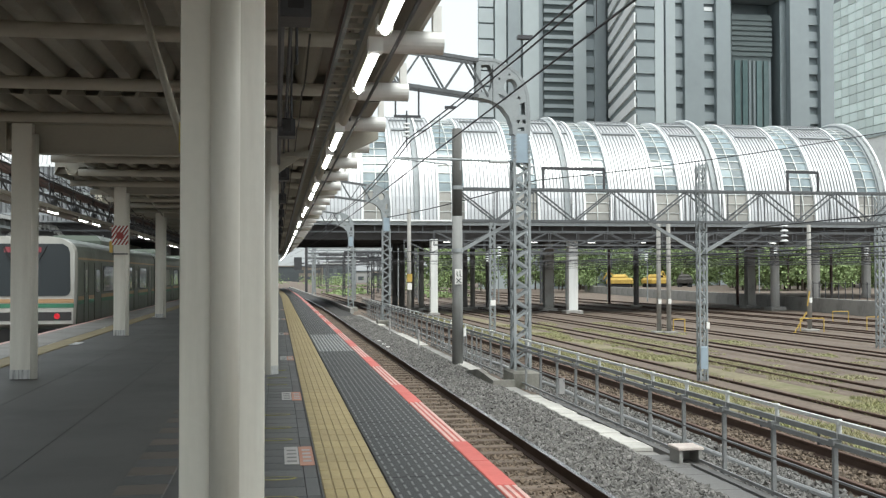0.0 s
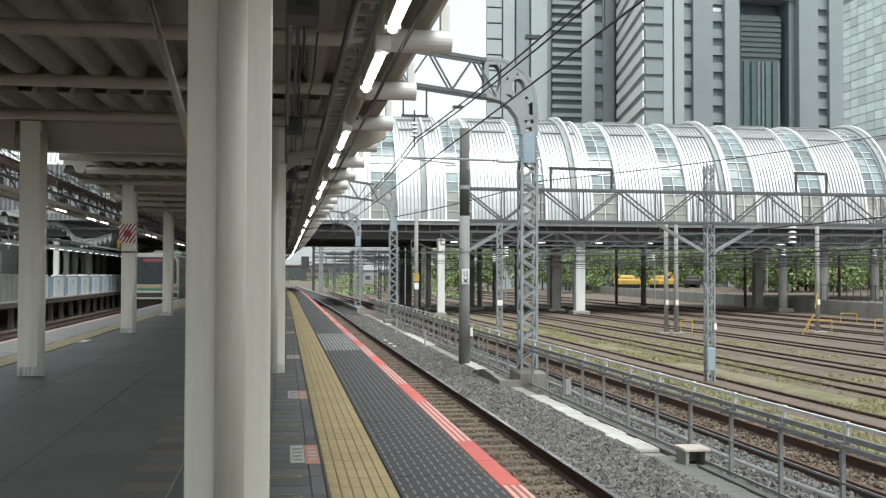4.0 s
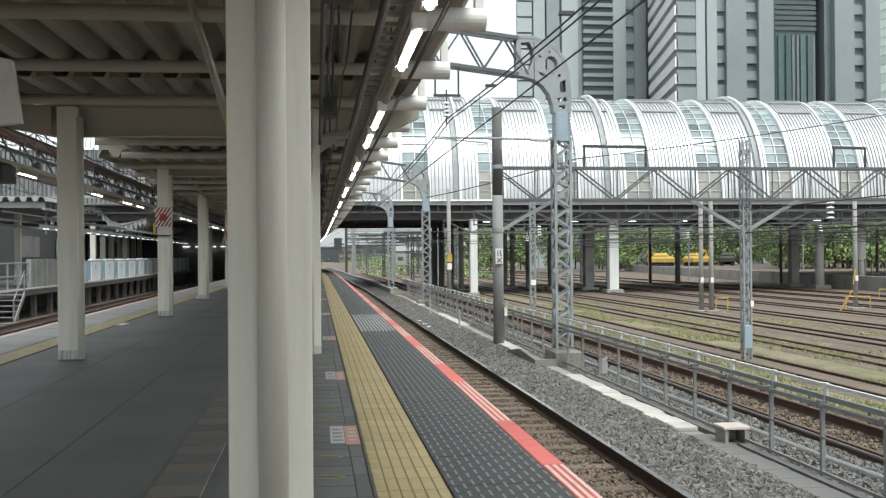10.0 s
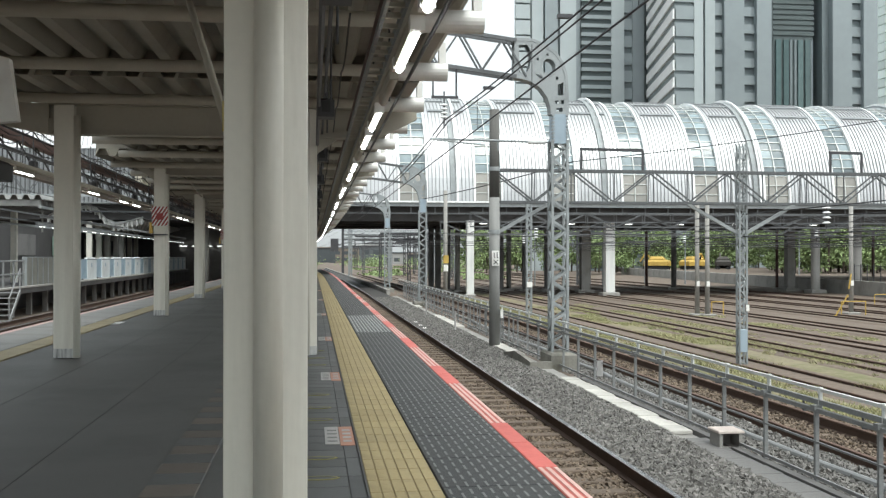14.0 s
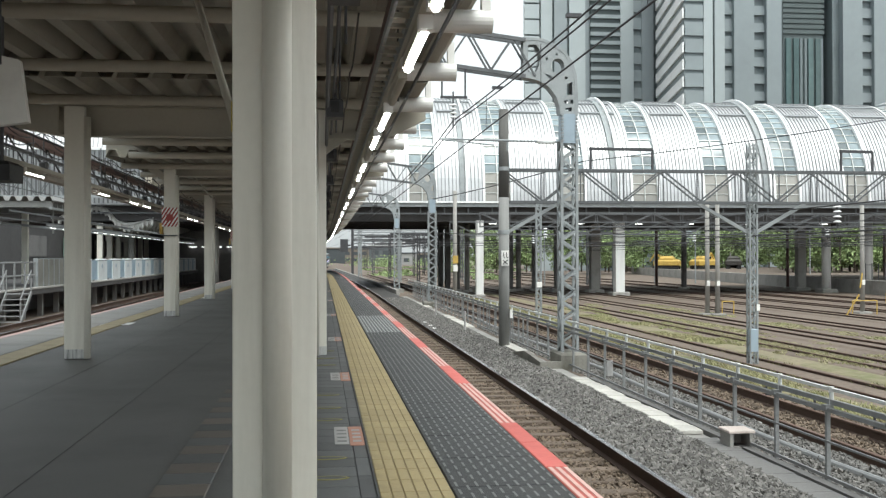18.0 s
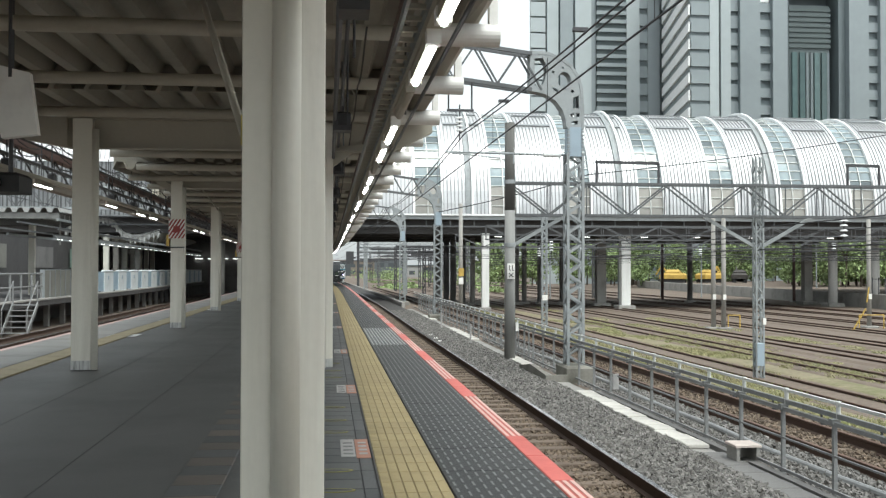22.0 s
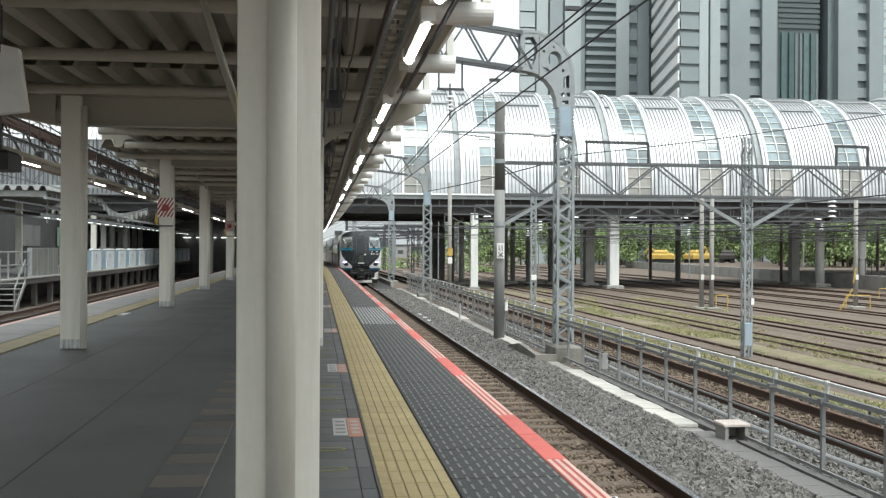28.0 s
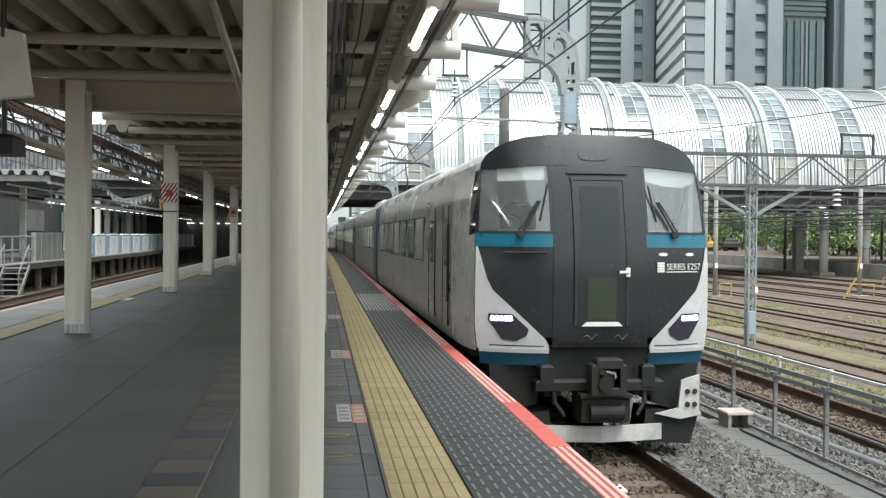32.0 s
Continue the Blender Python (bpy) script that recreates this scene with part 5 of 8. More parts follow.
# ---- fence, cable trough and stones beside the track ----
fence = thing("trackside_fence", label="dull steel trackside fence with a pale top pipe", category="fence")
post = Solid().box(-0.024, -0.024, -1.42, 0.024, 0.024, -0.42).box(-0.05, -0.05, -0.42, 0.05, 0.05, -0.36).mesh("post", FENCE_STEEL)
stub = Solid().rod((0.05, 0, -0.4), (0.05, 0, -0.17), 0.028, 10).rod((0.05, 0, -0.21), (0.05, 0, -0.15), 0.036, 10).mesh("post_cap", PIPE_PALE)
hook = Solid().box(0.0, -0.012, -0.50, 0.02, 0.012, -0.36).box(0.0, -0.012, -0.50, 0.09, 0.012, -0.48).mesh("cable_hook", DARK_STEEL)
for i in range(44):
    y = 7.42 + 1.385 * i
    place("post", post, fence, 6.0 + bend(y), y)
    place("post_cap", stub, fence, 6.0 + bend(y), y)
    for d in (0.46, 0.92):
        if i < 24 and d < 0.5:
            place("cable_hook", hook, fence, 6.06, y + d)
for nm, dx, z, w, h, mat in (("top_pipe", 0.05, -0.18, 0.04, 0.04, PIPE_PALE), ("channel", 0.05, -0.33, 0.05, 0.06, FENCE_STEEL), ("cap_rail", 0.0, -0.42, 0.06, 0.05, FENCE_STEEL), ("mid_rail", -0.02, -0.80, 0.022, 0.025, FENCE_STEEL), ("low_rail", -0.02, -1.22, 0.03, 0.04, FENCE_STEEL)):
    s = Solid()
    run(s, [(6.0 + dx - w / 2, z - h / 2), (6.0 + dx + w / 2, z - h / 2), (6.0 + dx + w / 2, z + h / 2), (6.0 + dx - w / 2, z + h / 2)], 4, 72, 3)
    part(nm, s, mat, fence)
fc = thing("slatted_fence", label="low fence of dark upright slats farther along", category="fence")
slat = Solid().box(-0.02, -0.03, -1.42, 0.02, 0.03, -0.42).mesh("slat", FENCE_STEEL)
for i in range(23):
    y = 32 + 1.8 * i
    place("slat", slat, fc, 6.35 + bend(y), y)
s = Solid()
run(s, [(6.32, -0.46), (6.38, -0.46), (6.38, -0.40), (6.32, -0.40)], 32, 74, 3)
part("top_rail", s, PIPE_PALE, fc)
for x, z, r in ((6.72, -1.32, 0.06),):
    s = Solid()
    pts = [(x + 0.05 * math.sin(i * 0.7 + x), 4 + 2.2 * i, z - (0.03 if i % 3 else 0.0)) for i in range(32)]
    for a, b in zip(pts, pts[1:]):
        s.rod(a, b, r, 10)
    part("cable_pipe", s, FENCE_STEEL, label="grey cable pipe lying behind the fence", kind="structure")

trough = thing("cable_trough", label="concrete cable trough with pale lids beside the ballast", category="cable trough")
s = Solid()
run(s, [(5.42, -1.5), (5.78, -1.5), (5.78, -1.31), (5.42, -1.31)], 4, 70, 3)
part("channel", s, CONCRETE, trough)
s = Solid()
run(s, [(5.84, -1.5), (5.96, -1.5), (5.96, -1.26), (5.84, -1.26)], 4, 22, 3)
part("kerb", s, CONCRETE_DARK, trough)
lid = Solid().slab(-0.18, 0.006, -0.03, 0.18, 0.494, 0.03, 0.012).mesh("lid", CONCRETE_PALE)
for y0, n in ((15.0, 14), (27.4, 8), (38.5, 16), (54, 10)):
    for i in range(n):
        y = y0 + 0.5 * i
        place("lid", lid, trough, 5.58 + random.uniform(-0.015, 0.015), y, -1.28 + random.uniform(0, 0.02), random.uniform(-0.05, 0.05))
lid2 = Solid().slab(-0.19, 0.005, -0.03, 0.19, 0.495, 0.02, 0.012).mesh("lid", CONCRETE_DARK)
for i in range(18):
    place("lid", lid2, trough, 5.60, 5.5 + 0.5 * i, -1.29 + random.uniform(0, 0.01), random.uniform(-0.02, 0.02))
pit = thing("junction_pit", pose(5.84, 13.9, -1.36), "small concrete junction pit with a pale lid", "junction pit")
s = Solid()
for x0, y0, x1, y1, h in ((-0.17, -0.18, -0.12, 0.18, 0.29), (0.12, -0.18, 0.17, 0.18, 0.29), (-0.12, 0.13, 0.12, 0.18, 0.29), (-0.12, -0.18, 0.12, -0.13, 0.1)):
    part("wall", Solid().box(x0, y0, 0.0, x1, y1, h), CONCRETE, pit)
part("lid", Solid().slab(-0.19, -0.2, 0.29, 0.19, 0.2, 0.33, 0.012), material("pinkish_lid", (0.60, 0.52, 0.47), 0.8, grain=30, vary=0.1), pit)
# black plate on the floor paints the shade inside the pit
part("hollow", Solid().box(-0.12, -0.1, 0.01, 0.12, 0.13, 0.05), BLACK, pit)

base = thing("mast_foundation", label="weathered concrete foundation block under the mast", category="foundation")
part("block", Solid().slab(5.76, 24.3, -1.5, 6.42, 25.5, -0.95, 0.05), FOUNDATION, base)
wing = [(24.2, -1.5), (24.2, -1.14), (26.2, -1.04), (28.4, -1.30), (28.4, -1.5)]
part("wing_wall", Solid().sweep(wing, [lambda q: (5.22, q[0], q[1]), lambda q: (5.34, q[0], q[1])]), FOUNDATION, base, tidy=True)
part("end_wall", Solid().box(5.34, 24.22, -1.5, 5.76, 24.34, -1.14), FOUNDATION, base)
for y in (56.0, 79.0):
    f = thing("mast_foundation", label="concrete foundation under a far mast", category="foundation")
    part("block", Solid().slab(5.5, y - 0.6, -1.5, 6.2, y + 0.6, -1.05, 0.05), FOUNDATION, f)


def stone_field(name, label, mat, count, x0, x1, y0, y1, ground_z, size, way):
    """Loose stones, each a squashed, twisted lump with eight faces or so."""
    rng = np.random.default_rng(5)
    n = count
    u = rng.random(n)
    ys = y0 + (y1 - y0) * u ** 1.6
    xs = x0 + (x1 - x0) * rng.random(n)
    base_pts = np.array([(1, 0, 0), (-1, 0, 0), (0, 1, 0), (0, -1, 0), (0, 0, 1), (0, 0, -1)], float)
    fc = np.array([(0, 2, 4), (2, 1, 4), (1, 3, 4), (3, 0, 4), (2, 0, 5), (1, 2, 5), (3, 1, 5), (0, 3, 5)])
    v = base_pts[None] * (0.55 + 0.75 * rng.random((n, 6, 1)))
    ang = rng.random((n, 3)) * 6.283
    for k, (i, j) in enumerate(((0, 1), (1, 2), (0, 2))):
        c, s = np.cos(ang[:, k])[:, None], np.sin(ang[:, k])[:, None]
        a, b = v[:, :, i].copy(), v[:, :, j].copy()
        v[:, :, i], v[:, :, j] = c * a - s * b, s * a + c * b
    v *= (size * (0.6 + 0.8 * rng.random(n)))[:, None, None]
    v[:, :, 0] += (xs + np.array([way(float(y)) for y in ys]))[:, None]
    v[:, :, 1] += ys[:, None]
    v[:, :, 2] += np.array([ground_z(float(x)) for x in xs])[:, None] + (rng.random(n) * 0.03)[:, None]
    f = (fc[None] + (np.arange(n) * 6)[:, None, None]).reshape(-1, 3)
    me = bpy.data.meshes.new(name)
    me.from_pydata(v.reshape(-1, 3).tolist(), [], f.tolist())
    me.materials.append(mat)
    ob = new(name, me)
    return tagged(ob, label, "ballast", kind="stuff")


shoulder = lambda x: -1.28 - max(0.0, x - 4.8) * 0.05
stone_field("ballast_stones", "loose grey ballast stones between track and trough", BALLAST, 24000, 3.95, 5.42, 7.0, 44.0, shoulder, 0.044, bend)
stone_field("ballast_stones", "loose grey ballast stones farther along", BALLAST, 9000, 3.95, 5.42, 43.0, 66.0, shoulder, 0.05, bend)
stone_field("ballast_stones", "rusty brown ballast stones between the rails", BALLAST_BROWN, 13000, 2.3, 3.95, 6.0, 40.0, lambda x: -1.325, 0.036, east)
stone_field("ballast_stones", "grey ballast stones behind the fence", BALLAST, 11000, 6.02, 7.2, 8.0, 40.0, lambda x: -1.38, 0.04, bend)
stone_field("ballast_stones", "brown ballast stones around a track behind the fence", BALLAST_BROWN, 12000, 7.1, 9.6, 9.0, 44.0, lambda x: -1.50, 0.04, bend)
bed = Solid()
run(bed, [(3.9, -1.44), (4.2, -1.29), (5.3, -1.32), (5.5, -1.44)], 2, 80, 4)
part("ballast_shoulder", bed, BALLAST, label="grey ballast shoulder beside the platform track", kind="structure")
for i, y in enumerate((4.2, 7.35, 10.4, 37.5, 39.0, 41.0)):
    m = thing("track_marker", pose(2.98 + east(y) if i < 3 else 4.1, y, -1.24), "small white track marker with dark bolts", "track marker", "track markers")
    part("plate", Solid().slab(-0.06, -0.13, 0.0, 0.06, 0.13, 0.03, 0.008), SIGN_WHITE, m)
    part("bolt", Solid().rod((0, -0.06, 0.03), (0, -0.06, 0.04), 0.02, 8), BLACK, m)
    part("bolt", Solid().rod((0, 0.06, 0.03), (0, 0.06, 0.04), 0.02, 8), BLACK, m)
for y in (36.5, 46.0):
    m = thing("marker_post", pose(5.1, y, -1.25), "short white marker post in the ballast", "post", "marker posts")
    part("shaft", Solid().rod((0, 0, 0), (0, 0, 0.7), 0.034, 10), SIGN_DULL, m)

# ---- yard: dry grass, yellow rails, wall, trees, machines ----
def grass(name, count, boxes, h, gap=0.02):
    rng = np.random.default_rng(9)
    vv, ff = [], []
    for x0, x1, y0, y1, z in boxes:
        for _ in range(count):
            x, y = x0 + (x1 - x0) * rng.random(), y0 + (y1 - y0) * rng.random() ** 1.3
            if noise.noise((x * 0.5, y * 0.2, 3.0)) + 0.5 * noise.noise((x * 1.7, y * 0.9, 8.0)) < gap:
                continue
            a, hh = rng.random() * 3.14, h * (0.35 + 0.9 * rng.random())
            dx, dy, lx = math.cos(a) * 0.022, math.sin(a) * 0.022, (rng.random() - 0.5) * 0.25
            k = len(vv)
            vv += [(x - dx, y - dy, z), (x + dx, y + dy, z), (x + lx, y + 0.1 * (rng.random() - 0.5), z + hh)]
            ff.append((k, k + 1, k + 2))
    me = bpy.data.meshes.new(name)
    me.from_pydata(vv, [], ff)
    me.materials.append(GRASS_DRY)
    return tagged(new(name, me), "dry yellow-green grass tufts between yard tracks", "grass", kind="stuff")


grass("dry_grass", 52000, ((9.5, 12.8, 14, 80, -1.97),), 0.13, -0.18)
grass("dry_grass", 42000, ((13.9, 17.2, 18, 66, YARD_Z + 0.03),), 0.11, -0.06)
grass("dry_grass", 16000, ((17.9, 19.4, 24, 90, YARD_Z + 0.03), (21.4, 23.4, 30, 70, YARD_Z + 0.0)), 0.06)
turf = Solid()
run(turf, [(9.6, -2.02), (10.2, -1.955), (12.4, -1.955), (12.8, -2.02)], 10, 100, 6)
run(turf, [(14.6, -2.02), (14.9, -1.97), (15.8, -1.97), (16.0, -2.02)], 10, 100, 6)
part("turf_strip", turf, material("straw_turf", (0.215, 0.185, 0.115), 0.95, grain=8, vary=0.45, stain=0.7, stain_amount=0.45, stain_colour=(0.11, 0.125, 0.045), bump=0.8), label="straw coloured turf between tracks", kind="structure")

for x, y, w in ((22.9, 56.5, 0.7), (30.6, 56.0, 1.5), (35.5, 57.0, 1.4), (38.5, 66.0, 1.2)):
    y_rail = thing("yellow_guard_rail", pose(x, y, YARD_Z), "thin yellow guard rail in the yard", "guard rail", "yellow guard rails")
    part("hoop", Solid().rod((0, 0, 0), (0, 0, 0.8), 0.03, 8).rod((0, 0, 0.8), (w, 0, 0.8), 0.03, 8).rod((w, 0, 0.8), (w, 0, 0), 0.035, 8), YELLOW_PAINT, y_rail)
st = thing("inclined_strut", pose(29.9, 54.0, YARD_Z), "yellow inclined ladder strut in the yard", "strut")
part("strut", Solid().bar((-0.8, 0, 0), (0.0, 0, 1.26), 0.05, 0.06), YELLOW_PAINT, st)
for k in range(6):
    part("step", Solid().bar((-0.74 + 0.135 * k, -0.16, 0.1 + 0.21 * k), (-0.74 + 0.135 * k, 0.16, 0.1 + 0.21 * k), 0.03, 0.03), YELLOW_PAINT, st)
wall = thing("yard_wall", label="long low grey concrete retaining wall beside the yard", category="wall", kind="structure")


def wall_x(y):
    """The wall runs along the yard, a little askew to the tracks."""
    return 49.0 + 0.1066 * (y - 95)


wseg = Solid().slab(0.0, 0.02, YARD_Z - 0.1, 0.4, 3.98, -0.72, 0.04).mesh("wall_panel", CONCRETE)
for i in range(34):
    y = 56 + 4.0 * math.cos(math.atan(0.1066)) * i
    place("wall_panel", wseg, wall, wall_x(y), y, 0, -math.atan(0.1066))
part("upper_ground", prism(Solid(), [(wall_x(50) + 0.4, 50), (160, 50), (160, 200), (wall_x(200) + 0.4, 200)], -1.6, -0.85), YARD, wall)
far_fence = thing("wall_fence", label="tall thin post fence on top of the wall", category="fence")
fp = Solid().box(-0.03, -0.03, -0.75, 0.03, 0.03, 0.75).mesh("post", DARK_STEEL)
for i in range(21):
    y = 60 + 1.3 * i
    place("post", fp, far_fence, wall_x(y) + 0.2, y, 0)
for z in (0.6,):
    part("rail", Solid().bar((wall_x(60) + 0.2, 60, z), (wall_x(86) + 0.2, 86, z), 0.04, 0.04), DARK_STEEL, far_fence)


def machine(x, y, turn, col):
    t = thing("yellow_machine", pose(x, y, -0.85, 0, 0, turn), "low construction machine parked behind the wall", "construction machine", "construction machines")
    t.scale = (1.35, 1.35, 1.35)
    part("boom", Solid().bar((0.4, 0.3, 1.2), (1.5, 0.3, 2.1), 0.16, 0.2).bar((1.5, 0.3, 2.1), (2.2, 0.3, 1.0), 0.14, 0.16), col, t)
    for y0 in (-0.9, 0.4):
        part("crawler_track", Solid().slab(-1.5, y0, 0, 1.5, y0 + 0.5, 0.5, 0.15), BLACK, t)
    part("body", Solid().slab(-1.6, -1.0, 0.5, 1.6, 1.0, 1.25, 0.25), col, t)
    part("hood", Solid().slab(-0.9, -0.8, 1.25, 0.9, 0.8, 1.7, 0.3), col, t)
    part("cab_window", Solid().box(-0.5, -0.86, 1.3, 0.5, -0.8, 1.6), CAB_BLACK, t)
    part("blade", Solid().slab(1.6, -0.9, 0.1, 1.75, 0.9, 0.7, 0.05), IRON_DARK, t)


IRON_DARK = material("dark_bucket_steel", (0.06, 0.055, 0.05), 0.6, metal=0.4, grain=10)
ORANGE = material("orange_machine_paint", (0.70, 0.22, 0.03), 0.45, grain=10, vary=0.1)
for x, y, tn, col in ((59.8, 172, 150, YELLOW_PAINT), (66.4, 172, 20, YELLOW_PAINT), (72.2, 173, 70, IRON_DARK)):
    machine(x, y, tn, col)


def tree(x, y, z, h, r, seed):
    """A forked trunk and a ragged crown of small leaf clumps."""
    rng = random.Random(seed)
    t = thing("tree", pose(x, y, z), "leafy green tree behind the railway yard", "tree", "trees behind the yard")
    s = Solid().rod((0, 0, 0), (0.1, 0, h * 0.45), 0.16, 8, 0.11)
    for k in range(5):
        a = 1.26 * k + rng.random()
        s.rod((0.08, 0, h * (0.3 + 0.04 * k)), (math.cos(a) * r * 0.6, math.sin(a) * r * 0.6, h * (0.62 + 0.06 * k)), 0.07, 6, 0.02)
    part("trunk", s, BARK, t)
    c = Solid()
    blobs = [(rng.uniform(-1, 1) * r * 0.75, rng.uniform(-1, 1) * r * 0.75, h * rng.uniform(0.16, 0.95), r * rng.uniform(0.32, 0.55)) for _ in range(20)]
    for bx, by, bz, br in blobs:
        for _ in range(80):
            d = Vector((rng.gauss(0, 1), rng.gauss(0, 1), rng.gauss(0, 1))).normalized() * br * rng.uniform(0.6, 1.1)
            p = Vector((bx, by, bz)) + d
            u = Vector((rng.gauss(0, 1), rng.gauss(0, 1), rng.gauss(0, 1))).normalized()
            w = u.orthogonal().normalized()
            q = u.cross(w)
            k = rng.uniform(0.13, 0.30)
            c.add([p + w * k, p + q * k * 0.7, p - w * k, p - q * k * 0.7 + u * 0.05], [(0, 1, 2, 3)])
    part("crown", c, LEAF, t)


rt = random.Random(4)
for i in range(44):
    y = rt.uniform(128, 165)
    x = wall_x(y) + 4 + (0.64 * y - wall_x(y) - 4) * (i + rt.random()) / 44
    if x < 0.46 * y:
        x, y = x * 190 / y, 190
    tree(x, y, -0.9, rt.uniform(6.5, 10), rt.uniform(2.2, 3.4), i)
for i in range(24):
    tree(25 + 2.3 * i + rt.uniform(-1, 1), 188 + rt.uniform(-4, 8), YARD_Z + 0.4, rt.uniform(6.5, 10), rt.uniform(2.4, 3.6), 100 + i)

# street lamps and thin posts among the trees
for x, y, h in ((26, 118, 7), (33, 119, 7.5), (40.5, 121, 7), (46, 122, 8), (53, 121, 7), (60, 120, 7.5), (68, 121, 7), (17, 122, 6)):
    sl = thing("street_lamp", pose(x, y, YARD_Z), "slim grey lamp post behind the yard", "street lamp", "street lamps")
    part("post", Solid().rod((0, 0, 0), (0, 0, h), 0.09, 8, 0.06), GALV, sl)
    part("head", Solid().slab(-0.5, -0.15, h, 0.3, 0.15, h + 0.15, 0.04), WHITE_STEEL, sl)
for x, y in ((29.0, 105), (36.3, 108), (49.0, 103), (60.5, 104)):
    dp = thing("dark_pole", pose(x, y, YARD_Z), "dark slim steel pole under the bridge", "pole", "dark poles")
    part("shaft", Solid().rod((0, 0, 0), (0, 0, 6.2), 0.16, 10), BROWN_STEEL, dp)
    part("base", Solid().slab(-0.3, -0.3, 0, 0.3, 0.3, 0.15, 0.03), CONCRETE, dp)
# lit strips under the bridge deck
for x in (14.0, 21.5, 26.5, 31.0, 36.0, 43.0, 1.5):
    ls = thing("deck_lamp", pose(x, 83.4, 4.12), "lit strip lamp under the bridge deck", "lamp", "deck lamps")
    part("tube", Solid().box(-0.3, -0.04, 0.0, 0.3, 0.04, 0.05), LAMP_DIM, ls)
    part("bracket", Solid().box(-0.03, -0.03, 0.05, 0.03, 1.3, 0.3), DARK_STEEL, ls)

# ---- distance under the bridge ----
for i in range(24):
    y = 116 + 8.4 * i + rt.uniform(-2, 2)
    x = y * rt.uniform(0.034, 0.13) if i % 4 else rt.uniform(20, 60) * (0.6 + y / 400)
    m = thing("far_mast", pose(x, y, YARD_Z), "thin grey overhead mast far down the line", "mast", "far masts")
    part("shaft", lattice(Solid(), 0, 0, 0, rt.uniform(6.0, 8.0), 0.3, 0.05, 0.9), DARK_STEEL if i % 2 else GALV_DARK, m)
    part("arm", Solid().bar((-3.5, 0, 6.2), (3.5, 0, 6.2), 0.12, 0.25).bar((-3.5, 0, 5.6), (3.5, 0, 5.6), 0.08, 0.1), DARK_STEEL if i % 2 else GALV_DARK, m)
HAZY = [material("hazy_far_wall", c, 0.8, grain=0.5, vary=0.1, stain=0.1, bump=0) for c in ((0.11, 0.12, 0.13), (0.34, 0.34, 0.33), (0.07, 0.08, 0.085), (0.20, 0.17, 0.14))]
for i in range(22):
    x, w, h = -70 + 11.0 * i + rt.uniform(-3, 3), rt.uniform(7, 15), rt.uniform(4, 9)
    b = thing("distant_building", pose(x, 400 + 34 * (i % 4), YARD_Z), "grey low building far down the line", "building", "distant buildings")
    part("wall", Solid().box(0, 0, 0, w, 12, h), HAZY[i % 4], b)
    part("roof", Solid().slab(-0.4, -0.4, h, w + 0.4, 12.4, h + 0.5, 0.2), HAZY[(i + 1) % 4], b)
    for k in range(int(w / 4)):
        for f in range(int(h / 3.2)):
            part("window", Solid().box(1 + 4 * k, -0.1, 1.2 + 3.1 * f, 3.4 + 4 * k, 0.0, 2.8 + 3.1 * f), HAZY[2], b)
# scrub between the far tracks
rng = np.random.default_rng(21)
vv, ff = [], []
clumps = [(y * rng.uniform(0.035, 0.2), y, rng.uniform(1, 2.6), rng.uniform(0.15, 0.6)) for y in rng.uniform(150, 330, 50)]
clumps += [(y * rng.uniform(-0.05, 0.30), y, rng.uniform(2, 3.5), rng.uniform(1.5, 4.5)) for y in rng.uniform(335, 395, 70)]
for cx, cy, r, h in clumps:
    for _ in range(80):
        p = np.array((cx + rng.normal() * r * 0.5, cy + rng.normal() * r, YARD_Z + h * rng.random()))
        u, w = rng.normal(size=3), rng.normal(size=3)
        u, w = u / np.linalg.norm(u) * 0.28, w / np.linalg.norm(w) * 0.28
        k = len(vv)
        vv += [tuple(p + u), tuple(p + w), tuple(p - u), tuple(p - w)]
        ff.append((k, k + 1, k + 2, k + 3))
scrub = bpy.data.meshes.new("far_scrub")
scrub.from_pydata(vv, [], ff)
scrub.materials.append(LEAF)
tagged(new("far_scrub", scrub), "low green scrub growing between the far tracks", "scrub", kind="stuff")
for cx in (6.2, 9.6, 13.4, 16.9, 20.4):
    for z in (3.3, 4.0):
        wire([(cx + bend(112), 112, z), (cx + bend(160), 160, z + 0.2), (cx + bend(330), 330, z + 0.2)], 0.03, label="overhead wire above a far track")

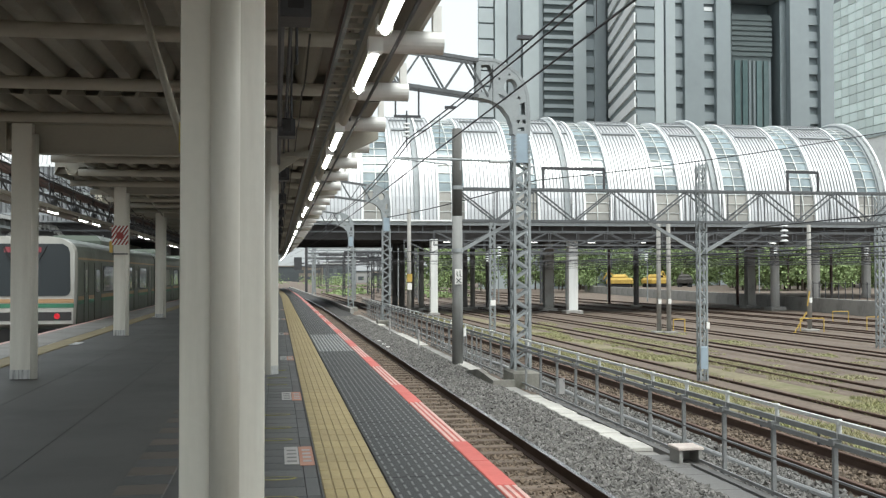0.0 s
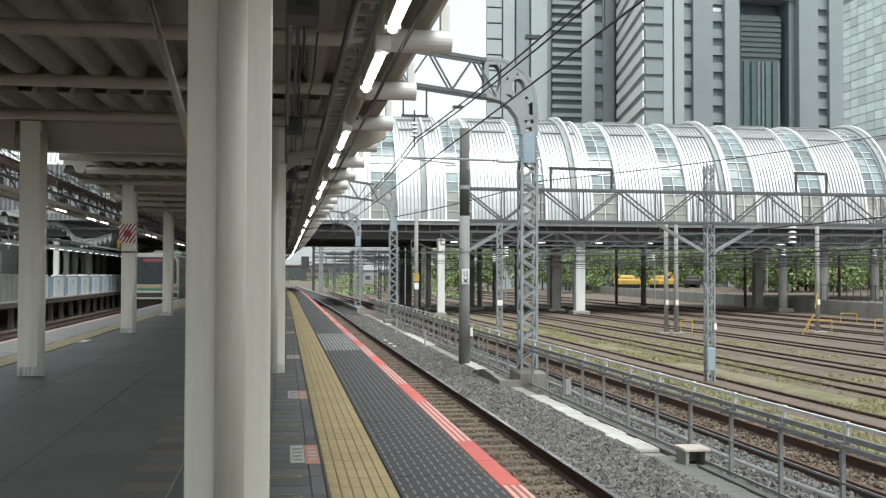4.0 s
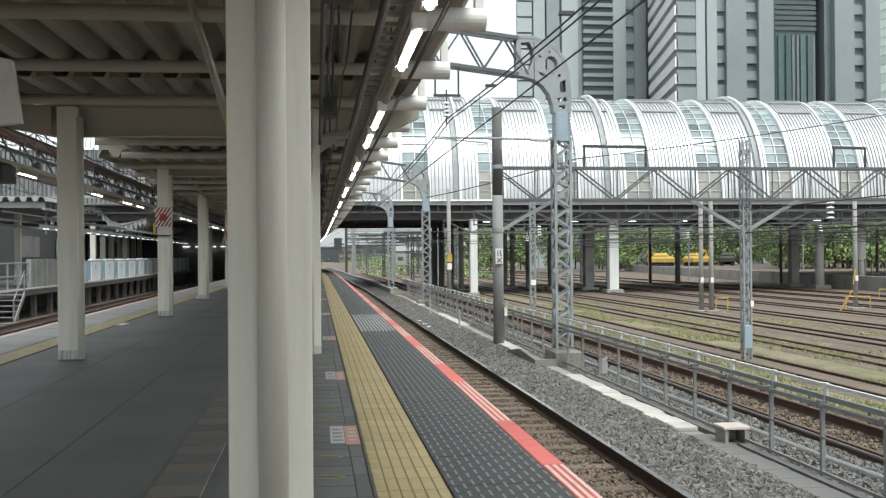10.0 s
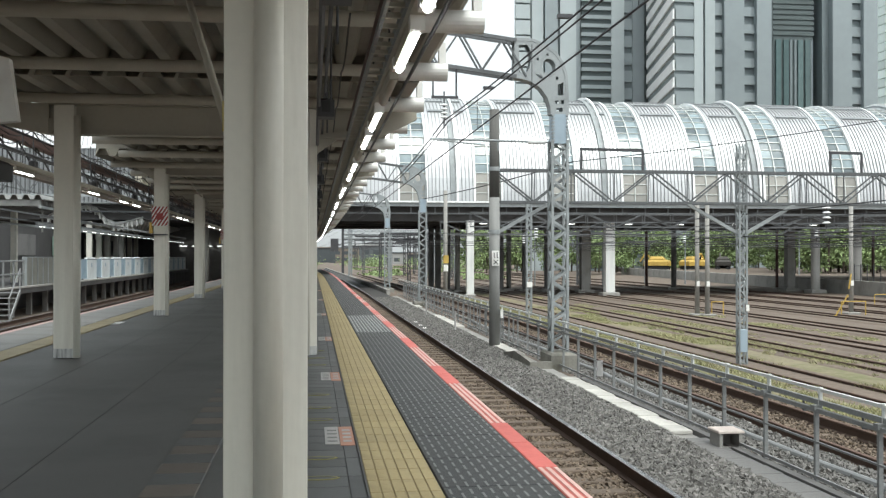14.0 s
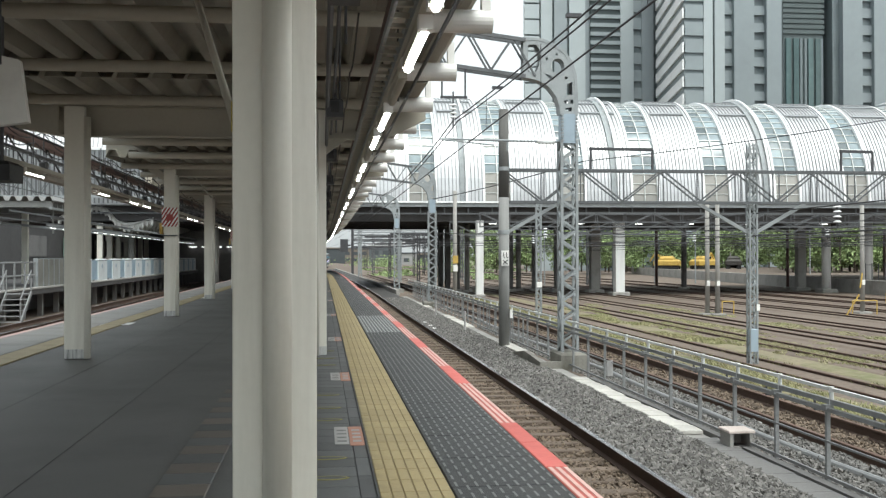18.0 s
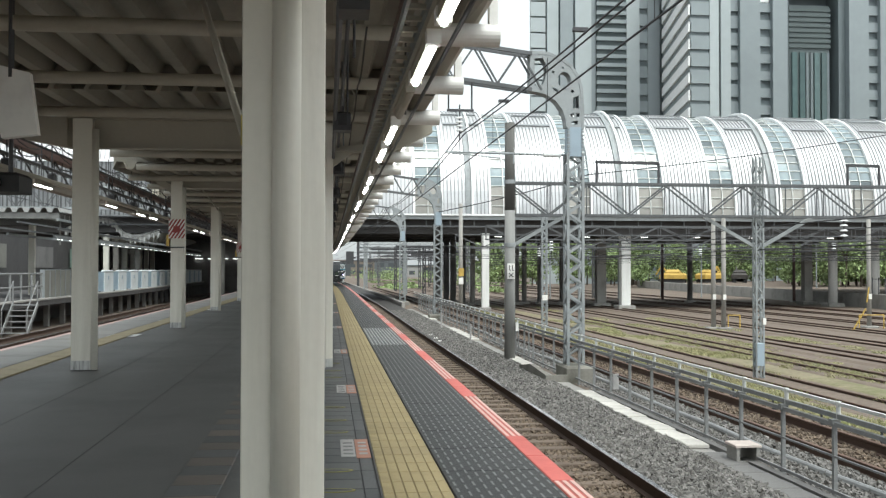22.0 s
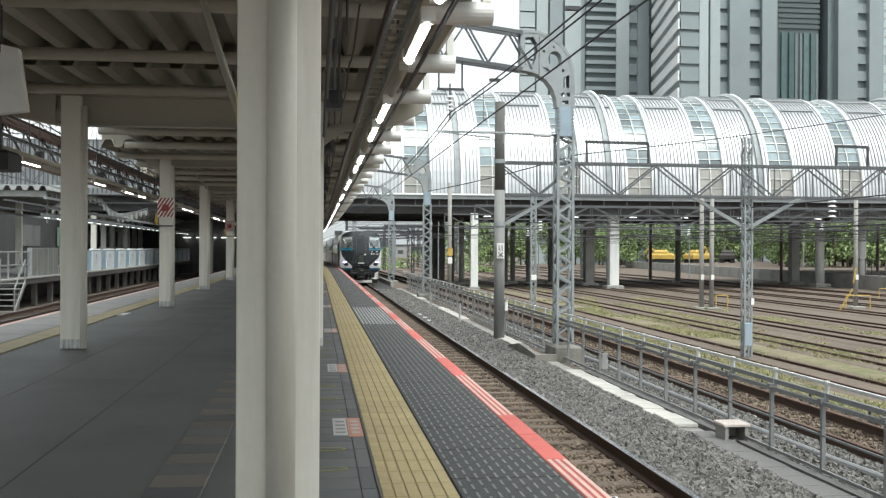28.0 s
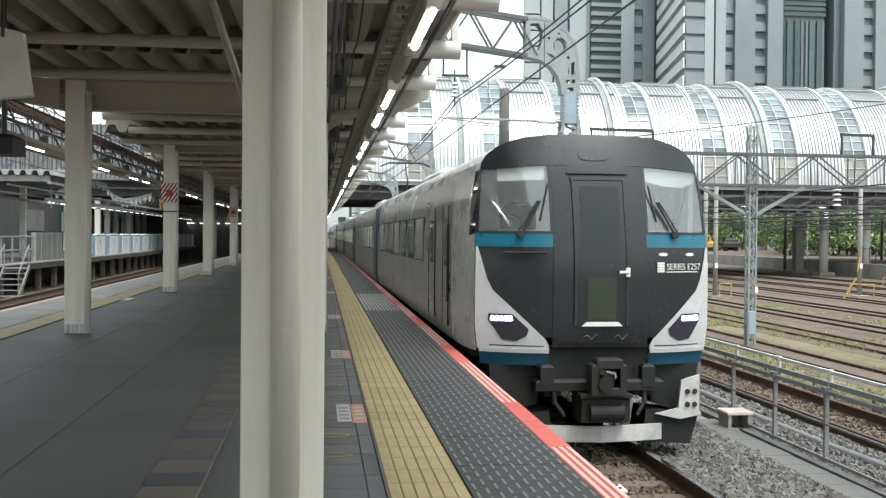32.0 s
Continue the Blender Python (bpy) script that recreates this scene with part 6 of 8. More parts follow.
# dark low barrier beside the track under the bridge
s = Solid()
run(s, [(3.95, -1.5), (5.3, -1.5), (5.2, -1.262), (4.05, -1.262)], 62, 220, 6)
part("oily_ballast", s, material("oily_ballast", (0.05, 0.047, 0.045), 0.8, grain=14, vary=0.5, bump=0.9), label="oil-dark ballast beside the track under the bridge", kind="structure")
s = Solid()
run(s, [(5.35, -1.4), (5.6, -1.4), (5.6, -1.0), (5.35, -1.0)], 74, 220, 6)
part("low_kerb", s, CONCRETE, label="low concrete kerb beside the far track", kind="structure")
for i, y in enumerate((128, 150, 176, 205, 240)):
    gq = thing("far_gantry", pose(0, y, YARD_Z), "thin grey overhead gantry across the far tracks", "gantry", "far gantries")
    for x in (0.036 * y, 0.075 * y, 0.12 * y):
        part("leg", lattice(Solid(), x, 0, 0, 7.4, 0.4, 0.05, 0.9), GALV, gq)
    s = Solid()
    for z in (6.5, 7.3):
        s.bar((0.03 * y, 0, z), (0.13 * y, 0, z), 0.1, 0.12)
    n = 14
    for k in range(n):
        xa, xb = y * (0.03 + 0.1 * k / n), y * (0.03 + 0.1 * (k + 1) / n)
        s.bar((xa, 0, 6.5 if k % 2 else 7.3), (xb, 0, 7.3 if k % 2 else 6.5), 0.06, 0.07)
    part("beam", s, GALV, gq)
dq = thing("dark_pole", pose(4.6, 160, YARD_Z), "dark brown steel mast beside the track beyond the bridge", "pole", "dark poles")
part("shaft", Solid().box(-0.2, -0.2, 0, 0.2, 0.2, 9.0), DARK_STEEL, dq)
part("box", Solid().box(-1.9, -0.4, 4.2, -0.7, 0.4, 6.2), DARK_STEEL, dq)
part("bracket", Solid().bar((-1.2, 0, 5.2), (-0.3, 0, 5.2), 0.2, 0.2), DARK_STEEL, dq)
for x0, y0, x1, y1, z in ((5.0, 110, 30, 108, 3.3), (4.0, 130, 40, 128, 4.2), (4.0, 150, 40, 148, 4.6), (5.0, 180, 50, 178, 4.4), (5.0, 115, 34, 119, 2.6)):
    wire([(x0, y0, z), (x1, y1, z - 0.2)], 0.03, label="cross span wire beyond the bridge")
fs = thing("fence_sign", pose(5.93, 20.66, -0.91, 0, 0, -60), "small white number plate tied to the trackside fence", "sign")
part("plate", Solid().box(-0.01, -0.08, -0.16, 0.01, 0.08, 0.16), SIGN_DULL, fs)
for z in (0.07, -0.08):
    part("text_bar", Solid().box(-0.016, -0.06, z - 0.05, -0.01, 0.06, z + 0.05), GREY_LINE, fs)
# a green frame and thin lamp posts behind the tracks
for x, y, h in ((30.5, 112, 5.0), (32.6, 112, 5.0)):
    gp = thing("signal_post", pose(x, y, YARD_Z), "slim grey-green steel post beyond the bridge", "post", "signal posts")
    part("shaft", Solid().box(-0.12, -0.12, 0, 0.12, 0.12, h), GALV, gp)
    part("cross_arm", Solid().box(-0.1, -0.1, h - 0.3, 1.9 if x < 31 else 0.3, 0.1, h - 0.1), GALV, gp)

# ---- the opposite platform to the west ----
WEST_X = -13.3
opp = Solid()
run(opp, [(WEST_X - 7, -1.45), (WEST_X - 2.6, -1.45), (WEST_X - 2.6, -0.38), (WEST_X, -0.3), (WEST_X, 0.0), (WEST_X - 7, 0.0)], 39, 130, 8)
# the shade of the hollow underside is also put into this dark colour
part("opposite_platform", opp, SOFFIT, label="opposite platform with shade put into its dark tone and a pale edge", kind="structure")
s = Solid()
run(s, [(WEST_X - 0.5, -0.05), (WEST_X + 0.02, -0.05), (WEST_X + 0.02, 0.012), (WEST_X - 0.5, 0.012)], 39, 130, 8)
part("opposite_edge", s, CONCRETE, label="pale concrete edge of the opposite platform", kind="structure")
strut_mesh = Solid().box(-0.12, -0.12, -1.42, 0.12, 0.12, -0.33).mesh("support_post", CONCRETE_DARK)
legs = thing("platform_supports", label="short dark concrete posts under the hollow opposite platform", category="supports", kind="structure")
for i in range(30):
    place("support_post", strut_mesh, legs, WEST_X - 0.5 + bend(40 + 3.0 * i), 40 + 3.0 * i, 0)
gate_panel = Solid().slab(-0.12, 0.0, 0.0, 0.12, 2.5, 1.35, 0.06).mesh("panel", DOOR_WHITE)
gate_leaf = Solid().box(-0.05, 0.0, 0.08, 0.05, 1.9, 1.25).mesh("leaf", DOOR_BLUE)
gate_mark = Solid().box(0.12, 0.9, 0.75, 0.126, 1.2, 1.0).mesh("mark", DOOR_BLUE)
gate_lip = Solid().box(-0.13, -0.02, 1.2, 0.13, 2.52, 1.26).mesh("lip", GALV)
for i in range(16):
    y = 60 + 4.3 * i
    gt = thing("platform_gate", pose(WEST_X - 0.45 + bend(y), y, 0.0), "white platform screen gate with pale blue sliding leaf", "platform gate", "platform gates")
    place("panel", gate_panel, gt)
    place("leaf", gate_leaf, gt, 0, 2.45, 0)
    place("mark", gate_mark, gt)
    place("lip", gate_lip, gt)
bw = thing("beige_screen", pose(WEST_X - 0.5, 51.2, 0.0), "beige panel screen at the end of the opposite platform", "screen wall")
part("panel", Solid().slab(-0.08, 0.0, 0.0, 0.08, 5.0, 1.35, 0.02), BEIGE_WALL, bw)
for k in range(6):
    part("post", Solid().box(-0.11, k * 1.0 - 0.04, 0.0, 0.11, k * 1.0 + 0.04, 1.4), GALV, bw)
gd = thing("guard_rail", pose(WEST_X - 0.4, 41.0, 0.0), "grey steel guard rail at the platform end", "guard rail")
for k in range(7):
    part("post", Solid().rod((0, 1.6 * k, 0), (0, 1.6 * k, 1.2), 0.05, 8), FENCE_STEEL, gd)
for z in (0.6, 1.2):
    part("rail", Solid().rod((0, 0, z), (0, 9.8, z), 0.04, 8), FENCE_STEEL, gd)
stair = thing("service_steps", pose(WEST_X + 0.6, 43.0, -1.4), "grey steel service steps down to the track", "steps")
for k in range(6):
    part("tread", Solid().box(-0.5, 0.28 * k, 0.22 * k + 0.18, 0.5, 0.28 * k + 0.26, 0.22 * k + 0.22), FENCE_STEEL, stair)
for x in (-0.5, 0.5):
    part("stringer", Solid().bar((x, 0, 0.1), (x, 1.6, 1.35), 0.05, 0.18), FENCE_STEEL, stair)
    part("handrail", Solid().rod((x, 0, 1.1), (x, 1.6, 2.3), 0.025, 8).rod((x, 0.05, 0.1), (x, 0.05, 1.15), 0.025, 8).rod((x, 1.55, 1.3), (x, 1.55, 2.3), 0.025, 8), FENCE_STEEL, stair)

# its butterfly canopy
bf = thing("butterfly_canopy", label="pale corrugated butterfly canopy over the opposite platform", category="canopy")
cx = -15.6
prof = [(-5.2, 4.6), (-4.3, 5.1), (-3.3, 5.46), (-2.2, 5.6), (-1.4, 5.25), (-0.7, 4.4), (0.0, 3.99), (0.8, 4.12), (1.5, 4.36), (2.2, 4.56)]
s = Solid()
n = 90
vv, ff = [], []
m = len(prof)
for i in range(n + 1):
    y = 84 + 28 * i / n
    w = 0.14 if i % 2 else -0.04
    vv += [(cx + xa + bend(y), y, za + w) for xa, za in prof] + [(cx + xa + bend(y), y, za + w + 0.03) for xa, za in prof]
for i in range(n):
    for k in range(m - 1):
        a, b = 2 * m * i + k, 2 * m * (i + 1) + k
        ff += [(a, a + 1, b + 1, b), (a + m, b + m, b + m + 1, a + m + 1)]
s.add(vv, ff)
CANOPY_PAINT = material("dusty_white_canopy_paint", (0.58, 0.58, 0.56), 0.55, grain=20, vary=0.08, stain=1.0, stain_amount=0.25)
part("roof_sheet", s, CANOPY_PAINT, bf)
tooth = Solid().box(-0.06, -0.35, -0.34, 0.06, 0.35, 0.12).mesh("purlin_end", CANOPY_PAINT)
for i in range(14):
    y = 84.2 + 2.0 * i
    s = Solid()
    for (xa, za), (xb, zb) in zip(prof, prof[1:]):
        s.bar((cx + xa + bend(y), y, za - 0.22), (cx + xb + bend(y), y, zb - 0.22), 0.14, 0.3)
    rib = part("rib", s, CANOPY_PAINT, bf)
    if i < 6:
        for k in range(21):
            xt = -5.1 + 0.36 * k
            zt = np.interp(xt, [q[0] for q in prof], [q[1] for q in prof])
            place("purlin_end", tooth, rib, cx + xt + bend(y), y, float(zt) - 0.2)
    if i % 2 == 0:
        part("column", Solid().box(cx - 2.2 + bend(y), y - 0.2, 0.0, cx - 1.8 + bend(y), y + 0.2, 4.2), CREAM, bf)
        part("inner_column", Solid().box(cx - 4.6 + bend(y), y - 0.15, 0.0, cx - 4.3 + bend(y), y + 0.15, 5.0), CREAM, bf)
for x, z in ((2.4, 3.0), (2.6, 3.35), (0.2, 3.1)):
    s = Solid()
    run(s, [(cx + x - 0.06, z - 0.06), (cx + x + 0.06, z - 0.06), (cx + x + 0.06, z + 0.06), (cx + x - 0.06, z + 0.06)], 51, 112, 8)
    part("fascia_bar", s, GALV, bf)
tube_w = Solid().box(-0.025, -0.45, 0.03, 0.025, 0.45, 0.06).mesh("tube", LAMP_DIM)
for i in range(26):
    y = 52 + 2.4 * i
    lw = thing("strip_lamp", pose(cx + 2.4 + bend(y), y, 2.82), "lit strip lamp over the opposite platform", "lamp", "west strip lamps")
    place("tube", tube_w, lw)
    part("bracket", Solid().box(-0.03, -0.03, 0.06, 0.03, 0.03, 0.13), DARK_STEEL, lw)
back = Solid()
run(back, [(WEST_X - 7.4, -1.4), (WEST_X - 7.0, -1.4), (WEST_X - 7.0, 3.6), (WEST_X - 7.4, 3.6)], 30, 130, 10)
# wall lies open to the sky, so roof shade is put into its colour
part("west_wall", back, SOFFIT, label="wall behind the opposite platform, shade put into its dark tone", kind="structure")
GREEN_PANEL = material("dull_green_glass_panel", (0.16, 0.24, 0.20), 0.35, grain=3, vary=0.2, stain=0.6, stain_amount=0.3)
for k in range(6):
    part("wall_column", Solid().box(WEST_X - 6.9, 48.5 + 2.7 * k, -1.4, WEST_X - 6.55, 48.85 + 2.7 * k, 3.5), CREAM, label="pale column before the wall", kind="structure")
    part("wall_poster", Solid().box(WEST_X - 6.99, 50 + 11 * k, 1.5, WEST_X - 6.95, 56 + 11 * k, 3.0), (GREEN_PANEL, BEIGE_WALL, CONCRETE_DARK)[k % 3], label="dull panel on the platform wall", kind="structure")
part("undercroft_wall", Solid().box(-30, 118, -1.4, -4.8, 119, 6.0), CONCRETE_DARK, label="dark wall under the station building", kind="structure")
for k in range(7):
    part("undercroft_lamp", Solid().box(-15 + 1.4 * k, 117.6, 2.55, -14.2 + 1.4 * k, 117.8, 2.62), LAMP_DIM, label="small lit lamp under the station building", kind="structure")

# finned facade of the station building over the western tracks
facade = thing("finned_facade", label="grey station facade of narrow upright metal fins", category="facade")
FACADE_GREY = material("weathered_grey_panel", (0.31, 0.325, 0.335), 0.6, grain=3, vary=0.12, stain=0.5, stain_amount=0.3, streak=True)
FAC_Y = TUBE_Y - TUBE_R - 1.3
part("panel", Solid().box(-34, FAC_Y, TUBE_Z - 0.3, -7.0, FAC_Y + 0.3, 9.9), FACADE_GREY, facade)
part("coping", Solid().box(-34, FAC_Y - 0.1, 9.9, -7.0, FAC_Y + 0.35, 10.1), TUBE_WHITE, facade)
for z in (6.2, 7.9):
    part("rail", Solid().box(-34, FAC_Y - 0.03, z, -7.0, FAC_Y, z + 0.1), GALV, facade)
fin_mesh = Solid().box(-0.035, -0.22, TUBE_Z - 0.2, 0.035, -0.035, 9.85).mesh("fin", GALV_DARK)
for i in range(78):
    place("fin", fin_mesh, facade, -33.8 + 0.34 * i, FAC_Y, 0)

# braced beam and masts over the west tracks
wt = truss(-30.0, -6.4, 58.0, 4.75, 5.9, 0.75, "grey braced beam over the western tracks")
for z in (4.75, 5.9):
    part("chord_flange", Solid().box(-30.0, 57.7, z - 0.06, -6.4, 57.74, z + 0.08), GALV, wt)
for x in (-23.5,):
    part("lattice_post", lattice(Solid(), x, 58.0, -1.3, 5.7, 0.4, 0.04), GALV, wt)
pl = thing("platform_lamp_post", pose(-12.9, 35.5, -1.35), "slim post with a white lamp head beside the western track", "lamp post")
part("post", Solid().rod((0, 0, 0), (0, 0, 2.6), 0.05, 8), GALV, pl)
part("head", Solid().slab(-0.3, -0.15, 2.6, 0.3, 0.15, 2.85, 0.05), GREY_STEEL, pl)
# slab added below the deck to keep the undercroft wall dark
part("undercroft_roof", Solid().box(-30, 96, 4.4, -5.2, 118, 4.8), SOFFIT, label="dark slab added under the station building to shade its wall", kind="structure")

# flat folded roof over the near end of the opposite platform
fold = []
x = -20.0
while x < -12.7:
    fold += [(x, 4.32), (x + 0.16, 4.32), (x + 0.27, 4.10), (x + 0.43, 4.10)]
    x += 0.54
fr = thing("folded_canopy", label="white folded sheet canopy over the near end of the opposite platform", category="canopy")
s = Solid()
s.sweep(fold + [(a, b + 0.03) for a, b in reversed(fold)], [lambda p: (p[0], 50.0, p[1]), lambda p: (p[0], 58.0, p[1])])
part("roof_sheet", s, GREY_STEEL, fr)
for i in range(2):
    y = 50.3 + 7.2 * i
    part("cross_beam", Solid().box(-19.8, y - 0.08, 3.82, -12.8, y + 0.08, 4.1), GREY_STEEL, fr)
    part("column", Solid().box(-16.2, y - 0.16, 0.0, -15.9, y + 0.16, 3.82), CREAM, fr)
part("fascia_bar", Solid().box(-12.86, 50, 3.7, -12.74, 58, 3.82), GALV, fr)
for z, x in ((3.35, -12.9), (3.1, -13.6)):
    part("cable_bar", Solid().box(x - 0.04, 44, z, x + 0.04, 71.5, z + 0.07), GALV_DARK, fr)
for k in range(2):
    part("drop_post", Solid().rod((-13.2, 52 + 5 * k, 2.6), (-13.2, 52 + 6 * k, 3.85), 0.05, 8), GREY_STEEL, fr)
rafter = Solid().box(-0.55, -0.07, 3.78, 0.05, 0.07, 4.1).mesh("rafter_end", GREY_STEEL)
for k in range(9):
    place("rafter_end", rafter, fr, -12.85, 50.4 + 0.9 * k, 0)

# ---- trains ----
CHARCOAL = material("charcoal_car_paint", (0.015, 0.0175, 0.02), 0.27, grain=6, vary=0.06, stain=1.3, stain_amount=0.12, bump=0.02)
PANEL_BLACK = material("black_front_panel", (0.016, 0.018, 0.02), 0.25, grain=6, vary=0.06, stain=2, stain_amount=0.1, bump=0.02)
WHITE_CAR = material("white_car_paint", (0.52, 0.52, 0.52), 0.28, grain=5, vary=0.03, stain=0.8, stain_amount=0.12, bump=0.01)
GREY_CAR = material("pale_grey_car_side", (0.35, 0.345, 0.335), 0.3, metal=0.4, grain=5, vary=0.04, stain=0.8, stain_amount=0.14, bump=0.01)
TEAL = material("teal_car_band", (0.012, 0.125, 0.19), 0.3, grain=6, vary=0.05, bump=0)
TEAL_DARK = material("deep_teal_skirt", (0.012, 0.075, 0.13), 0.35, grain=6, vary=0.08, bump=0)
CAB_GLASS = glass("cab_glass", (0.03, 0.036, 0.04), 0.03, 0.0)
DOOR_GLASS = glass("dark_door_glass", (0.020, 0.023, 0.025), 0.10, 0.0)
DOOR_GLASS.node_tree.nodes["Principled BSDF"].inputs["IOR"].default_value = 1.4
WINDSCREEN = glass("windscreen_glass", (0.86, 0.90, 0.90), 0.02, 0.95)
WINDSCREEN.node_tree.nodes["Principled BSDF"].inputs["IOR"].default_value = 1.7
CAB_LINING = material("grey_cab_lining", (0.36, 0.37, 0.365), 0.7, grain=10, vary=0.1)
SIDE_GLASS = glass("side_window_glass", (0.07, 0.078, 0.078), 0.05, 0.0)
SIDE_GLASS.node_tree.nodes["Principled BSDF"].inputs["IOR"].default_value = 2.0
HEADLIGHT = material("lit_headlight", (0.55, 0.47, 1.0), 0.3, emit=11.0, vary=0.0, stain_amount=0.0, bump=0)
LAMP_DARK = material("dark_lamp_lens", (0.03, 0.032, 0.04), 0.12, grain=20, vary=0.2, bump=0)
UNDERFRAME = material("sooty_underframe", (0.009, 0.0088, 0.0085), 0.7, grain=15, vary=0.3, stain=2, bump=0.2)
IRON = material("worn_coupler_iron", (0.020, 0.019, 0.018), 0.7, metal=0.2, grain=25, vary=0.3, stain=4, bump=0.2)
PLOUGH = material("scuffed_white_plough", (0.52, 0.51, 0.49), 0.6, grain=18, vary=0.15, stain=2.5, stain_amount=0.35, bump=0.1)
STAINLESS = material("brushed_stainless_side", (0.10, 0.118, 0.096), 0.35, metal=0.6, grain=12, vary=0.06, stain=1, stain_amount=0.12, bump=0.03)
BAND_ORANGE = material("pale_orange_band", (0.40, 0.25, 0.13), 0.4, grain=12, vary=0.05, bump=0)
BAND_GREEN = material("green_band", (0.045, 0.18, 0.105), 0.4, grain=12, vary=0.05, bump=0)
COMMUTER_MASK = material("off_white_cab_mask", (0.43, 0.425, 0.395), 0.4, grain=8, vary=0.05, stain=1.2, stain_amount=0.2)
TAIL_DULL = material("dim_red_display", (0.22, 0.04, 0.05), 0.3, emit=0.12, vary=0, stain_amount=0, bump=0)
TAIL_RED = material("lit_tail_lamp", (0.50, 0.012, 0.025), 0.3, emit=0.22, vary=0, stain_amount=0, bump=0)


def nose(x, z):
    """Depth of the rounded, raked cab front behind its foremost point."""
    back = 0.36 * (min(abs(x), 1.45) / 1.45) ** 3.0
    if z > 2.1:
        back += 0.42 * ((z - 2.1) / 1.75) ** 1.5
    if z < 1.35:
        back += 0.10 * ((1.35 - z) / 0.4) ** 2 * 0.5
    return back


def front_patch(name, poly, mat, parent, proud=0.0, thick=0.02, label="", step=0.16, smooth=True):
    """A panel of the cab front: an outline in (x, z) laid on the curved nose."""
    bm = bmesh.new()
    bm.faces.new([bm.verts.new((x, 0.0, z)) for x, z in poly])
    xs, zs = [p[0] for p in poly], [p[1] for p in poly]
    for axis, lo, hi in ((0, min(xs), max(xs)), (2, min(zs), max(zs))):
        c = math.floor(lo / step) * step
        while c < hi:
            if lo + 1e-3 < c < hi - 1e-3:
                no = [0.0, 0.0, 0.0]
                no[axis] = 1.0
                co = [0.0, 0.0, 0.0]
                co[axis] = c
                bmesh.ops.bisect_plane(bm, geom=bm.verts[:] + bm.edges[:] + bm.faces[:], plane_co=co, plane_no=no)
            c += step
    if thick:
        got = bmesh.ops.extrude_face_region(bm, geom=bm.faces[:])
        for e in got["geom"]:
            if isinstance(e, bmesh.types.BMVert):
                e.co.y = thick
    for v in bm.verts:
        v.co.y += nose(v.co.x, v.co.z) - proud
    bmesh.ops.recalc_face_normals(bm, faces=bm.faces)
    me = bpy.data.meshes.new(name)
    bm.to_mesh(me)
    bm.free()
    me.materials.append(mat)
    me.polygons.foreach_set("use_smooth", [True] * len(me.polygons))
    me.set_sharp_from_angle(angle=radians(40))
    return part(name, me, mat, parent, label)


def car_section(half, top, low=0.95, n=7):
    """Half outline of a car body, from the skirt up to the roof's middle."""
    pts = [(half - 0.03, low), (half, low + 0.35), (half, 1.9), (half, 2.5), (half - 0.04, 3.05), (half - 0.10, 3.40)]
    x0, z0 = half - 0.10, 3.40
    for i in range(1, n + 1):
        a = math.pi / 2 * i / n
        pts.append((x0 * math.cos(a) ** 0.55 if i < n else 0.0, z0 + (top - z0) * math.sin(a)))
    return pts


def ring(half):
    return half + [(-x, z) for x, z in reversed(half[:-1])]


def mirror(poly):
    return [(-x, z) for x, z in reversed(poly)]


def bogie(parent, y):
    s = Solid()
    for x in (-0.95, 0.95):
        s.bar((x, y - 1.5, 0.55), (x, y + 1.5, 0.55), 0.14, 0.28)
        s.box(x - 0.14, y - 0.45, 0.65, x + 0.14, y + 0.45, 0.95)
    b = part("bogie_frame", s, UNDERFRAME, parent)
    for dy in (-1.05, 1.05):
        for x in (-0.56, 0.56):
            part("wheel", Solid().rod((x - 0.06, y + dy, 0.43), (x + 0.06, y + dy, 0.43), 0.43, 20), IRON, parent)
    return b


def car_sides(parent, y0, y1, doors, windows, mat_door, glass_mat, half=1.47, zw=(2.05, 2.85), zd=(1.12, 3.0)):
    for sx in (-1, 1):
        for y, w in doors:
            d = part("door", Solid().box(min(sx * (half - 0.02), sx * (half + 0.008)), y, zd[0], max(sx * (half - 0.02), sx * (half + 0.008)), y + w, zd[1]), mat_door, parent)
            part("door_glass", Solid().box(min(sx * half, sx * (half + 0.014)), y + w * 0.25, zw[0], max(sx * half, sx * (half + 0.014)), y + w * 0.75, zd[1] - 0.22), glass_mat, d)
            for dy in (0.0, w):
                part("door_seam", Solid().box(min(sx * half, sx * (half + 0.016)), y + dy - 0.01, zd[0], max(sx * half, sx * (half + 0.016)), y + dy + 0.01, zd[1]), IRON, d)
        for y, w in windows:
            p = part("window", Solid().box(min(sx * (half - 0.02), sx * (half + 0.008)), y, zw[0], max(sx * (half - 0.02), sx * (half + 0.008)), y + w, zw[1]), glass_mat, parent)
            part("window_frame", Solid().box(min(sx * (half - 0.02), sx * (half + 0.004)), y - 0.025, zw[0] - 0.025, max(sx * (half - 0.02), sx * (half + 0.004)), y + w + 0.025, zw[1] + 0.025), BLACK, p)


EXPRESS_LABEL = "white and pale grey express train car with dark windows"


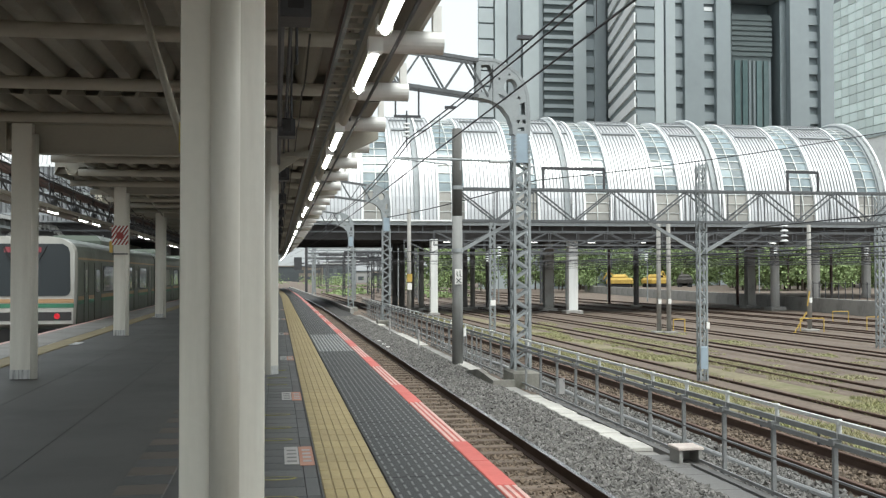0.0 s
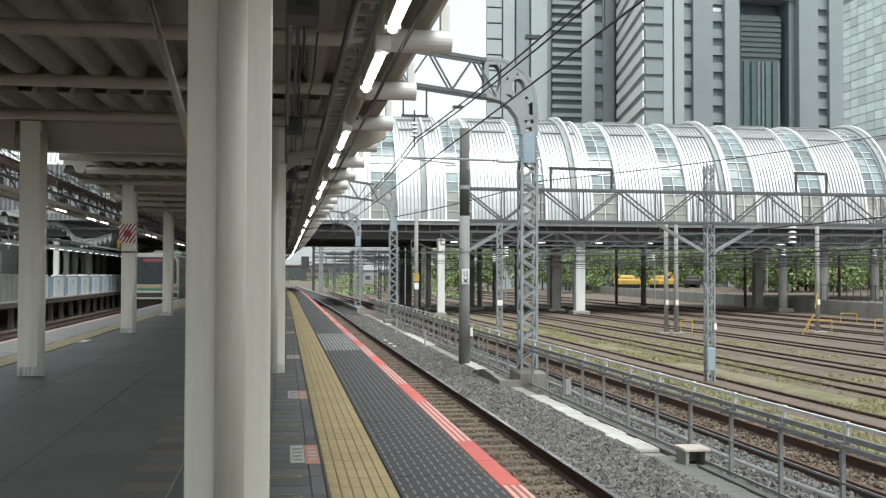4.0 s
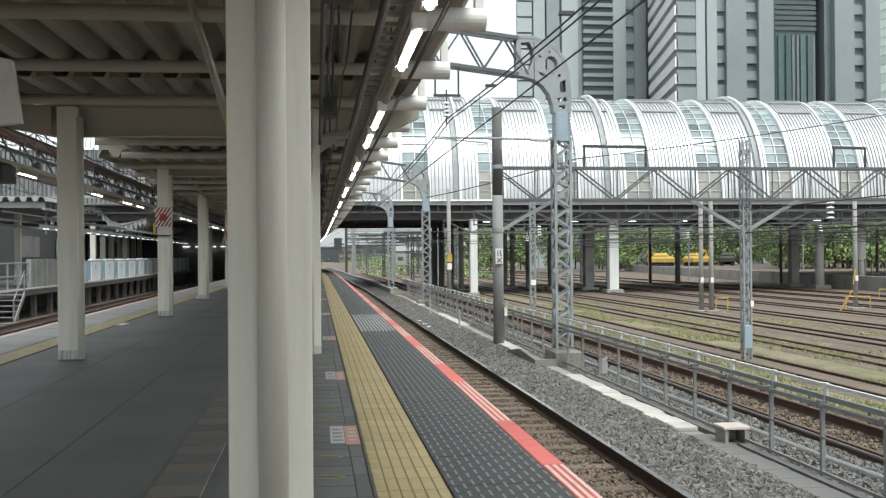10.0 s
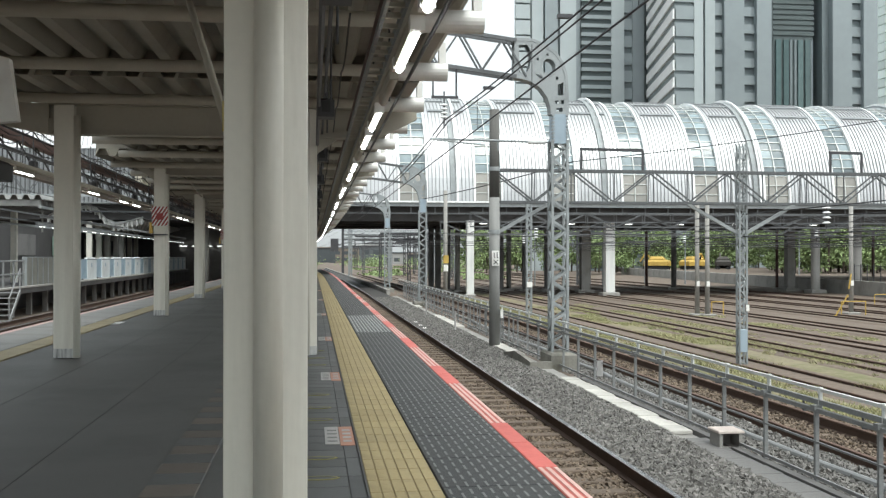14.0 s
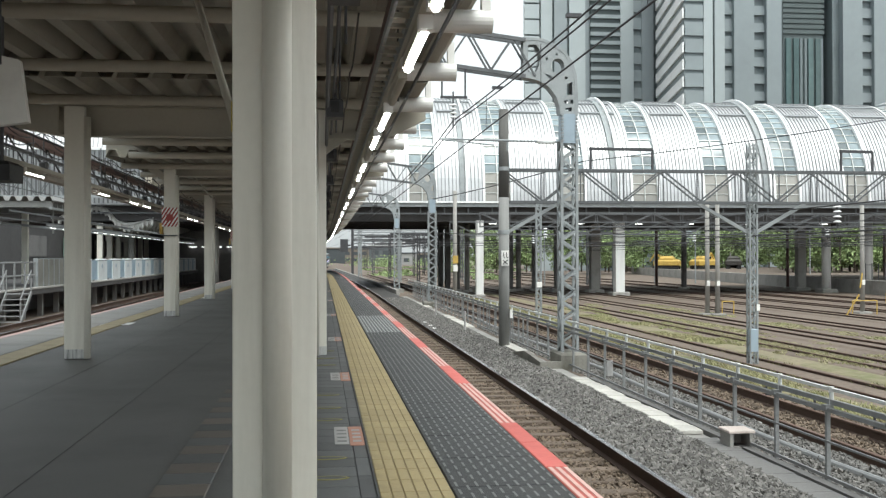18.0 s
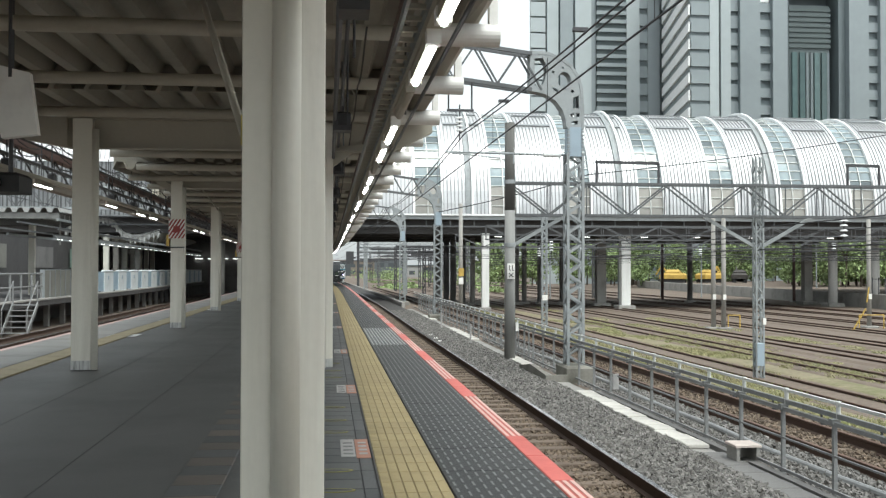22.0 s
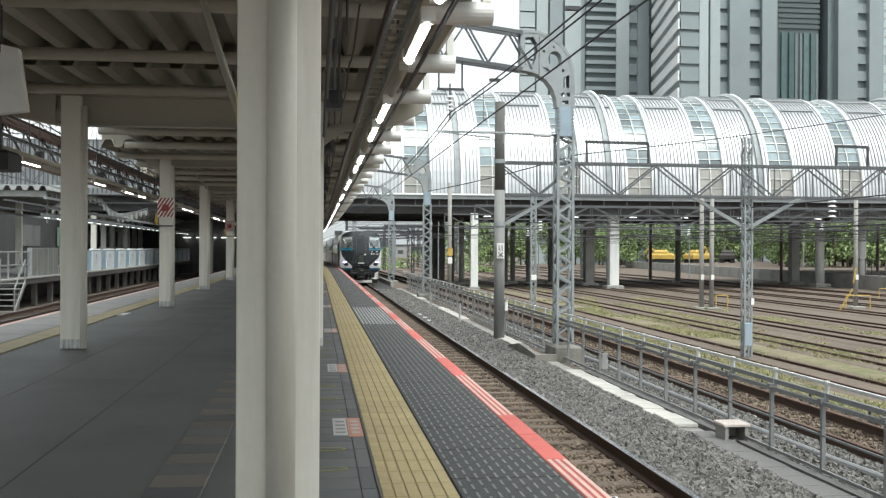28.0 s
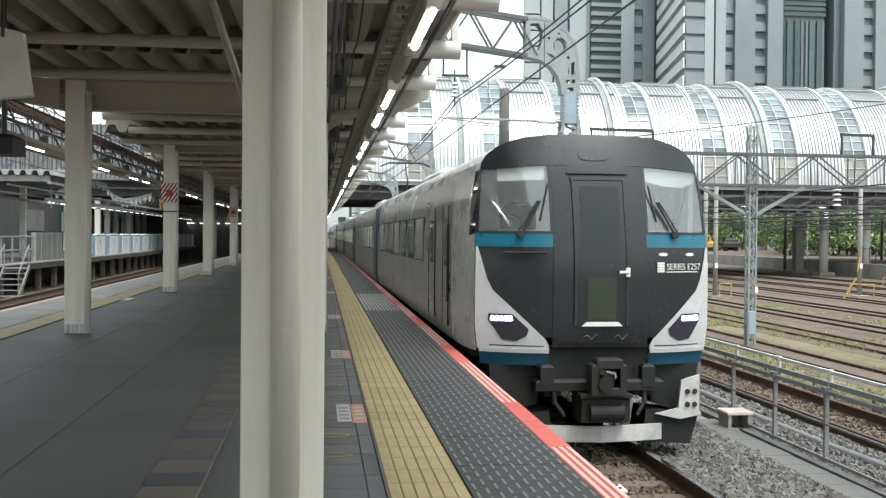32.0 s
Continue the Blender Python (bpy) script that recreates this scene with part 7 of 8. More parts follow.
def express_trailer(pantograph=False):
    t = thing("express_car", label=EXPRESS_LABEL, category="train car", group="express train cars")
    half = car_section(1.47, 3.80)
    lo, hi = 0.25, 19.85
    for nm, pts, mat in (("side", half[:6], GREY_CAR), ("roof", half[5:], WHITE_CAR)):
        if nm == "side":
            for sx in (-1, 1):
                s = Solid()
                s.sweep([(sx * x, z) for x, z in pts], [lambda p: (p[0], lo, p[1]), lambda p: (p[0], hi, p[1])], closed=False)
                part("side", s, mat, t)
        else:
            s = Solid()
            s.sweep(pts + [(-x, z) for x, z in reversed(pts[:-1])], [lambda p: (p[0], lo, p[1]), lambda p: (p[0], hi, p[1])], closed=False)
            part("roof", s, mat, t, smooth=True)
    s = Solid()
    full = ring(half)
    for y in (lo, hi):
        s.add([(x, y, z) for x, z in full], [tuple(range(len(full)))])
    part("end_wall", s, CHARCOAL, t)
    part("floor_pan", Solid().box(-1.4, lo, 0.9, 1.4, hi, 1.0), UNDERFRAME, t)
    part("bellows", Solid().box(-0.9, -0.1, 1.1, 0.9, lo, 3.5), BLACK, t)
    part("end_band", Solid().box(-1.478, lo, 0.98, -1.45, lo + 0.5, 3.42), TEAL_DARK, t)
    part("equipment_box", Solid().box(-1.3, 5.2, 0.3, 1.3, 14.5, 0.92), UNDERFRAME, t)
    part("roof_unit", Solid().slab(-0.85, 8.0, 3.7, 0.85, 12.0, 4.02, 0.12), WHITE_CAR, t)
    for y in (3.4, 16.6):
        bogie(t, y)
    car_sides(t, lo, hi, ((1.2, 0.8), (17.8, 0.8)), [(2.6 + 1.88 * i, 1.45) for i in range(8)], GREY_CAR, SIDE_GLASS)
    if pantograph:
        p = part("pantograph", Solid().box(-0.6, 5.6, 3.85, 0.6, 7.4, 3.92), DARK_STEEL, t)
        s = Solid()
        s.rod((0, 7.2, 3.9), (0, 6.0, 4.7), 0.035, 8).rod((0, 6.0, 4.7), (0, 7.0, 5.45), 0.03, 8)
        part("pantograph_arm", s, DARK_STEEL, p)
        s = Solid()
        for d in (-0.14, 0.14):
            s.rod((-0.62, 7.0 + d, 5.5), (0.62, 7.0 + d, 5.5), 0.03, 8)
            s.rod((0.62, 7.0 + d, 5.5), (0.95, 7.0 + d, 5.36), 0.025, 8).rod((-0.62, 7.0 + d, 5.5), (-0.95, 7.0 + d, 5.36), 0.025, 8)
        part("collector_head", s, DARK_STEEL, p)
    return t


def express_lead():
    t = thing("express_train", label="charcoal fronted white express train with teal bands and lit headlights", category="train")
    # outline of the cab front, from the lower corner up to the roof's middle
    front = [(1.43, 1.02), (1.465, 1.37), (1.465, 1.95), (1.455, 2.55), (1.425, 3.05), (1.375, 3.40)]
    for i in range(1, 8):
        a = math.pi / 2 * i / 7
        front.append((1.375 * math.cos(a) ** 0.6 if i < 7 else 0.0, 3.40 + 0.48 * math.sin(a)))
    body = car_section(1.47, 3.86)
    face = ring(front)
    # cab shell: white cheeks and roof running back from the mask's edge
    lofts = []
    for k, (y, mix) in enumerate(((None, 0.0), (0.75, 0.45), (1.4, 0.8), (2.4, 1.0))):
        lofts.append([((1 - mix) * fx + mix * bx, (nose(fx, fz) + 0.012 if y is None else y + 0.35 * nose(fx, fz)), (1 - mix) * fz + mix * bz) for (fx, fz), (bx, bz) in zip(face, ring(body))])
    n = len(face)
    glass_rows = (3, 4)
    shell, side_glass = Solid(), Solid()
    for k in range(3):
        for i in range(n - 1):
            j = i + 1
            quad = [lofts[k][i], lofts[k][j], lofts[k + 1][j], lofts[k + 1][i]]
            right = i in glass_rows
            left = (n - 2 - i) in glass_rows
            (side_glass if k == 0 and (left or right) else shell).add(quad, [(0, 1, 2, 3)])
    part("cab_shell", shell, WHITE_CAR, t, smooth=True)
    part("cab_side_glass", side_glass, CAB_GLASS, t, "dark wrapped cab side window")
    # the charcoal mask with its two windscreen openings left free
    xw0, xw1, zw0, zw1 = 0.60, 1.42, 2.57, 3.46
    top = [(x, z) for x, z in front if z > 3.3]
    upper = [(0.0, 3.44), (0.57, zw1)] + top
    for sx in (1, -1):
        f = (lambda poly: poly) if sx > 0 else mirror
        front_patch("brow", f(upper), CHARCOAL, t)
        front_patch("outer_post", f([(xw1, zw0), (1.453, zw0), (1.424, 3.05), (1.374, 3.40), (xw1 - 0.06, 3.405), (xw1 - 0.03, 3.05)]), CHARCOAL, t)
        front_patch("cheek", f([(0.5, 1.22), (0.72, 1.22), (1.27, 1.83), (1.33, 1.98), (1.44, 2.40), (0.5, 2.40)]), CHARCOAL, t)
        front_patch("teal_band", f([(0.555, 2.385), (1.445, 2.385), (1.452, zw0), (0.555, zw0)]), TEAL, t, 0.006, label="teal band under the windscreen")
        front_patch("lower_corner", f([(0.62, 1.06), (1.43, 1.06), (1.46, 1.37), (1.46, 1.95), (1.452, 2.385), (1.43, 2.385), (1.33, 1.97), (1.265, 1.82), (0.66, 1.20), (0.62, 1.12)]), WHITE_CAR, t, 0.012, label="white lower corner panel")
        front_patch("corner_lip", f([(0.62, 1.02), (1.41, 1.02), (1.41, 1.075), (0.62, 1.075)]), WHITE_CAR, t, 0.035)
        front_patch("teal_skirt", f([(0.62, 0.88), (1.39, 0.88), (1.40, 1.02), (0.62, 1.02)]), TEAL_DARK, t, 0.0, label="deep teal skirt")
        w = front_patch("windscreen", f([(xw0, zw0), (xw1, zw0), (xw1 - 0.03, 3.05), (xw1 - 0.06, 3.405), (xw0, zw1)]), WINDSCREEN, t, -0.01, 0.008)
        w.visible_shadow = False
        front_patch("screen_seal", f([(xw0 - 0.03, zw0 - 0.012), (xw1, zw0 - 0.012), (xw1, zw0 + 0.02), (xw0 - 0.03, zw0 + 0.02)]), BLACK, w, 0.012)
        front_patch("screen_seal", f([(xw0 - 0.03, zw0), (xw0, zw0), (xw0, zw1), (xw0 - 0.03, zw1)]), BLACK, w, 0.012)
        lamp = front_patch("headlight", f([(0.86, 1.33), (1.05, 1.52), (1.31, 1.52), (1.32, 1.44), (1.16, 1.19), (1.00, 1.17), (0.88, 1.25)]), LAMP_DARK, t, 0.02, label="headlight with a lit upper row")
        for i in range(5):
            x = 1.05 + 0.051 * i
            front_patch("lit_lens", f([(x, 1.43), (x + 0.036, 1.43), (x + 0.036, 1.485), (x + 0.018, 1.50), (x, 1.485)]), HEADLIGHT, lamp, 0.03)
        front_patch("corner_groove", f([(0.68, 1.105), (1.30, 1.105), (1.30, 1.118), (0.68, 1.118)]), IRON, t, 0.016, 0.01)
        # wiper
        wp = Solid()
        pts = [(0.95, 2.55), (0.72, 2.98), (0.62, 3.20)] if sx > 0 else [(-0.95, 2.55), (-0.72, 2.98), (-0.62, 3.20)]
        a, b, c = [(x, nose(x, z) - 0.05, z) for x, z in pts]
        wp.rod(a, b, 0.016, 6)
        wp.rod((a[0] + 0.05 * sx, a[1], a[2]), (b[0] + 0.03 * sx, b[1], b[2]), 0.012, 6)
        wp.rod((b[0], b[1], 2.72), c, 0.013, 6)
        wiper = part("wiper", wp, BLACK, t)
        part("wiper_pivot", Solid().rod((a[0], a[1] - 0.02, a[2]), (a[0], a[1] + 0.06, a[2]), 0.045, 10), BLACK, wiper)
        part("window_jamb", Solid().box(min(sx * 1.30, sx * 1.36), 0.62, 2.4, max(sx * 1.30, sx * 1.36), 1.1, 3.4), CAB_LINING, t)
        for x in (0.72, 1.10):
            if sx > 0:
                front_patch("marker_lamp", [(x, 2.295), (x + 0.03, 2.28), (x + 0.10, 2.28), (x + 0.13, 2.30), (x + 0.10, 2.32), (x + 0.03, 2.32)], WHITE_STEEL, t, 0.012, 0.01)
    # gangway door in the middle
    front_patch("gangway_panel", [(-0.585, 1.10), (0.585, 1.10), (0.57, 2.2), (0.57, 3.45), (-0.57, 3.45), (-0.57, 2.2)], CHARCOAL, t, 0.015)
    d = front_patch("gangway_door", [(-0.30, 1.38), (0.30, 1.38), (0.30, 3.26), (-0.30, 3.26)], PANEL_BLACK, t, 0.032, label="black gangway door with a small window")
    for poly in ([(-0.34, 3.26), (0.34, 3.26), (0.34, 3.30), (-0.34, 3.30)], [(-0.33, 1.38), (-0.30, 1.38), (-0.30, 3.28), (-0.33, 3.28)], [(0.30, 1.38), (0.33, 1.38), (0.33, 3.28), (0.30, 3.28)],
                 [(-0.38, 3.345), (0.38, 3.345), (0.38, 3.37), (-0.38, 3.37)]):
        front_patch("door_frame", poly, BLACK, d, 0.045, 0.03)
    front_patch("door_glass", [(-0.24, 2.20), (0.24, 2.20), (0.24, 3.18), (-0.24, 3.18)], DOOR_GLASS, d, 0.036, 0.01)
    # the greenish reflection in the lower pane is put into its base colour
    front_patch("lower_glass", [(-0.17, 1.46), (0.18, 1.46), (0.18, 2.0), (-0.17, 2.0)], material("green_reflection_door_glass", (0.035, 0.045, 0.03), 0.08, grain=2, vary=0.3, bump=0), d, 0.038, 0.01)
    front_patch("sill_plate", [(-0.24, 1.375), (0.26, 1.375), (0.20, 1.43), (-0.18, 1.43)], WHITE_STEEL, d, 0.06, 0.05)
    part("door_handle", Solid().rod((0.20, -0.08, 2.07), (0.32, -0.08, 2.07), 0.02, 8).box(0.29, -0.06, 2.01, 0.34, 0.02, 2.13), WHITE_STEEL, d)
    front_patch("panel_gap", [(-0.50, 1.16), (0.50, 1.16), (0.50, 1.175), (-0.50, 1.175)], IRON, t, 0.03, 0.01)
    front_patch("round_hatch", [(-0.02 + 0.19 * abs(math.cos(0.3927 * i)) ** 0.6 * (1 if math.cos(0.3927 * i) > 0 else -1), 3.60 + 0.075 * abs(math.sin(0.3927 * i)) ** 0.7 * (1 if math.sin(0.3927 * i) > 0 else -1)) for i in range(16)], CHARCOAL, t, 0.012, 0.02)
    part("cab_handrail", Solid().rod((-1.16, nose(1.16, 2.31) - 0.05, 2.31), (-0.66, nose(0.66, 2.31) - 0.05, 2.31), 0.016, 8), BLACK, t)
    # series lettering
    badge = front_patch("badge", [(0.70, 2.06), (0.80, 2.06), (0.80, 2.20), (0.70, 2.20)], GREY_CAR, t, 0.012, 0.01)
    for i in range(4):
        front_patch("badge_bar", [(0.705, 2.07 + 0.033 * i), (0.795, 2.07 + 0.033 * i), (0.795, 2.094 + 0.033 * i), (0.705, 2.094 + 0.033 * i)], WHITE_STEEL, badge, 0.018, 0.006)
    cu = bpy.data.curves.new("series_lettering", "FONT")
    cu.body, cu.size, cu.extrude = "SERIES E257", 0.108, 0.001
    cu.materials.append(WHITE_STEEL)
    word = new("series_lettering", cu)
    word.parent = badge
    slope = math.atan2(nose(1.35, 2.1) - nose(0.82, 2.1), 0.53)
    word.matrix_basis = Matrix.Translation((0.82, nose(0.82, 2.1) - 0.035, 2.132)) @ Matrix.Rotation(slope, 4, "Z") @ Matrix.Rotation(radians(90), 4, "X")
    front_patch("underline", [(0.82, 2.065), (1.28, 2.065), (1.28, 2.078), (0.82, 2.078)], WHITE_STEEL, badge, 0.016, 0.008)
    # inside the cab
    part("cab_back", Solid().box(-1.3, 1.9, 1.3, 1.3, 1.95, 3.55), CAB_LINING, t)
    part("cab_desk", Solid().slab(-1.25, 0.75, 2.2, 1.25, 1.3, 2.62, 0.08), CAB_LINING, t)
    part("cab_ceiling", Solid().box(-1.25, 0.85, 3.48, 1.25, 1.9, 3.54), CAB_LINING, t)
    part("cab_seat", Solid().slab(-0.95, 1.35, 2.3, -0.5, 1.5, 3.0, 0.1), BLACK, t)
    # pale bands behind the glass stand in for sky reflected in the screens
    front_patch("sun_blind", [(0.63, 3.26), (0.85, 3.20), (1.15, 3.19), (1.34, 3.27), (1.33, 3.40), (0.63, 3.45)], GALV, t, -0.06, 0.01)
    front_patch("sun_blind", [(-1.18, 3.24), (-0.63, 3.26), (-0.63, 3.45), (-1.18, 3.41)], CAB_LINING, t, -0.06, 0.01)
    # black strip paints the dark platform reflected in the wrapped corner glass
    front_patch("corner_pillar", [(-1.41, 2.58), (-1.20, 2.58), (-1.17, 2.95), (-1.22, 3.38), (-1.36, 3.38)], BLACK, t, -0.04, 0.01)
    part("wheel_rim", Solid().sweep([(-0.02, 0), (0, -0.02), (0.02, 0), (0, 0.02)], [(lambda q, k=k: (-0.98 + (0.2 + q[0]) * math.cos(3.1416 * k / 10), 0.92 + q[1], 2.62 + (0.2 + q[0]) * math.sin(3.1416 * k / 10))) for k in range(11)]), BLACK, t)
    # black bars added for the dark shapes mirrored in the screens
    part("cab_pillar", Solid().bar((1.20, 0.9, 2.6), (1.36, 0.75, 3.3), 0.14, 0.05), BLACK, t)
    part("cab_pillar", Solid().bar((-1.36, 0.7, 2.55), (-1.30, 0.8, 3.4), 0.12, 0.12), BLACK, t)
    # beneath the cab
    part("buffer_beam", Solid().box(-0.62, 0.12, 0.74, 0.62, 0.9, 1.12), UNDERFRAME, t)
    part("draw_beam", Solid().slab(-0.78, -0.02, 0.62, 0.78, 0.3, 0.74, 0.03), UNDERFRAME, t)
    for x in (-0.66, 0.58):
        part("beam_bracket", Solid().slab(x - 0.07, -0.03, 0.66, x + 0.09, 0.2, 0.90, 0.03), UNDERFRAME, t)
    k = part("coupler", Solid().slab(-0.13, -0.2, 0.64, 0.13, 0.4, 0.90, 0.05), IRON, t)
    ring_solid = Solid()
    for x0, z0, x1, z1 in ((-0.21, 0.62, -0.12, 0.94), (0.13, 0.62, 0.21, 0.94), (-0.12, 0.62, 0.13, 0.70), (-0.15, 0.90, 0.16, 1.0)):
        ring_solid.slab(x0, -0.40, z0, x1, -0.16, z1, 0.015)
    part("coupler_head", ring_solid, IRON, k)
    part("knuckle", Solid().rod((-0.05, -0.44, 0.74), (-0.03, -0.2, 0.76), 0.085, 14, 0.11).bar((-0.12, -0.40, 0.88), (0.06, -0.42, 0.80), 0.05, 0.06), IRON, k)
    part("coupler_eye", Solid().bar((-0.05, -0.45, 0.88), (0.05, -0.46, 0.855), 0.014, 0.02).bar((0.05, -0.46, 0.865), (0.055, -0.46, 0.81), 0.014, 0.02), GALV, k, "pale worn coupler hook")
    part("coupler_box", Solid().slab(-0.29, -0.26, 0.32, 0.29, 0.2, 0.60, 0.04), UNDERFRAME, k)
    part("air_cylinder", Solid().rod((-0.2, -0.28, 0.43), (0.2, -0.28, 0.43), 0.085, 18), IRON, k, smooth=False)
    part("box_lip", Solid().slab(-0.31, -0.30, 0.58, 0.31, -0.1, 0.62, 0.01), IRON, k)
    for x in (-0.22, 0.16):
        curl = Solid()
        pts = [(x + 0.16 * q / 6, -0.05 - 0.03 * math.sin(q), 1.235 + 0.03 * math.sin(q * 1.3)) for q in range(7)]
        for a, b in zip(pts, pts[1:]):
            curl.rod(a, b, 0.008, 6)
        part("jumper_chain", curl, GALV_DARK, t)
    for x in (-0.55, 0.55):
        part("hose_cock", Solid().rod((x, 0.05, 0.70), (x, 0.0, 0.48), 0.03, 8).rod((x, 0.0, 0.5), (x * 0.8, -0.05, 0.36), 0.022, 8), IRON, t)
        part("bracket", Solid().box(x - 0.1, 0.1, 0.55, x + 0.1, 0.5, 0.85), UNDERFRAME, t)
    for sx in (-1, 1):
        s = Solid()
        s.sweep([(sx * 0.72, 0.45), (sx * 1.22, 0.30), (sx * 1.30, 0.88), (sx * 0.66, 0.88)], [lambda p: (p[0], 0.25, p[1]), lambda p: (p[0], 0.85, p[1])])
        part("side_skirt", s, UNDERFRAME, t, tidy=True)
        s = Solid()
        s.sweep([(sx * 0.55, 0.06), (sx * 1.15, 0.02), (sx * 1.25, 0.34), (sx * 0.6, 0.40)], [lambda p: (p[0], 0.08, p[1]), lambda p: (p[0], 0.6, p[1])])
        part("lower_guard", s, UNDERFRAME, t, tidy=True)
        s = Solid()
        s.sweep([(sx * 0.70, 0.36), (sx * 0.98, 0.42), (sx * 1.02, 0.72), (sx * 1.24, 0.78), (sx * 1.24, 0.34), (sx * 1.0, 0.30)], [lambda p: (p[0], 0.02, p[1]), lambda p: (p[0], 0.06, p[1])])
        if sx < 0:
            continue
        pl = part("plough_plate", s, PLOUGH, t, tidy=True)
        for i in range(2):
            for j in range(2):
                part("bolt_hole", Solid().rod((sx * (1.09 + 0.09 * i), 0.0, 0.46 + 0.14 * j), (sx * (1.09 + 0.09 * i), 0.03, 0.46 + 0.14 * j), 0.03, 8), BLACK, pl)
    s = Solid()
    blade = [(-1.05, 0.30), (-0.7, 0.02), (0.0, -0.10), (0.7, 0.02), (0.92, 0.16)]
    for (xa, ya), (xb, yb) in zip(blade, blade[1:]):
        s.add([(xa, ya, 0.08), (xb, yb, 0.08), (xb, yb, 0.25), (xa, ya, 0.25), (xa, ya + 0.05, 0.08), (xb, yb + 0.05, 0.08), (xb, yb + 0.05, 0.25), (xa, ya + 0.05, 0.25)],
              [(0, 1, 2, 3), (4, 7, 6, 5), (3, 2, 6, 7), (0, 4, 5, 1)])
    part("snow_plough", s, PLOUGH, t, "scuffed white snow plough blade")
    # body behind the cab
    half = body
    lo, hi = 2.4, 19.85
    for sx in (-1, 1):
        s = Solid()
        s.sweep([(sx * x, z) for x, z in half[:6]], [lambda p: (p[0], lo + 0.17, p[1]), lambda p: (p[0], hi, p[1])], closed=False)
        part("side", s, GREY_CAR, t)
    s = Solid()
    s.sweep(half[5:] + [(-x, z) for x, z in reversed(half[5:-1])], [lambda p: (p[0], lo + 0.17, p[1]), lambda p: (p[0], hi, p[1])], closed=False)
    part("roof", s, WHITE_CAR, t, smooth=True)
    full = ring(half)
    s = Solid()
    s.add([(x, hi, z) for x, z in full], [tuple(range(len(full)))])
    part("end_wall", s, CHARCOAL, t)
    part("floor_pan", Solid().box(-1.4, 0.9, 0.9, 1.4, hi, 1.0), UNDERFRAME, t)
    part("equipment_box", Solid().box(-1.3, 6.0, 0.3, 1.3, 14.5, 0.92), UNDERFRAME, t)
    part("roof_unit", Solid().slab(-0.85, 9.0, 3.75, 0.85, 13.0, 4.05, 0.12), WHITE_CAR, t)
    for y in (4.0, 16.6):
        bogie(t, y)
    car_sides(t, lo, hi, ((2.75, 0.62), (4.4, 0.85)), [(6.2 + 1.75 * i, 1.38) for i in range(7)], GREY_CAR, SIDE_GLASS)
    for sx in (-1, 1):
        part("crew_handrail", Solid().rod((sx * 1.5, 2.62, 1.5), (sx * 1.5, 2.62, 2.7), 0.018, 6), IRON, t)
        part("end_band", Solid().box(min(sx * 1.45, sx * 1.479), hi - 0.5, 0.98, max(sx * 1.45, sx * 1.479), hi, 3.42), TEAL_DARK, t)
    return t


def commuter_section(half=1.46, top=3.72):
    pts = [(half, 0.95), (half, 2.0), (half, 3.2)]
    for i in range(1, 8):
        a = math.pi / 2 * i / 7
        pts.append((half * math.cos(a) ** 0.5 if i < 7 else 0.0, 3.2 + (top - 3.2) * math.sin(a)))
    return pts


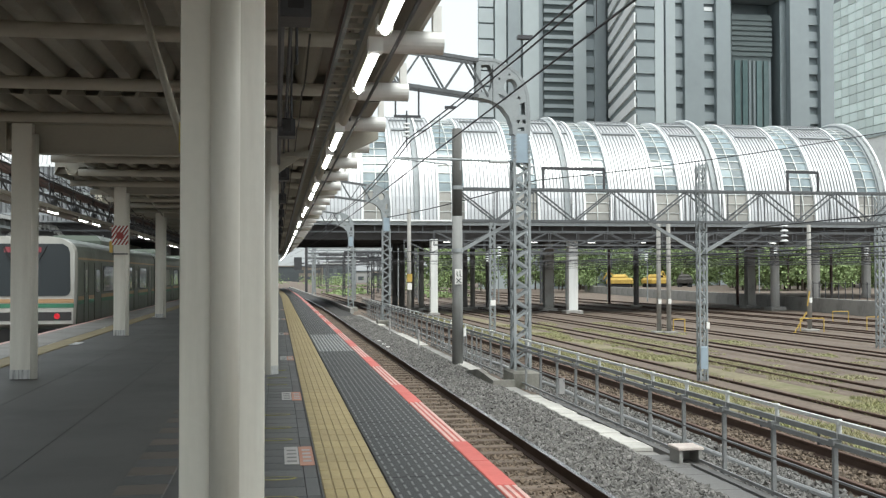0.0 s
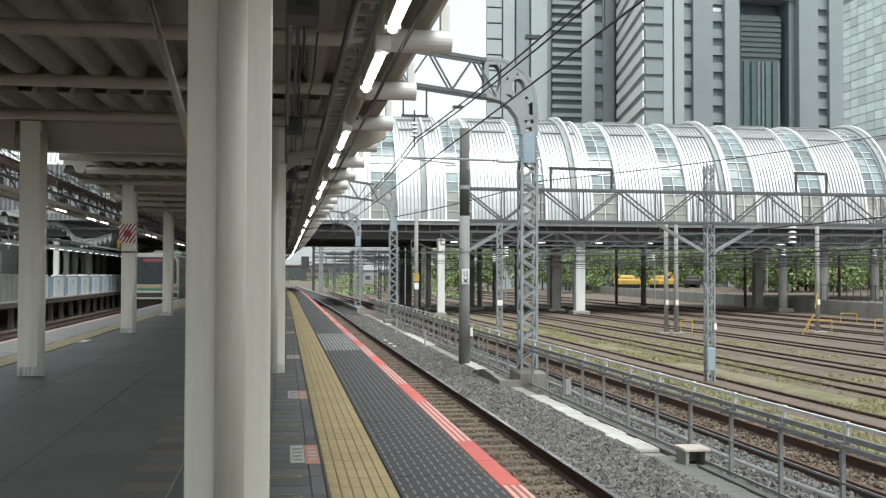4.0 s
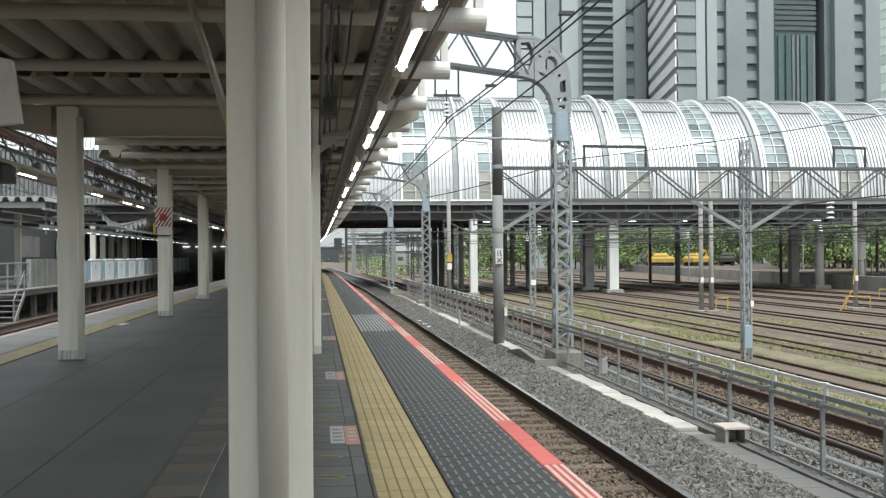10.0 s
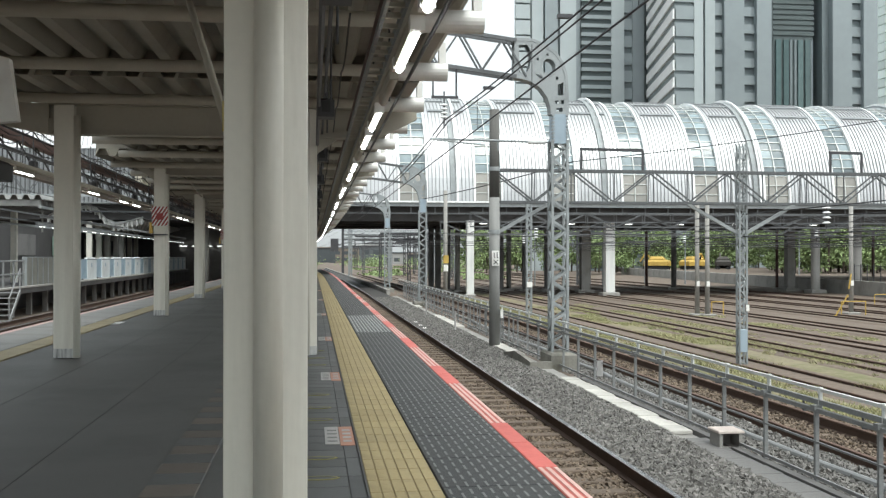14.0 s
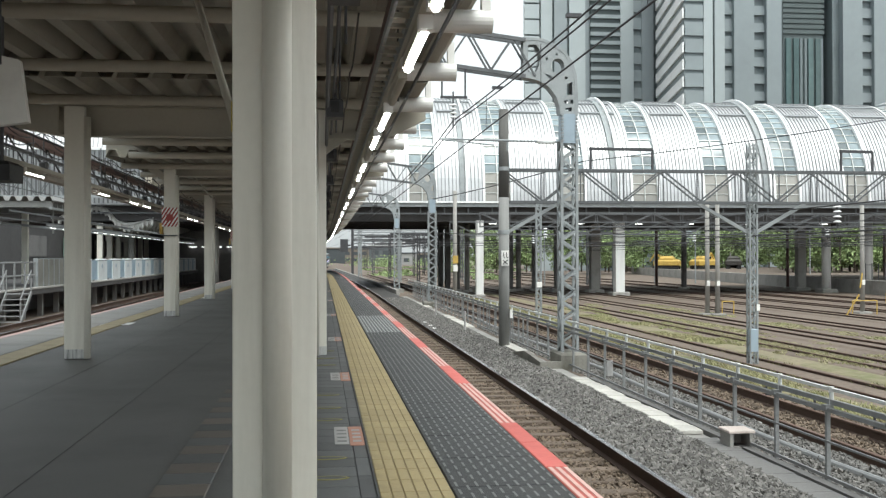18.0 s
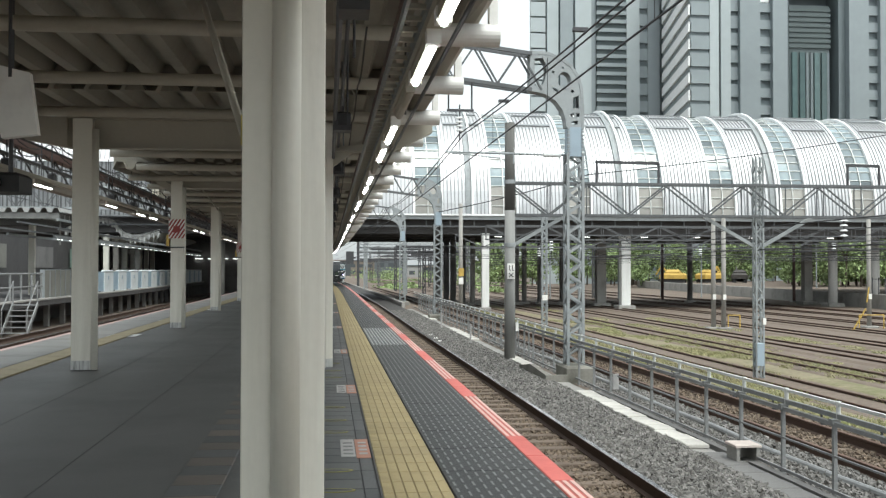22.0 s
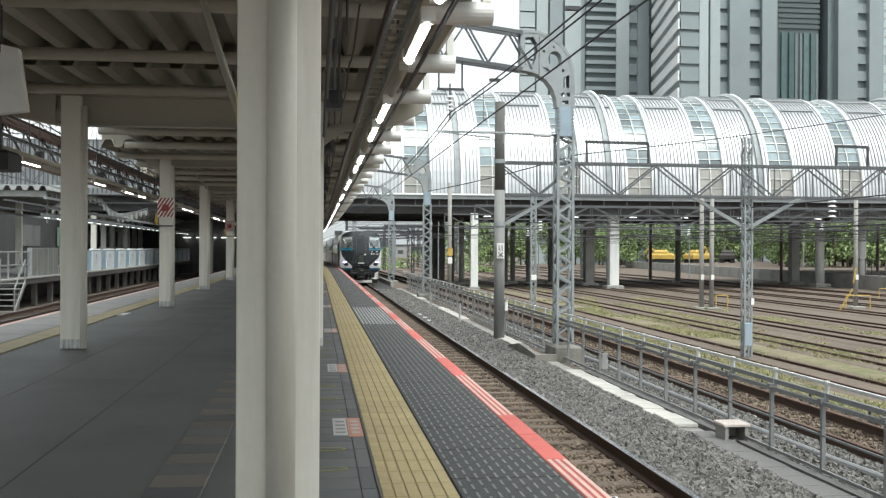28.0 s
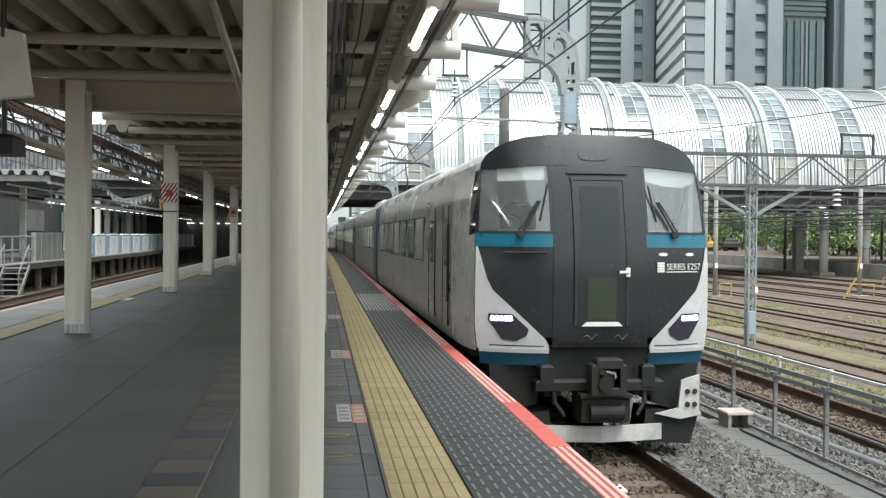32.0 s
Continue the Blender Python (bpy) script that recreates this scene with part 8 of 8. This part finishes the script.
def commuter_car(rear):
    t = thing("commuter_train" if rear else "commuter_car", label="silver commuter train car with orange and green bands", category="train car", group="commuter train cars")
    half = commuter_section()
    full = ring(half)
    lo = 0.35 if rear else 0.2
    s = Solid()
    s.sweep(full, [lambda p: (p[0], lo, p[1]), lambda p: (p[0], 19.8, p[1])])
    part("body", s, STAINLESS, t, tidy=True)
    for sx in (-1, 1):
        for z0, z1, mat in ((1.78, 1.90, BAND_ORANGE), (1.66, 1.78, BAND_GREEN), (3.02, 3.08, BAND_ORANGE)):
            part("band", Solid().box(min(sx * 1.44, sx * 1.464), 0.5, z0, max(sx * 1.44, sx * 1.464), 19.8, z1), mat, t)
    car_sides(t, lo, 19.8, [(1.4 + 0.0, 0.7)] + [(3.2 + 4.7 * i, 1.3) for i in range(4)], [(5.0 + 4.7 * i, 2.3) for i in range(3)], STAINLESS, CAB_GLASS, 1.46, (1.98, 2.85), (1.1, 2.95))
    part("roof_unit", Solid().slab(-0.95, 7.6, 3.6, 0.95, 12.0, 4.02, 0.2), STAINLESS, t)
    part("underframe", Solid().box(-1.3, 1.0, 0.28, 1.3, 19.0, 0.95), UNDERFRAME, t)
    for y in (3.2, 16.6):
        bogie(t, y)
    if rear:
        fr = Solid()
        loop = [(x * (0.985 if z > 1.0 else 0.95), max(z, 1.1)) for x, z in full]
        rim = [(0.0 + (x) * 0.9, 2.25 + (z - 2.25) * 0.88) for x, z in loop]
        fr.sweep(loop, [lambda p: (p[0], 0.0, p[1]), lambda p: (p[0] / 0.985, 0.36, p[1] if p[1] > 1.11 else 0.96)], cap=False)
        fr.add([(x, 0.0, z) for x, z in loop], [tuple(range(len(loop)))])
        part("front_mask", fr, COMMUTER_MASK, t, "white moulded cab front", tidy=True)
        win = [(-1.33, 2.10), (-1.29, 1.98), (-1.18, 1.93), (1.18, 1.93), (1.29, 1.98), (1.33, 2.10), (1.31, 3.22), (1.25, 3.38), (1.10, 3.48), (-1.10, 3.48), (-1.25, 3.38), (-1.31, 3.22)]
        s = Solid()
        s.sweep(win, [lambda p: (p[0], -0.02, p[1]), lambda p: (p[0], 0.05, p[1])])
        w = part("cab_window", s, CAB_GLASS, t, "large dark cab window", tidy=True)
        part("route_display", Solid().box(-0.55, -0.03, 3.22, 0.5, -0.015, 3.38), TAIL_DULL, w, "dim red lit route display")
        for x in (-0.25, 0.3):
            part("wiper", Solid().rod((x, -0.05, 2.75), (x * 2.2, -0.05, 3.4), 0.015, 6), BLACK, w)
        for z0, z1, mat in ((1.72, 1.84, BAND_ORANGE), (1.58, 1.70, BAND_GREEN)):
            part("front_band", Solid().box(-1.42, -0.012, z0, 1.42, 0.05, z1), mat, t)
        p = part("lamp_panel", Solid().box(-1.36, -0.015, 1.2, 1.36, 0.05, 1.45), SIGN_BLACK, t)
        for x in (-0.95, 0.95):
            part("tail_lamp", Solid().rod((x, -0.03, 1.33), (x, 0.0, 1.33), 0.085, 16), TAIL_RED, p, "lit red tail lamp")
        part("skirt", Solid().box(-1.25, 0.15, 0.55, 1.25, 0.5, 0.95), UNDERFRAME, t)
        part("coupler", Solid().box(-0.18, -0.3, 0.62, 0.18, 0.3, 0.92), IRON, t)
    return t


def settle(car):
    """Brings a car body down to its true low height, wheels left on the rails."""
    for o in car.children_recursive:
        if o.type != "MESH" or o.data.get("settled"):
            continue
        o.data["settled"] = 1
        for v in o.data.vertices:
            v.co.z = 2.52 + (v.co.z - 2.52) * 0.925 if v.co.z > 1.0 else v.co.z * 1.114
    return car


express = settle(express_lead())
express_cars = [settle(express_trailer(k == 0)) for k in range(5)]
commuter = commuter_car(True)
commuter_cars = [commuter_car(False) for _ in range(3)]

# ---- what moves ----
def track_pose(x, y, way=bend):
    """Where a car stands whose near end is at y."""
    turn = math.atan2(way(y + 20) - way(y), 20)
    return pose(x + way(y), y, RAIL_Z, 0, 0, -math.degrees(turn))


EXPRESS_RUN = ((0, 540), (10, 370), (19, 218), (21, 185.5), (23, 153), (25, 119.5), (27.5, 80.3), (28, 72.7), (29, 56.8), (30, 41.7), (31, 26.7), (31.5, 19.15), (32, 11.8))
COMMUTER_RUN = ((0, 31.6), (1, 38.2), (2, 45.4), (3, 52.6), (6, 75), (8, 93), (12, 135), (20, 230), (32, 400))


def motions():
    for k, car in enumerate([express] + express_cars):
        walk(car, [(t, track_pose(TRACK_E, y + 20.0 * k, east)) for t, y in EXPRESS_RUN])
    for k, car in enumerate([commuter] + commuter_cars):
        walk(car, [(t, track_pose(TRACK_W, y + 20.0 * k)) for t, y in COMMUTER_RUN])


motions()
